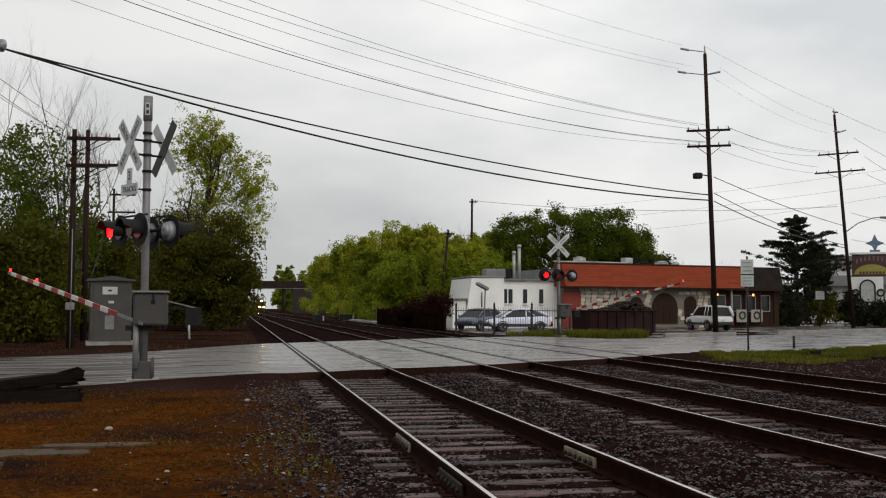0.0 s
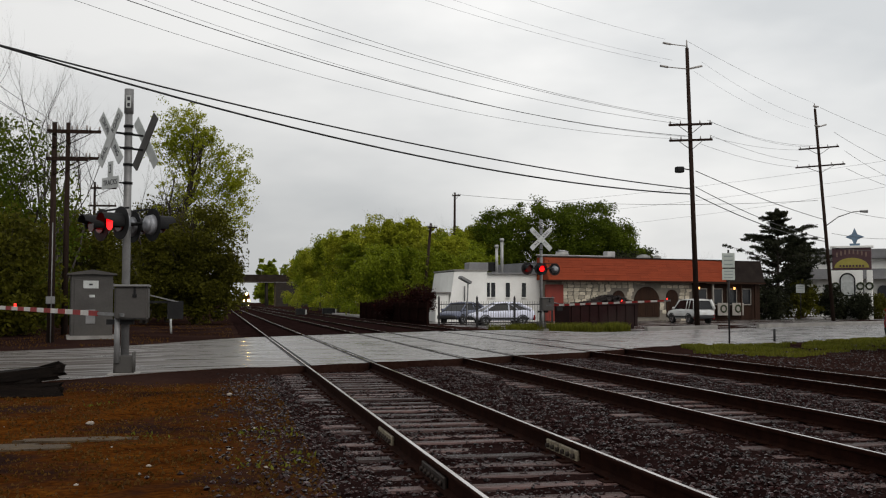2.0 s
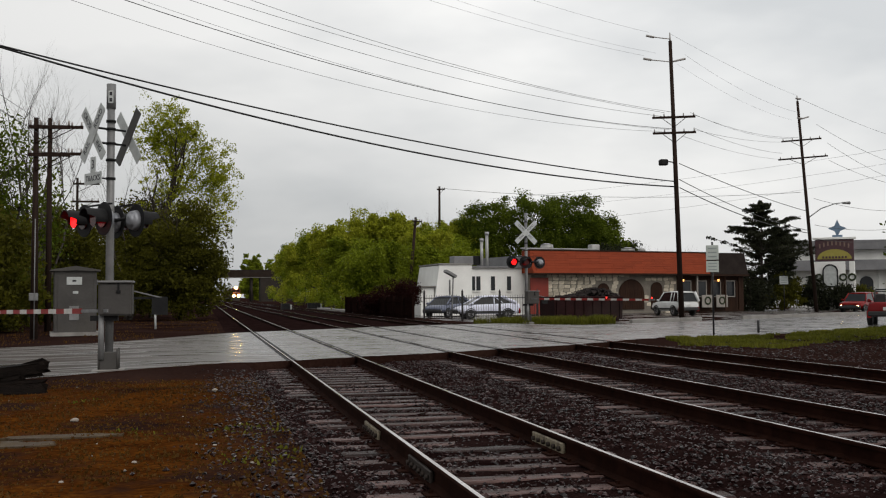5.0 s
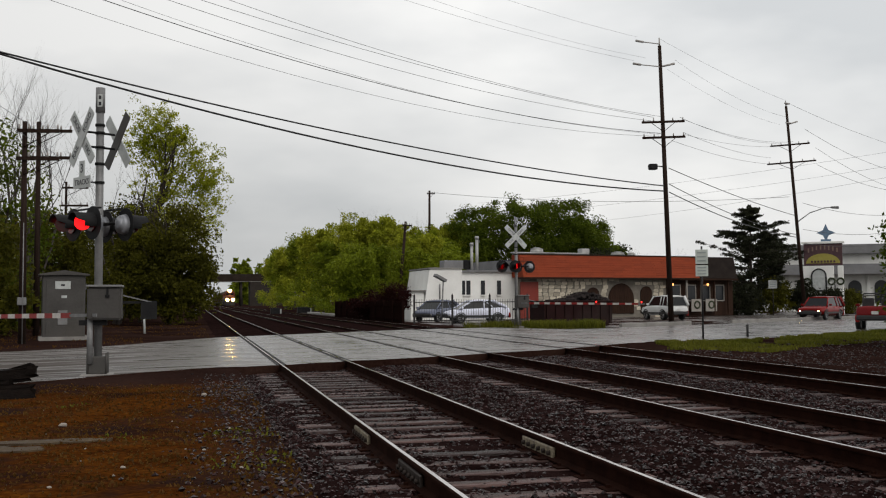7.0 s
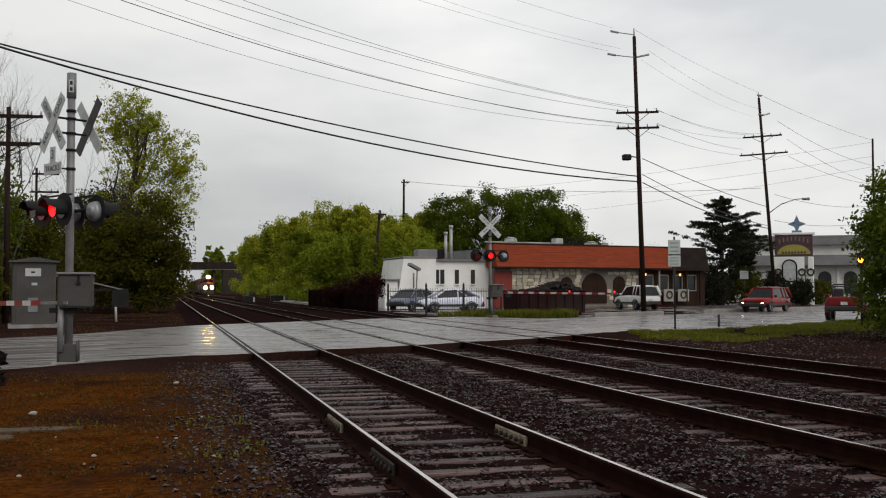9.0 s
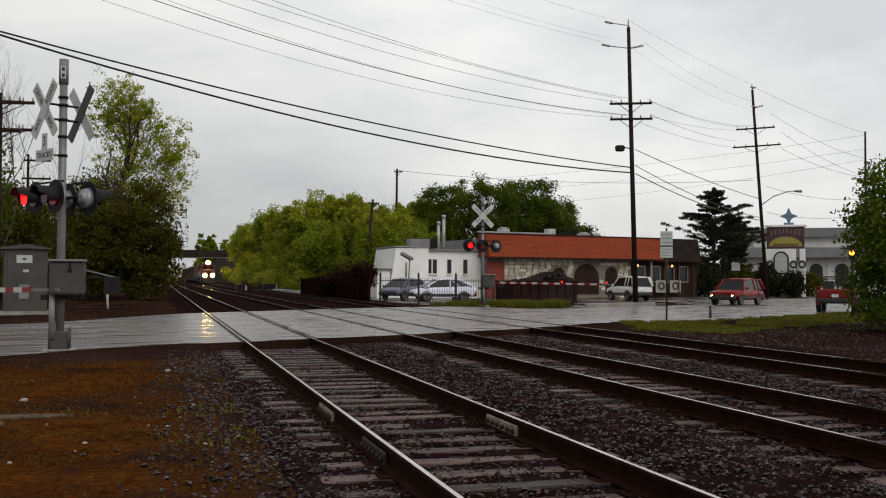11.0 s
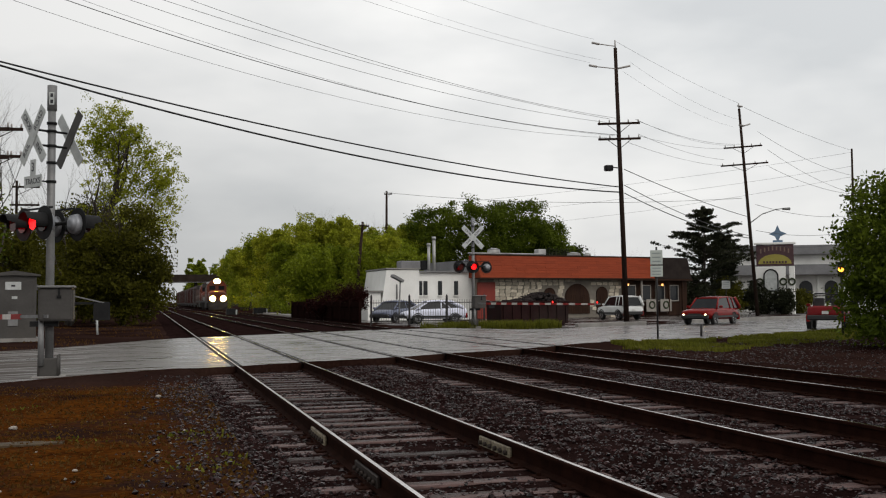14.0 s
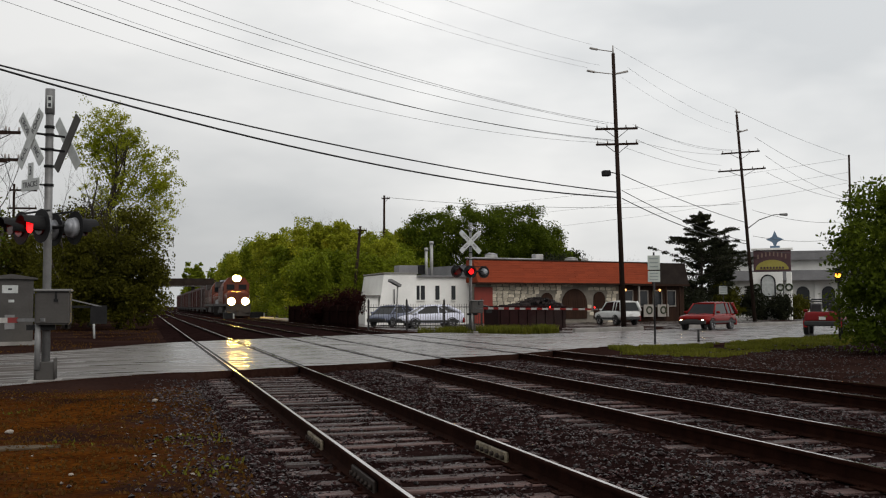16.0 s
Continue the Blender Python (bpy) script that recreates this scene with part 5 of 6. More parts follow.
# ---- vehicles ----
M_TYRE = mat("wet_tyre_rubber", (0.012, 0.012, 0.012), (0.02, 0.02, 0.02), 0.6, scale=8)
M_RIM = mat("alloy_rim", (0.35, 0.35, 0.36), (0.25, 0.25, 0.26), 0.35, metal=0.7, scale=8)
M_CARGLASS = mat("tinted_car_glass", (0.012, 0.014, 0.016), None, 0.1, spec=0.14)
M_TAIL = mat("red_tail_lamp", (0.25, 0.01, 0.01), None, 0.2)
M_TAILLIT = mat("lit_red_tail_lamp", (0.5, 0.02, 0.01), None, 0.2, emit=(1.0, 0.04, 0.02), power=3.0)
M_CARLIGHT = mat("lit_headlamp", (0.9, 0.8, 0.5), None, 0.2, emit=(1.0, 0.80, 0.36), power=20.0)
M_CLEARLAMP = mat("clear_headlamp", (0.55, 0.56, 0.58), None, 0.1)
M_BUMPER = mat("dark_bumper_plastic", (0.02, 0.02, 0.021), (0.03, 0.03, 0.03), 0.55)
M_PLATE = mat("number_plate_blank", (0.6, 0.6, 0.58), None, 0.4)


def paint(name, c, rough=0.25, metal=0.0):
    m = mat(name, c, tuple(v * 0.88 for v in c), rough, metal=metal, scale=2, fine=30, stain=0.15, stain_col=tuple(v * 0.5 for v in c))
    b = m.node_tree.nodes["Principled BSDF"]
    b.inputs["Specular IOR Level"].default_value = 0.1
    b.inputs["Coat Weight"].default_value = 0.03
    b.inputs["Coat Roughness"].default_value = 0.08
    return m


def loft(bm, sections, closed=True):
    """Skins a list of rings (each a list of points) and caps both ends."""
    rings = [[bm.verts.new(p) for p in s] for s in sections]
    k = len(rings[0])
    for a, b in zip(rings, rings[1:]):
        for i in range(k):
            f = bm.faces.new((a[i], a[(i + 1) % k], b[(i + 1) % k], b[i]))
            f.smooth = True
    bm.faces.new(rings[0][::-1])
    bm.faces.new(rings[-1])


def car(name, m, body_mat, label, L, W, H, hood, cabin, sill=0.32, belt=0.92, wheel_r=0.33, lit=False, tail_lit=False, spare=False, open_top=False, category="car"):
    """hood: list of (x, z) for the lower body's top line from nose to tail; cabin: (x, z, inset) of the greenhouse corners. The nose looks along +x."""
    c = thing(name, m, label, category)
    bm = bmesh.new()
    secs = []
    for x, z in hood:
        e = abs(x) / (L / 2)
        w = W / 2 * (1 - 0.10 * max(0, e - 0.75) / 0.25)
        lo = sill + (0.12 if e > 0.92 else 0)
        secs.append([(x, -w * 0.93, lo), (x, -w, lo + 0.18), (x, -w, z - 0.18), (x, -w * 0.93, z - 0.03), (x, -w * 0.6, z), (x, w * 0.6, z), (x, w * 0.93, z - 0.03), (x, w, z - 0.18), (x, w, lo + 0.18), (x, w * 0.93, lo)])
    loft(bm, secs)
    body = part("body", bm, body_mat, c)
    # greenhouse: glass block, roof and pillars
    (x0, z0), (x1, z1), (x2, z2), (x3, z3) = cabin
    wb_, wt_ = W / 2 * 0.93, W / 2 * 0.74
    if not open_top:
        bm = bmesh.new()
        vs = [bm.verts.new(p) for p in ((x0, -wb_, z0), (x1, -wt_, z1), (x2, -wt_, z2), (x3, -wb_, z3), (x0, wb_, z0), (x1, wt_, z1), (x2, wt_, z2), (x3, wb_, z3))]
        for f in ((0, 3, 2, 1), (4, 5, 6, 7), (0, 1, 5, 4), (2, 3, 7, 6), (1, 2, 6, 5), (0, 4, 7, 3)):
            bm.faces.new([vs[i] for i in f])
        part("greenhouse", bm, M_CARGLASS, c, "dark tinted windows")
        bm = bmesh.new()
        rx0, rx1 = x1 + 0.05, x2 - 0.08
        n = 7
        secs = []
        for i in range(n):
            f = i / (n - 1)
            x = rx0 + (rx1 - rx0) * f
            z = z1 + (z2 - z1) * f + 0.055 * math.sin(math.pi * f)
            secs.append([(x, -wt_ - 0.02, z - 0.06), (x, -wt_, z + 0.0), (x, -wt_ * 0.6, z + 0.035), (x, wt_ * 0.6, z + 0.035), (x, wt_, z), (x, wt_ + 0.02, z - 0.06)])
        loft(bm, secs)
        part("roof", bm, body_mat, c)
    mid = (x1 + x2) / 2
    for s in (-1, 1):
        for (xa, za), (xb, zb), r in () if open_top else (((x0, z0), (x1, z1), 0.055), ((mid - 0.1, z0), (mid - 0.1, z1), 0.05), ((x3, z3), (x2, z2), 0.12), ((x3 + (x2 - x3) * .2 + 0.75, z3), (x2 + 0.55, z2), 0.04)):
            bm = bmesh.new()
            tube(bm, (xa, s * (wb_ + 0.004), za - 0.02), (xb, s * (wt_ + 0.004), zb), r, r, 6)
            part("pillar", bm, body_mat, c)
        bm = bmesh.new()
        quad_box(bm, (x0 - 0.25, s * (W / 2 + 0.1), z0 + 0.1), (0.14, 0.2, 0.14))
        soften(bm, 0.03)
        part("mirror", bm, body_mat, c)
        bm = bmesh.new()
        quad_box(bm, (0, s * (W / 2 + 0.005), sill + 0.16), (L * 0.8, 0.03, 0.12))
        part("side_sill", bm, M_BUMPER, c)
        for xd in (mid - 0.1, mid + 0.95):
            part("door_handle", box_bm((xd - 0.3, s * (W / 2 + 0.012), belt - 0.14), (0.16, 0.03, 0.035)), body_mat, c)
        hx = L / 2 - 0.06
        part("headlamp", box_bm((hx, s * W * 0.36, hood[0][1] - 0.14), (0.16, 0.2 if lit else 0.34, 0.15), bevel=0.05), M_CARLIGHT if lit else M_CLEARLAMP, c, "lit headlamp" if lit else "clear headlamp")
        part("tail_lamp", box_bm((-L / 2 + 0.05, s * W * 0.43, hood[-1][1] - 0.2), (0.12, 0.18, 0.34), bevel=0.02), M_TAILLIT if tail_lit else M_TAIL, c, "red tail lamp")
    part("front_bumper", box_bm((L / 2 - 0.05, 0, sill + 0.16), (0.22, W * 0.9, 0.24), bevel=0.05), M_BUMPER, c)
    part("rear_bumper", box_bm((-L / 2 + 0.05, 0, sill + 0.16), (0.22, W * 0.92, 0.24), bevel=0.05), M_BUMPER, c)
    part("grille", box_bm((L / 2 - 0.0, 0, hood[0][1] - 0.14), (0.06, W * 0.42, 0.16)), M_BUMPER, c)
    part("plate", box_bm((-L / 2 - 0.03, 0, sill + 0.4), (0.02, 0.3, 0.15)), M_PLATE, c)
    wheels = []
    for x in (L * 0.305, -L * 0.29):
        for s in (-1, 1):
            w = new("wheel", bpy.data.meshes.new("wheel"))
            w.parent, w.matrix_basis = c, pose(x, s * (W / 2 - 0.1), wheel_r)
            bm = bmesh.new()
            for a, b, ra, rb in ((-0.11, -0.085, wheel_r - 0.03, wheel_r), (-0.085, 0.085, wheel_r, wheel_r), (0.085, 0.11, wheel_r, wheel_r - 0.03)):
                tube(bm, (0, a, 0), (0, b, 0), ra, rb, 22)
            bm.to_mesh(w.data)
            bm.free()
            w.data.materials.append(M_TYRE)
            bm = bmesh.new()
            tube(bm, (0, s * 0.09, 0), (0, s * 0.118, 0), wheel_r * 0.66, wheel_r * 0.6, 18)
            rim = part("rim", bm, M_RIM, w)
            bm = bmesh.new()
            for k in range(5):
                a = 2 * math.pi * k / 5
                tube(bm, (0, s * 0.123, 0), (math.cos(a) * wheel_r * 0.52, s * 0.123, math.sin(a) * wheel_r * 0.52), 0.022, 0.03, 5)
            part("hub_spider", bm, M_BLACK, w)
            wheels.append(w)
            bm = bmesh.new()
            n = 12
            ring = []
            for i in range(n + 1):
                a = math.pi * i / n
                ring.append([bm.verts.new((x + math.cos(a) * r, s * (W / 2 + d), wheel_r + math.sin(a) * r)) for r, d in ((wheel_r * 1.04, 0.006), (wheel_r * 1.22, 0.012), (wheel_r * 1.22, -0.05), (wheel_r * 1.04, -0.05))])
            for i in range(n):
                for j in range(4):
                    bm.faces.new((ring[i][j], ring[i][(j + 1) % 4], ring[i + 1][(j + 1) % 4], ring[i + 1][j]))
            part("wheel_arch", bm, M_BLACK, c)
    if open_top:
        bm = bmesh.new()
        chain(bm, [(-0.7, -W * 0.36, belt - 0.1), (-0.7, -W * 0.33, belt + 0.62), (-0.7, W * 0.33, belt + 0.62), (-0.7, W * 0.36, belt - 0.1)], [0.035] * 4, 8)
        part("roll_bar", bm, M_BUMPER, c, "black roll bar")
        bm = bmesh.new()
        chain(bm, [(0.85, -W * 0.42, belt - 0.02), (0.6, -W * 0.4, belt + 0.52), (0.6, W * 0.4, belt + 0.52), (0.85, W * 0.42, belt - 0.02)], [0.03] * 4, 8)
        part("windscreen_frame", bm, M_BUMPER, c)
        for sy in (-0.4, 0.4):
            part("seat", box_bm((-0.35, sy, belt + 0.12), (0.16, 0.5, 0.62), bevel=0.06), M_BUMPER, c, "dark seat back")
    if spare:
        bm = bmesh.new()
        tube(bm, (-L / 2 - 0.04, 0.1, belt + 0.02), (-L / 2 - 0.24, 0.1, belt + 0.02), 0.36, 0.34, 20)
        part("spare_wheel", bm, M_TYRE, c, "spare wheel on the tailgate")
    return c, wheels


SILVER, WHITEP = paint("silver_car_paint", (0.72, 0.74, 0.86), 0.3, 0.0), paint("white_car_paint", (0.62, 0.63, 0.62))
REDP, DKRED = paint("red_car_paint", (0.17, 0.006, 0.005)), paint("dark_red_car_paint", (0.13, 0.006, 0.007))
BLUEP = paint("blue_grey_car_paint", (0.15, 0.165, 0.22), 0.25, 0.1)
hatch = [(2.2, 0.68), (2.05, 0.8), (1.5, 0.93), (1.0, 1.0), (0, 1.03), (-1.0, 1.06), (-1.8, 1.1), (-2.12, 1.02), (-2.2, 0.74)]
hatch_cab = ((1.5, 0.93), (0.5, 1.5), (-0.95, 1.51), (-1.9, 1.08))
wagon = [(2.35, 0.8), (2.25, 0.92), (1.5, 1.02), (1.1, 1.06), (0, 1.08), (-1.2, 1.08), (-2.2, 1.08), (-2.32, 0.95), (-2.35, 0.7)]
wagon_cab = ((1.15, 1.04), (0.45, 1.7), (-2.0, 1.72), (-2.3, 1.06))
car("silver_hatchback", pose(18.66, 66.96, -0.23, 0, 0, 181), SILVER, "silver-blue hatchback parked behind the iron railing", 4.35, 1.74, 1.49, hatch, hatch_cab, category="car")
car("parked_car", pose(17.23, 72.23, -0.23, 0, 0, 225), BLUEP, "blue-grey car parked behind the silver hatchback", 4.4, 1.72, 1.45, hatch, hatch_cab, category="car")
car("white_suv", pose(34.25, 70.36, -0.23, 0, 0, 95), WHITEP, "white estate SUV parked before the restaurant", 4.0, 1.76, 1.74, [(x * 0.851, z * 1.02) for x, z in wagon], tuple((x * 0.851, z * 1.02) for x, z in wagon_cab), sill=0.36, belt=1.06, wheel_r=0.36, tail_lit=False, category="SUV")
red_suv, red_wheels = car("red_suv", pose(33.24, 53.63, -0.22, 0, 0, 216), REDP, "red SUV with lit headlamps waiting at the crossing", 4.6, 1.82, 1.7, [(x * 0.979, z * 0.93) for x, z in wagon], tuple((x * 0.979, z * 0.93) for x, z in wagon_cab), sill=0.34, belt=1.0, wheel_r=0.34, lit=True, category="SUV")
car("dark_red_suv", pose(32.33, 43.15, -0.2, 0, 0, 49), DKRED, "dark red open-topped off-road car with a black roll bar", 4.2, 1.8, 1.75, [(x * 0.9, z + 0.05) for x, z in wagon], tuple((x * 0.9, z + 0.02) for x, z in wagon_cab), sill=0.42, belt=1.1, wheel_r=0.4, open_top=True, category="SUV")
M_AMBER = mat("amber_lamp", (0.6, 0.3, 0.05), None, 0.3, emit=(1.0, 0.34, 0.03), power=5.0)
am = thing("amber_signal", pose(26.66, 34.72, -0.1, 0, 0, -45), "amber traffic light on a dark post behind the bush", "traffic light")
bm = bmesh.new()
tube(bm, (0, 0, -0.3), (0, 0, 2.9), 0.05, 0.05, 8)
part("post", bm, M_IRON, am)
part("housing", box_bm((0, 0, 2.55), (0.26, 0.2, 0.6), bevel=0.03), M_BLACK, am)
bm = bmesh.new()
tube(bm, (0, -0.10, 2.55), (0, -0.14, 2.55), 0.105, 0.1, 16)
part("lens", bm, M_AMBER, am, "glowing amber lens")

# ---- train ----
M_LOCO = mat("orange_red_loco_paint", (0.15, 0.030, 0.011), (0.10, 0.022, 0.009), 0.5, scale=0.8, fine=9, stain=0.5, stain_col=(0.07, 0.03, 0.02))
M_LOCODARK = mat("grimy_dark_underframe", (0.03, 0.026, 0.024), (0.05, 0.043, 0.038), 0.7, scale=2, fine=14)
M_BOXCAR = mat("oxide_red_wagon_paint", (0.080, 0.024, 0.019), (0.055, 0.019, 0.015), 0.6, scale=0.6, fine=7, stain=0.55, stain_col=(0.05, 0.022, 0.018))
M_GREYCAR = mat("grey_wagon_paint", (0.085, 0.050, 0.043), (0.055, 0.036, 0.032), 0.6, scale=0.6, fine=7, stain=0.5)
M_HEAD = mat("blazing_headlight", (1, 0.9, 0.6), None, 0.3, emit=(1.0, 0.62, 0.10), power=190.0)
TRAIN = []


def truck(parent, x, axles=3):
    """A bogie with its wheels, under a vehicle that runs along x."""
    t = new("truck", bpy.data.meshes.new("truck"))
    t.parent, t.matrix_basis = parent, pose(x, 0, 0)
    bm = bmesh.new()
    span = 1.05 if axles == 3 else 1.0
    for s in (-1, 1):
        quad_box(bm, (0, s * 1.0, 0.62), (span * (axles - 1) * 2 - 0.4 + 0.9, 0.16, 0.42))
    quad_box(bm, (0, 0, 0.85), (0.8, 2.0, 0.3))
    bm.to_mesh(t.data)
    bm.free()
    t.data.materials.append(M_LOCODARK)
    for k in range(axles):
        ax = (k - (axles - 1) / 2) * 2 * span
        bm = bmesh.new()
        for s in (-1, 1):
            tube(bm, (ax, s * 0.69, 0.51), (ax, s * 0.83, 0.51), 0.51, 0.5, 18)
        tube(bm, (ax, -0.7, 0.51), (ax, 0.7, 0.51), 0.09, 0.09, 8)
        part("wheelset", bm, M_RAIL, t)


def locomotive(lit, label):
    """A six-axle freight locomotive; the nose looks along +x, length 22 m, x = 0 at its nose."""
    lo = thing("locomotive", Matrix(), label, "locomotive", "train")
    part("underframe", box_bm((-11.2, 0, 1.45), (21.6, 3.0, 0.3), bevel=0.03), M_LOCODARK, lo)
    part("fuel_tank", box_bm((-11, 0, 0.85), (6.0, 2.7, 0.9), bevel=0.15), M_LOCODARK, lo)
    bm = bmesh.new()
    secs = []
    for x, w, z in ((-0.9, 1.1, 2.9), (-1.2, 1.35, 3.1), (-2.7, 1.45, 3.2)):
        secs.append([(x, -w, 1.6), (x, -w, z - 0.35), (x, -w * 0.7, z), (x, w * 0.7, z), (x, w, z - 0.35), (x, w, 1.6)])
    loft(bm, secs)
    part("nose", bm, M_LOCO, lo)
    bm = bmesh.new()
    secs = []
    for x in (-2.7, -5.0):
        secs.append([(x, -1.52, 1.6), (x, -1.52, 4.05), (x, -0.95, 4.8), (x, 0.95, 4.8), (x, 1.52, 4.05), (x, 1.52, 1.6)])
    loft(bm, secs)
    cab_ = part("cab", bm, M_LOCO, lo)
    for s in (-1, 1):
        part("windscreen", box_bm((-2.69, s * 0.72, 3.65), (0.06, 0.95, 0.62), bevel=0.02), M_CARGLASS, cab_)
        part("side_window", box_bm((-3.8, s * 1.53, 3.45), (1.2, 0.05, 0.6), bevel=0.02), M_CARGLASS, cab_)
    bm = bmesh.new()
    secs = []
    for x in (-5.0, -20.6):
        secs.append([(x, -0.98, 1.6), (x, -0.98, 3.9), (x, -0.7, 4.45), (x, 0.7, 4.45), (x, 0.98, 3.9), (x, 0.98, 1.6)])
    loft(bm, secs)
    hood_ = part("long_hood", bm, M_LOCO, lo)
    for i in range(13):
        for s in (-1, 1):
            part("hood_door", box_bm((-6.3 - 1.05 * i, s * 0.985, 2.7), (0.9, 0.03, 1.7), bevel=0.01), M_LOCO, hood_)
    part("radiator", box_bm((-19.0, 0, 4.25), (3.4, 2.9, 0.75), bevel=0.05), M_LOCODARK, lo)
    for i in range(3):
        bm = bmesh.new()
        tube(bm, (-10 - 2.2 * i, 0, 4.4), (-10 - 2.2 * i, 0, 4.65), 0.55, 0.5, 14)
        part("fan", bm, M_LOCODARK, lo)
    part("pilot", box_bm((-0.3, 0, 1.0), (0.25, 2.9, 1.0), bevel=0.03), M_LOCODARK, lo)
    bm = bmesh.new()
    vs = [bm.verts.new(p) for p in ((0.0, 0, 0.15), (-0.45, -1.4, 0.15), (-0.45, 1.4, 0.15), (-0.1, 0, 0.75), (-0.45, -1.4, 0.75), (-0.45, 1.4, 0.75))]
    for f in ((0, 1, 4, 3), (0, 3, 5, 2), (3, 4, 5), (0, 2, 1), (1, 2, 5, 4)):
        bm.faces.new([vs[i] for i in f])
    part("snow_plough", bm, M_LOCODARK, lo)
    bm = bmesh.new()
    tube(bm, (-0.3, 0, 0.9), (0.35, 0, 0.9), 0.13, 0.16, 8)
    part("coupler", bm, M_LOCODARK, lo)
    for s in (-1, 1):
        bm = bmesh.new()
        pts = [(-0.35, s * 1.35, 1.6), (-0.35, s * 1.35, 2.6), (-2.6, s * 1.45, 2.6)]
        chain(bm, pts, [0.025] * 3, 6)
        pts = [(-5.0, s * 1.45, 2.6), (-21.4, s * 1.45, 2.6)]
        chain(bm, pts, [0.025] * 2, 6)
        for i in range(9):
            tube(bm, (-5.4 - 2 * i, s * 1.45, 1.6), (-5.4 - 2 * i, s * 1.45, 2.6), 0.022, 0.022, 6)
        part("handrail", bm, M_TRIM, lo)
        for k in range(4):
            part("step", box_bm((-0.75, s * 1.38, 0.45 + 0.3 * k), (0.5, 0.3, 0.04)), M_LOCODARK, lo)
        # ditch lights drawn wider than true lenses; the glowing disc stands for glare
        bm = bmesh.new()
        tube(bm, (-0.2, s * 0.82, 1.88), (-0.05, s * 0.82, 1.88), 0.46, 0.46, 16)
        part("ditch_light_case", bm, M_LOCODARK, lo)
        bm = bmesh.new()
        tube(bm, (-0.05, s * 0.82, 1.88), (-0.03, s * 0.82, 1.88), 0.44, 0.42, 16)
        part("ditch_light", bm, M_HEAD if lit else M_CLEARLAMP, lo, "ditch light disc widened to stand for its glare" if lit else "")
    part("headlight_case", box_bm((-2.72, 0, 4.62), (0.3, 1.1, 0.8), bevel=0.04), M_LOCODARK, lo)
    # headlight discs likewise oversized, their glare built into the shape
    for s in (-1, 1):
        bm = bmesh.new()
        tube(bm, (-2.57, s * 0.14, 4.72), (-2.55, s * 0.14, 4.72), 0.36, 0.34, 16)
        part("headlight", bm, M_HEAD if lit else M_CLEARLAMP, lo, "headlight disc widened to stand for its glare" if lit else "")
    truck(lo, -4.6)
    truck(lo, -17.4)
    return lo


def boxcar(body_mat, label, L=16.5, h=4.5):
    b = thing("freight_wagon", Matrix(), label, "freight wagon", "train")
    part("body", box_bm((-L / 2, 0, 1.1 + (h - 1.1) / 2), (L - 0.9, 2.95, h - 1.1), bevel=0.05), body_mat, b)
    part("roof", box_bm((-L / 2, 0, h + 0.04), (L - 0.8, 3.0, 0.1), bevel=0.03), M_GREYCAR, b)
    for s in (-1, 1):
        for i in range(12):
            part("side_post", box_bm((-1.2 - (L - 2.4) / 11 * i, s * 1.49, 2.7), (0.1, 0.08, 3.0)), body_mat, b)
        part("sliding_door", box_bm((-L / 2, s * 1.53, 2.65), (2.6, 0.06, 2.9), bevel=0.02), body_mat, b)
    part("sill", box_bm((-L / 2, 0, 0.95), (L - 0.4, 2.6, 0.3)), M_LOCODARK, b)
    truck(b, -2.3, 2)
    truck(b, -L + 2.3, 2)
    return b


TRAIN.append((locomotive(True, "orange-red freight locomotive with blazing headlight and ditch lights"), 0.0))
TRAIN.append((locomotive(False, "second orange-red freight locomotive coupled behind the first"), 22.6))
for k in range(9):
    TRAIN.append((boxcar(M_BOXCAR if k % 3 else M_GREYCAR, "oxide red boxcar in the freight train" if k % 3 else "dark weathered boxcar in the freight train"), 45.4 + 17.2 * k))


# ---- trees and plants ----
def leaf_mesh(name, clumps, per, spread, size, material, seed, flat=0.8):
    """Many small folded leaves gathered in clumps of (x, y, z, r)."""
    g = np.random.default_rng(seed)
    cl = np.array(clumps)
    n = len(cl) * per
    c = np.repeat(cl[:, :3], per, axis=0)
    r = np.repeat(cl[:, 3], per)
    d = g.normal(size=(n, 3))
    d /= np.linalg.norm(d, axis=1)[:, None]
    p = c + np.clip(g.normal(size=(n, 3)), -1.7, 1.7) * (r * 0.58)[:, None] * np.array([1, 1, flat]) * spread
    a = g.normal(size=(n, 3))
    a /= np.linalg.norm(a, axis=1)[:, None]
    b = np.cross(a, g.normal(size=(n, 3)))
    b /= np.linalg.norm(b, axis=1)[:, None]
    s = size * (0.5 + g.random(n))[:, None]
    tip, left, right, root = p + a * s, p + b * s * 0.45, p - b * s * 0.45, p - a * s * 0.7
    v = np.stack([root, right, tip, left], axis=1).reshape(-1, 3)
    me = bpy.data.meshes.new(name)
    me.vertices.add(n * 4)
    me.vertices.foreach_set("co", v.astype(np.float32).ravel())
    me.loops.add(n * 4)
    me.loops.foreach_set("vertex_index", np.arange(n * 4, dtype=np.int32))
    me.polygons.add(n)
    me.polygons.foreach_set("loop_start", np.arange(0, n * 4, 4, dtype=np.int32))
    me.polygons.foreach_set("loop_total", np.full(n, 4, dtype=np.int32))
    me.update()
    me.materials.append(material)
    return me


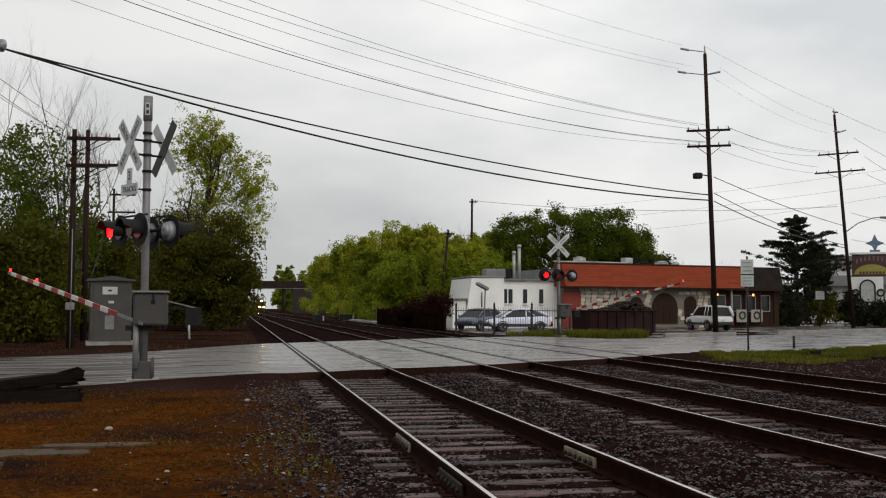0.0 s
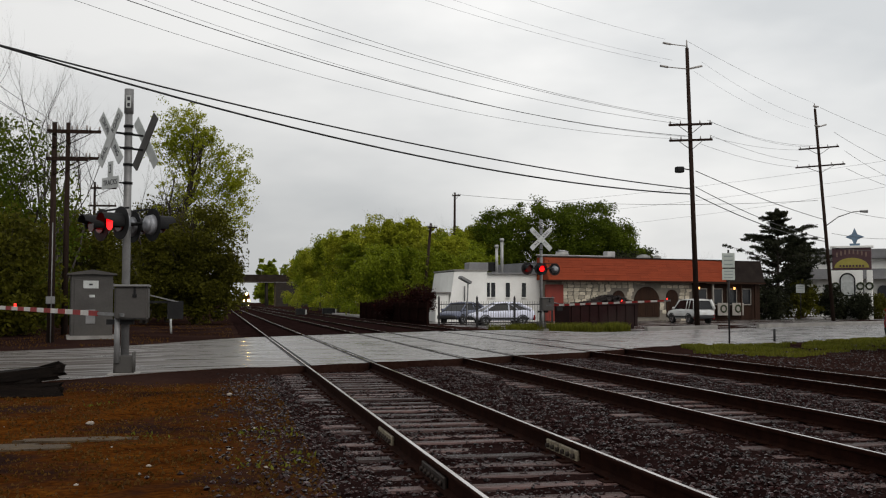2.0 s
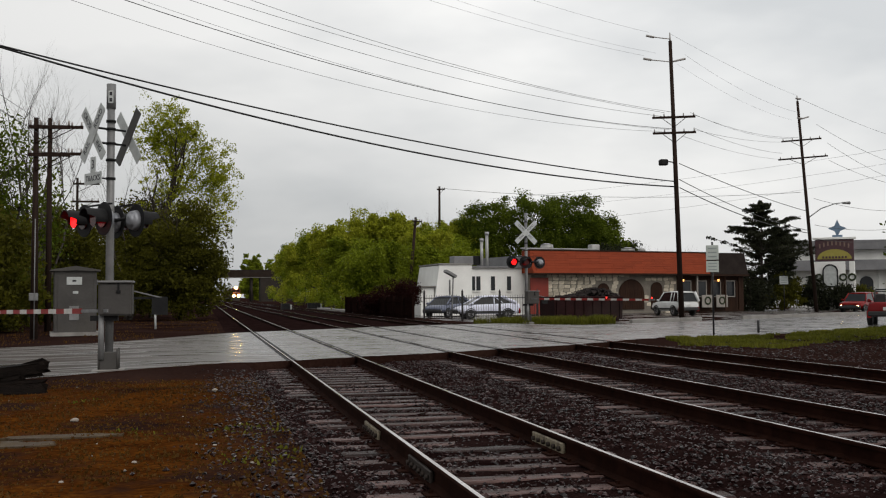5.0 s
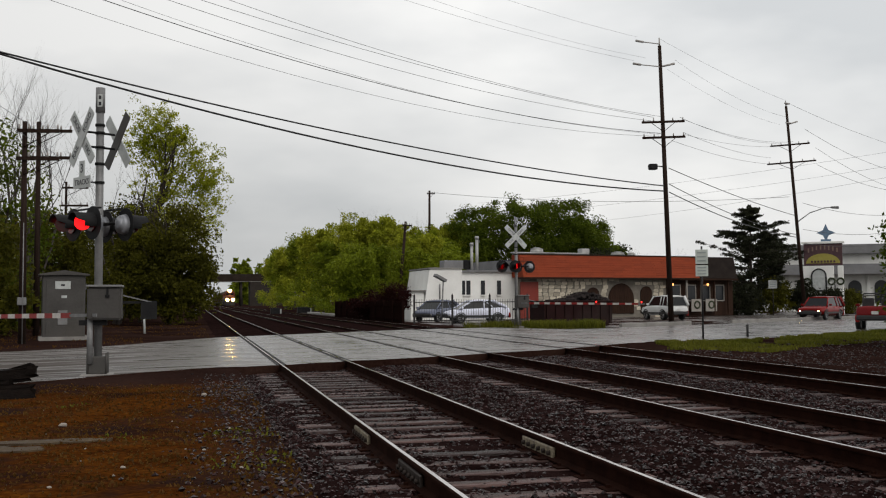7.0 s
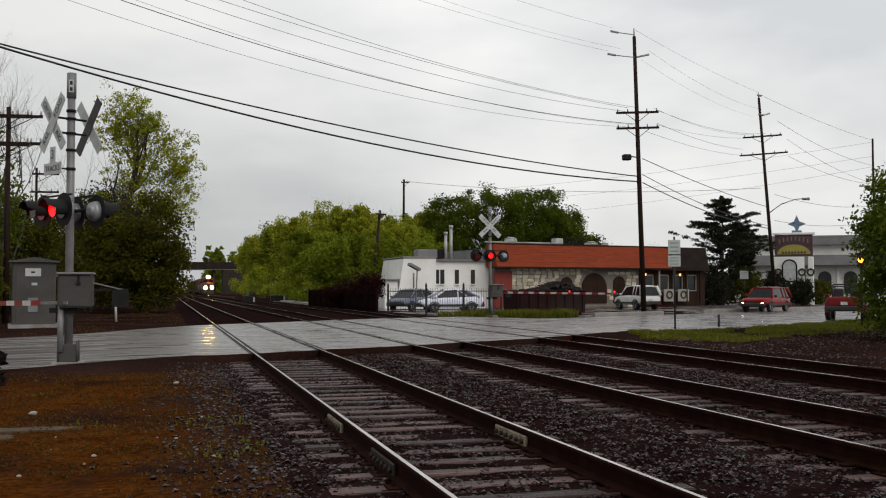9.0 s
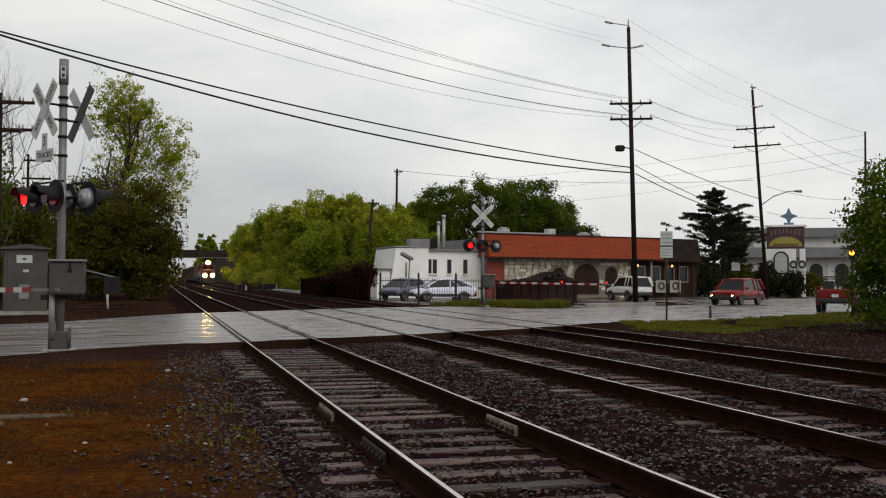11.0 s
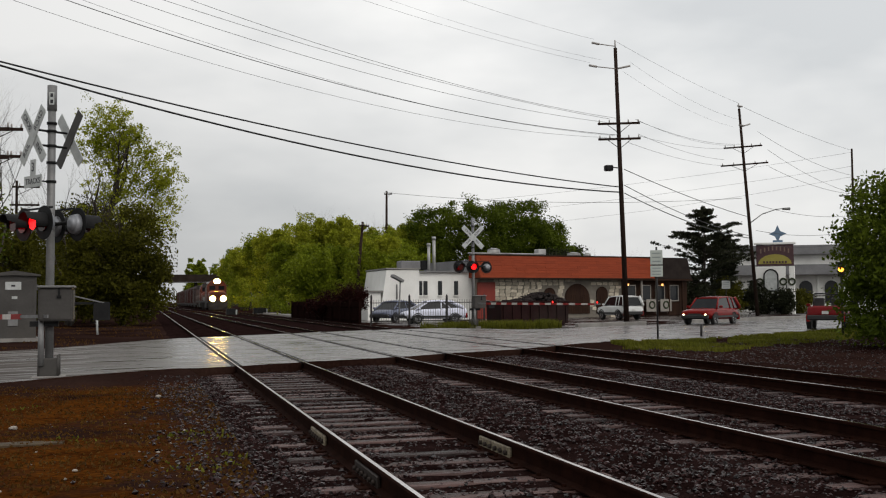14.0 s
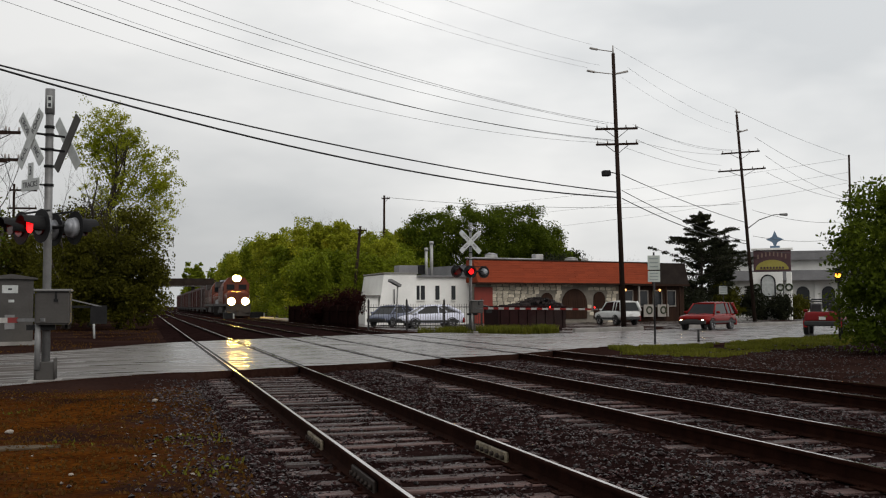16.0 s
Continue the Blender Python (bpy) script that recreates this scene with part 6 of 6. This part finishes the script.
def branch(bm, rnd, p, d, length, r, depth, tips, up=0.25, curl=0.35, n=5):
    q = p
    steps = 3
    for i in range(steps):
        d = (d + Vector((rnd.uniform(-curl, curl), rnd.uniform(-curl, curl), rnd.uniform(-curl * .5, curl) + up * 0.3)) * 0.5).normalized()
        e = q + d * length / steps
        r2 = r * 0.82
        tube(bm, q, e, r, r2, n, caps=False)
        q, r = e, r2
        if depth > 0 and (i > 0 or depth < 3):
            for _ in range(1 if i < steps - 1 else 2):
                side = (d + Vector((rnd.uniform(-1, 1), rnd.uniform(-1, 1), rnd.uniform(-.2, .8))) * 0.85).normalized()
                branch(bm, rnd, q, side, length * rnd.uniform(0.5, 0.72), r * 0.6, depth - 1, tips, up, curl, 5 if depth > 1 else 4)
    tips.append(tuple(q))


def tree(x, y, h, crown, leaf, label, seed, per=55, size=0.16, clump=0.8, nclump=90, trunk_r=0.22, lean=(0, 0), z=-0.25, fork=0.35, tips_too=False, category="tree", group=""):
    """crown: ellipsoids (dx, dy, z, rx, ry, rz), whose shells and insides carry the clumps."""
    rnd = random.Random(seed)
    t = thing("tree", pose(x, y, z), label, category, group)
    bm = bmesh.new()
    tips = []
    p, r = Vector((0, 0, -0.3)), trunk_r
    d = Vector((lean[0], lean[1], 1)).normalized()
    for i in range(4):
        e = p + d * h * fork / 4 + Vector((rnd.uniform(-.1, .1), rnd.uniform(-.1, .1), 0))
        tube(bm, p, e, r, r * 0.9, 9, caps=False)
        p, r = e, r * 0.9
        if i >= 1:
            branch(bm, rnd, p, Vector((rnd.uniform(-1, 1), rnd.uniform(-1, 1), 0.9)).normalized(), h * 0.2, r * 0.5, 2, tips)
    for _ in range(3):
        branch(bm, rnd, p, Vector((lean[0] + rnd.uniform(-.4, .4), rnd.uniform(-.4, .4), 1)).normalized(), h * (1 - fork) * 0.42, r * 0.95, 3, tips)
    part("trunk", bm, M_BARK, t)
    clumps = []
    for k in range(nclump):
        cx, cy, cz, rx, ry, rz = crown[k % len(crown)]
        v = Vector((rnd.gauss(0, 1), rnd.gauss(0, 1), rnd.gauss(0, 1))).normalized() * (rnd.random() ** 0.42)
        clumps.append((cx + v.x * rx, cy + v.y * ry, cz + v.z * rz, clump * rnd.uniform(0.55, 1.3)))
    if tips_too:
        clumps += [(*q, clump * 0.5) for q in tips[::2]]
    ob = new("crown", leaf_mesh("crown", clumps, per, 1.0, size, leaf, seed))
    ob.parent = t
    return t


def bare_tree(x, y, h, seed, lean=0.0):
    rnd = random.Random(seed)
    t = thing("bare_tree", pose(x, y, -0.25), "leafless grey tree with fine twigs", "tree", "bare trees")
    bm = bmesh.new()
    tips = []
    tube(bm, (0, 0, -0.3), (lean * h * .3, 0, h * 0.35), h * 0.016, h * 0.012, 8, caps=False)
    for k in range(4):
        branch(bm, rnd, Vector((lean * h * .3 * (0.6 + .1 * k), 0, h * (0.2 + 0.05 * k))), Vector((rnd.uniform(-.5, .5), rnd.uniform(-.5, .5), 1)).normalized(), h * 0.42, h * 0.0075, 4, tips, up=0.5, n=5)
    part("trunk", bm, M_TWIG, t)
    return t


# the tall spring tree and undergrowth left of the line
tree(-5.3, 72.96, 16.0, [(2.4, 0, 14.0, 2.0, 1.8, 2.2), (1.7, 0, 12.3, 1.5, 1.5, 1.6), (3.9, 0, 12.4, 1.4, 1.4, 1.5), (5.9, 0, 11.0, 1.7, 1.6, 2.0), (6.5, 0, 9.2, 1.5, 1.4, 1.9), (4.6, 0, 10.0, 1.9, 1.7, 2.0), (2.9, 0, 10.3, 1.8, 1.8, 1.9), (3.6, 0, 7.6, 2.9, 2.0, 1.9), (5.4, 0, 6.9, 1.9, 1.8, 1.7)], M_LEAF_YEL,
     "tall sparse spring tree with yellow-green leaves by the line", 1, per=36, size=0.085, clump=0.36, nclump=640, trunk_r=0.3, lean=(0.33, 0), fork=0.55, tips_too=True)
tree(-1.62, 67.33, 9.0, [(0, 0, 5.2, 2.9, 2.2, 2.6), (0.5, 0, 2.4, 2.7, 2.2, 2.2), (-1.6, 0, 3.5, 2.0, 2, 3.0)], M_LEAF_SHADE, "dense leafy shrub tree at the trackside", 2, per=230, size=0.11, clump=0.7, nclump=230, trunk_r=0.16)
tree(-3.85, 77.76, 10.0, [(0, 0, 6.2, 2.8, 2, 3.0), (0, 0, 3.0, 3.0, 2, 2.6)], M_LEAF_SHADE, "dense leafy shrub tree at the trackside", 3, per=220, size=0.115, clump=0.8, nclump=170, trunk_r=0.18)
for i, (x, y, h, w, lf) in enumerate(((-9.73, 53.47, 10.4, 2.9, M_LEAF_DARK), (-12.57, 60.28, 12.0, 3.4, M_LEAF_DARK), (-8.72, 67.79, 7.2, 2.8, M_LEAF_SHADE), (-12.16, 74.54, 8.0, 3.6, M_LEAF_SHADE), (-7.5, 86.86, 8.0, 3.4, M_LEAF_SHADE),
                                      (-10.64, 99.56, 8.6, 4.2, M_LEAF_DARK), (-16.22, 55.17, 13, 4.2, M_LEAF_DARK), (-9.43, 46.99, 5.4, 2.4, M_LEAF_SHADE), (-13.18, 48.38, 6.5, 3, M_LEAF_SHADE), (-6.08, 108.32, 9, 4, M_LEAF_DARK), (-9.12, 131.69, 10, 5, M_LEAF_SHADE))):
    tree(x, y, h, [(0, 0, h * 0.72, w * 0.85, w * 0.8, h * 0.28), (0.3, 0, h * 0.38, w, w * 0.9, h * 0.34), (-0.6, 0, h * 0.2, w * 1.05, w * 0.9, h * 0.2)], lf,
         "leafy tree in the dark wood beside the line", 20 + i, per=75 if lf is M_LEAF_DARK else 150, size=0.115, clump=0.7, nclump=150, trunk_r=0.17, group="trees of the dark wood")
bare_tree(-9.12, 58.27, 12.6, 5, 0.02)
bare_tree(-7.7, 54.86, 9.6, 6, -0.1)
bare_tree(-12.67, 56.72, 11.8, 7, 0.0)
bare_tree(-4.97, 70.54, 9.5, 8, 0.05)

# woods right of the line, receding towards the bridge
WOOD = ((15.81, 256.23, 12.5, 6, M_LEAF_MID), (17.74, 226.82, 12.0, 5.5, M_LEAF_YEL), (16.72, 197.12, 11.6, 5, M_LEAF_MID), (18.85, 179.57, 12.0, 5, M_LEAF_YEL), (17.23, 159.27, 10.9, 4.4, M_LEAF_MID), (19.26, 144.09, 11.2, 4.2, M_LEAF_YEL),
        (17.63, 129.71, 9.4, 3.8, M_LEAF_MID), (20.88, 125.31, 11.9, 4.0, M_LEAF_YEL), (23.82, 122.06, 11.2, 3.8, M_LEAF_YEL), (19.86, 113.36, 7.4, 3.6, M_LEAF_MID), (23.72, 111.39, 8.8, 3.6, M_LEAF_YEL), (27.36, 116.5, 9.4, 3.8, M_LEAF_MID),
        (16.62, 108.29, 6.6, 2.9, M_LEAF_MID), (30.91, 121.6, 11.4, 4.2, M_LEAF_YEL), (22.09, 101.75, 6.4, 3.2, M_LEAF_MID), (26.86, 104.61, 6.6, 3.2, M_LEAF_MID))
for i, (x, y, h, w, lf) in enumerate(WOOD):
    x = max(0.062 * y + w, 13.6 + w) if y > 118 and x < 20 else x
    g = random.Random(300 + i)
    tops = [(g.uniform(-.75, .75) * w, g.uniform(-.4, .4) * w, h * g.uniform(0.62, 0.92), w * g.uniform(0.22, 0.4), w * 0.35, h * g.uniform(0.14, 0.22)) for _ in range(5)]
    tree(x, y, h * 1.08, tops + [(0.4, 0, h * 0.45, w, w * 0.9, h * 0.30), (-0.5, 0, h * 0.2, w * 1.05, w, h * 0.2), (0, 0, h * 0.62, w * 0.8, w * 0.7, h * 0.25)], lf,
         "spring-green tree in the wood beside the line", 50 + i, per=115, size=0.11 + 0.0004 * y, clump=0.8, nclump=170, trunk_r=0.18, group="trees of the spring wood", tips_too=True)
tree(39.12, 120.08, 13.0, [(0.5, 0, 9.7, 6.6, 5.0, 4.7), (-5.2, 0, 8.6, 4.6, 4, 4.3), (6.0, 0, 10.0, 4.8, 4, 4.4), (9.2, 0, 8.0, 2.8, 3, 3.8), (1.5, 0, 5.6, 9.0, 5, 3.2)], M_LEAF_DARK,
     "large dense round-crowned tree behind the restaurant", 90, per=170, size=0.15, clump=0.9, nclump=640, trunk_r=0.5)
tree(33.95, 126.65, 12.0, [(0, 0, 8.4, 3.6, 3, 3.4), (0, 0, 5.0, 4.4, 3, 3.0)], M_LEAF_YEL, "spring-green tree in the wood beside the line", 91, per=130, size=0.15, clump=0.9, nclump=160, group="trees of the spring wood")
for i, (x, y, h) in enumerate(((21.28, 134.82, 11.4), (22.91, 137.36, 10.6), (34.46, 136.18, 11.6), (54.73, 135.9, 8.2), (60.81, 138.89, 7.8), (66.89, 148.99, 8.0), (72.97, 147.25, 7.6))):
    bare_tree(x, y, h, 120 + i)
# Those at y 590 to 680 are added to stand for haze under the bridge.
for i, (x, y, h, w) in enumerate(((54.22, 128.74, 9.0, 4.0), (22.5, 500, 24, 6.5), (-6, 590, 13, 8), (26, 600, 15, 8), (-3, 680, 14, 9), (-30.41, 506.07, 20, 12), (34.46, 477.23, 20, 10), (50.68, 455.22, 22, 14), (-44.59, 445.4, 24, 14), (58.78, 313.95, 16, 12), (44.59, 241.43, 13, 10))):
    tree(x, y, h, [(0, 0, h * 0.7, w * 0.8, w * 0.6, h * 0.28), (0, 0, h * 0.35, w, w * 0.7, h * 0.32)], M_LEAF_MID if i else M_LEAF_DARK, "distant tree on the skyline", 140 + i, per=50, size=0.24 + 0.0012 * y, clump=0.1 * w + .4, nclump=110, group="distant trees")


for i, (x, y, h, w) in enumerate(((49.26, 114.02, 8.8, 2.4), (51.69, 116.64, 7.4, 1.8), (45.81, 112.48, 8.0, 1.6))):
    tree(x, y, h, [(0, 0, h * 0.75, w * 0.8, w * 0.7, h * 0.22), (0, 0, h * 0.5, w, w * 0.8, h * 0.22)], M_CONIFER, "small dark tree behind the restaurant", 210 + i, per=50, size=0.15, clump=0.6, nclump=60, trunk_r=0.12, group="small dark trees")


def conifer(x, y, h, seed, w):
    rnd = random.Random(seed)
    t = thing("conifer", pose(x, y, -0.3), "dark layered conifer beside the restaurant", "tree")
    bm = bmesh.new()
    tube(bm, (0, 0, -0.3), (0.1, 0, h), 0.2, 0.03, 8)
    clumps = []
    k = 0
    z = 1.2
    while z < h - 0.3:
        reach = min(w, 12.0 * (1 - z / h)) * rnd.uniform(0.35, 1.15) + 0.2
        for j in range(rnd.randint(3, 6)):
            a = rnd.uniform(0, 6.28)
            tilt = rnd.uniform(-0.05, 0.38)
            rr = reach * rnd.uniform(0.4, 1.2)
            end = Vector((math.cos(a) * rr, math.sin(a) * rr, z + rr * tilt))
            tube(bm, (0, 0, z), end, 0.05, 0.015, 5, caps=False)
            for s in (0.35, 0.55, 0.75, 0.95, 1.05):
                clumps.append((end.x * s, end.y * s, z + rr * tilt * s - 0.03 * s, 0.26 + 0.24 * (1 - s) * reach / w))
        z += rnd.uniform(0.12, 0.5)
    for s in range(6):
        clumps.append((0, 0, h - 0.15 * s, 0.12 + 0.04 * s))
    part("trunk", bm, M_BARK, t)
    ob = new("crown", leaf_mesh("crown", clumps, 52, 1.15, 0.12, M_CONIFER, seed, 0.42))
    ob.parent = t


conifer(52.2, 88.51, 10.6, 7, 5.2)
conifer(56.05, 91.27, 8.0, 9, 1.9)
for i, (x, y, h, w) in enumerate(((53.11, 92.51, 5.6, 3.6), (50.27, 91.62, 5.0, 2.8), (49.66, 86.23, 3.2, 2.4), (53.92, 87.86, 3.4, 2.4), (57.06, 87, 3.0, 1.6), (47.63, 88.39, 3.0, 2.0), (58.68, 84.91, 2.6, 1.0), (63.34, 89.42, 2.4, 1.6))):
    tree(x, y, h, [(0, 0, h * 0.5, w, w * 0.8, h * 0.5)], M_CONIFER if i % 2 == 0 else M_LEAF_SHADE, "dark evergreen bush in front of the entrance", 170 + i, per=60, size=0.14, clump=0.5, nclump=70, trunk_r=0.06, z=-0.3, category="bush", group="evergreen bushes")
# copper-leaved shrub above the screen fence
tree(14.6, 76.0, 3.6, [(0, 0, 1.7, 1.5, 1.3, 0.9), (-1.6, 0.6, 1.3, 1.6, 1.2, 0.8)], M_COPPER, "dark copper-leaved shrub behind the screen fence", 230, per=170, size=0.08, clump=0.5, nclump=80, trunk_r=0.06, category="bush")
# big bush near the tracks
tree(22.75, 25.91, 5.4, [(0, 0, 3.2, 2.6, 2.4, 2.3), (0.4, 0, 1.4, 3.0, 2.6, 1.5), (0.8, 0, 4.4, 1.6, 1.5, 1.3)], M_LEAF_DARK, "large green leafy bush close to the tracks", 190, per=170, size=0.08, clump=0.45, nclump=520, trunk_r=0.1, z=-0.25, category="bush")
tree(25.95, 28.49, 5.8, [(0, 0, 3.2, 2.4, 2.4, 2.6)], M_LEAF_SHADE, "large green leafy bush close to the tracks", 191, per=90, size=0.09, clump=0.6, nclump=150, trunk_r=0.1, z=-0.25, category="bush")


def grass(name, area, count, hgt, material, label, seed, zf):
    g = random.Random(seed)
    verts, faces = [], []
    done = 0
    while done < count:
        p = area(g)
        if p is None:
            continue
        x, y = p
        z = zf(x, y) - 0.01
        a = g.uniform(0, 6.28)
        h = hgt * g.uniform(0.4, 1.2)
        w = 0.012 + 0.012 * g.random()
        dx, dy = math.cos(a) * w, math.sin(a) * w
        lx, ly = g.uniform(-.5, .5) * h, g.uniform(-.5, .5) * h
        k = len(verts)
        verts += [(x - dx, y - dy, z), (x + dx, y + dy, z), (x + lx * .4 + dx * .7, y + ly * .4 + dy * .7, z + h * .6), (x + lx * .4 - dx * .7, y + ly * .4 - dy * .7, z + h * .6), (x + lx, y + ly, z + h)]
        faces += [(k, k + 1, k + 2, k + 3), (k + 3, k + 2, k + 4)]
        done += 1
    me = bpy.data.meshes.new(name)
    me.from_pydata(verts, [], faces)
    me.materials.append(material)
    return tagged(new(name, me), label, "grass", kind="stuff")


def verge(g):
    x = g.uniform(12.8, 36)
    e = along(NEAR_EDGE, x) - 0.3
    y = e - 5.2 * g.random() ** 1.7 * smooth(12.5, 16, x)
    return (x, y) if noise.noise((x * 0.7, y * 0.9, 4)) + 0.25 * noise.noise((x * 3, y * 3, 1)) > -0.02 else None


def far_verge(g):
    x = g.uniform(13.3, 22.0)
    y = along(FAR_EDGE, x) + 0.6 + 2.6 * g.random()
    return (x, y) if noise.noise((x * 0.9, y * 0.9, 6)) > -0.1 else None


def left_verge(g):
    x, y = g.uniform(-10, 0.6), g.uniform(34, 72)
    return (x, y) if y > along(FAR_EDGE, x) + 1.5 and noise.noise((x * 0.5, y * 0.3, 9)) > 0.05 else None


def litter_area(g):
    y = 4.5 + 14.5 * g.random() ** 1.4
    x = g.uniform(-6, 1.0)
    return (x, y) if y < along(NEAR_EDGE, x) - 0.5 and noise.noise((x * 0.5, y * 0.4, 7)) < 0.3 else None


def tuft_area(g):
    y = 4.5 + 13 * g.random()
    x = g.uniform(-5, 1.4)
    return (x, y) if noise.noise((x * 0.9, y * 0.9, 12)) > 0.38 and y < along(NEAR_EDGE, x) - 0.5 else None


grass("verge_grass", verge, 30000, 0.12, M_GRASS, "wet green grass on the verge by the road", 1, ground_z)
grass("far_verge_grass", far_verge, 9000, 0.46, M_GRASS, "wet green grass round the far signal mast", 2, lambda x, y: -0.24)
grass("left_verge_grass", left_verge, 3000, 0.07, M_STRAW, "thin dead grass beside the line", 3, ground_z)
grass("dead_straw", litter_area, 22000, 0.035, M_STRAW, "flattened brown straw and leaf litter", 4, ground_z)
grass("grass_tufts", tuft_area, 420, 0.045, M_GRASS, "small green tufts in the leaf litter", 5, ground_z)
M_PALESTONE = mat("pale_pebbles", (0.24, 0.21, 0.18), (0.16, 0.14, 0.12), 0.6, scale=8, per_island=0.4)
scatter_stones("pale_pebbles", 90, lambda g: (g.uniform(-5, 1.6), g.uniform(5, 18)), ground_z, (0.008, 0.026), M_PALESTONE, "scattered pale pebbles and chips on the mud", 14)
scatter_stones("verge_stones", 9000, lambda g: (lambda x, y: (x, y) if y < along(NEAR_EDGE, x) - 1.5 else None)(g.uniform(12.6, 30), g.uniform(9, 37)), ground_z, (0.015, 0.05), M_STONE, "dark gravel on the verge beside the tracks", 16)
scatter_stones("edge_stones", 2800, lambda g: (g.gauss(0.75, 0.42), g.uniform(4.5, 20.4)), lambda x, y: max(ground_z(x, y), -0.3) if x < 0.9 else -0.2, (0.015, 0.04), M_STONE, "dark stones spilt from the track bed", 15)
for x, y, s in ((-1.52, 12.99, 0.05), (0.15, 16.12, 0.045), (-0.61, 9.53, 0.025), (0.1, 10.43, 0.022), (-1.11, 8.65, 0.02), (0.41, 12.12, 0.025)):
    bm = bmesh.new()
    bmesh.ops.create_icosphere(bm, subdivisions=2, radius=s)
    for v in bm.verts:
        v.co *= 1 + 0.25 * noise.noise(v.co * 20 + Vector((x, y, 0)))
        v.co.z *= 0.6
    solo("pale_stone", bm, M_PALESTONE, "pale rounded stone lying on the mud", "stone", "loose stones", m=pose(x, y, ground_z(x, y) + s * 0.35))
# puddles and the discarded timber heap
M_WATER = mat("muddy_puddle_water", (0.035, 0.022, 0.012), (0.095, 0.070, 0.045), 0.55, spec=0.04, scale=3.5, fine=20, bump=0.2, rvar=0.15)
for x, y, a, b in ((-2.33, 10.83, 0.85, 0.26), (-2.64, 8.49, 0.6, 0.22), (-1.47, 11.28, 0.6, 0.14), (-2.64, 10.09, 0.5, 0.12)):
    bm = bmesh.new()
    n = 40
    prism(bm, [(a * math.cos(6.283 * i / n) * (1 + 0.5 * noise.noise((math.cos(6.283 * i / n) * 3, math.sin(6.283 * i / n) * 3, x))), b * math.sin(6.283 * i / n) * (1 + 0.5 * noise.noise((math.cos(6.283 * i / n) * 3, math.sin(6.283 * i / n) * 3, x)))) for i in range(n)], -0.05, 0.0)
    tagged(new("puddle_1", to_mesh("puddle", bm, M_WATER)), "shallow muddy puddle on the bare ground", "puddle", kind="structure").matrix_basis = pose(x, y, ground_z(x, y) + 0.02)
M_ROT = mat("wet_rotten_timber", (0.004, 0.0028, 0.0024), (0.013, 0.009, 0.007), 0.7, spec=0.08, scale=3, fine=18, bump=1.0, bump_dist=0.03, stretch=(1, 6, 6))
heap = thing("timber_heap", pose(-3.34, 16.71, -0.15, 0, 0, 12), "heap of wet black rotten timbers on the grass", "timber heap")
rnd = random.Random(31)
for i, (x, y, z, L_, rz, ry) in enumerate(((0, 0, 0.12, 1.9, 4, 2), (-0.2, 0.3, 0.14, 1.7, -8, -4), (0.1, 0.15, 0.3, 1.6, 10, -5), (-0.9, 0.1, 0.24, 1.2, 20, 3), (0.5, 0.35, 0.3, 1.0, -12, -14))):
    bm = bmesh.new()
    quad_box(bm, (0, 0, 0), (L_, 0.22, 0.17))
    soften(bm, 0.03, 2)
    for v in bm.verts:
        v.co += Vector((rnd.uniform(-.07, .07), rnd.uniform(-.04, .04), rnd.uniform(-.045, .045)))
    part("timber", bm, M_ROT, heap, "", pose(x, y, z, 0, ry, rz))


# ---- what moves ----
def arm_pose(root, yaw, up):
    return Matrix.Translation(root) @ Matrix.Rotation(radians(yaw), 4, "Z") @ Matrix.Rotation(radians(up), 4, "Y")


def motions():
    # the train runs towards the crossing on the third track
    for ob, back in TRAIN:
        rows = []
        for i in range(17):
            t = float(i)
            y = 485.6 - 24.25 * t + 0.1016 * t * t
            rows.append((t, pose(TRACKS[2], y + back, 0.0, 0, 0, -90)))
        walk(ob, rows)
    # both gate arms come down
    walk(near_arm, [(t, arm_pose((-0.15, -0.05, 1.22), -61, a)) for t, a in ((0.0, 8.4), (0.5, 6.3), (1.0, 4.5), (1.5, 2.7), (2.0, 0.9), (2.5, -0.2), (3.0, -0.7), (16.0, -0.7))])
    walk(far_arm, [(t, arm_pose((0.0, -0.1, 1.38), 108.8, a)) for t, a in ((0.0, 8.5), (0.75, 6.0), (1.5, 3.5), (2.2, 0.8), (2.6, -0.3), (16.0, -0.3))])
    # the red SUV rolls up to the crossing and stops
    path = ((0.0, 45.81), (2.5, 33.59), (5.0, 21.4), (7.0, 13.0), (7.5, 11.15), (8.0, 9.25), (8.5, 7.75), (9.0, 6.4), (10.2, 3.4), (11.5, 0.95), (12.0, 0.1), (12.5, -0.6), (13.0, -1.1), (13.5, -1.46), (14.0, -1.46), (14.5, -1.46), (15.0, -1.46), (15.5, -1.46), (16.0, -1.46))
    walk(red_suv, [(t, pose(33.24 + 0.821 * s, 54.82 + 0.781 * s, -0.22, 0, 0, 216)) for t, s in path])
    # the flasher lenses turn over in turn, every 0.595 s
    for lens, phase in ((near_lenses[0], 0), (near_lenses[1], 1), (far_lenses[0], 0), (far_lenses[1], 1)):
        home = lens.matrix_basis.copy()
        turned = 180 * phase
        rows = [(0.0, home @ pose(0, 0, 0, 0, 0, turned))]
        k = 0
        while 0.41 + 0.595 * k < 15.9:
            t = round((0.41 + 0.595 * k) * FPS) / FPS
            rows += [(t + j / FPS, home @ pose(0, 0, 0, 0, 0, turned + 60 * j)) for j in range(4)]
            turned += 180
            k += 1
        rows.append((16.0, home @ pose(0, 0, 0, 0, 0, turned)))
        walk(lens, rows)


motions()
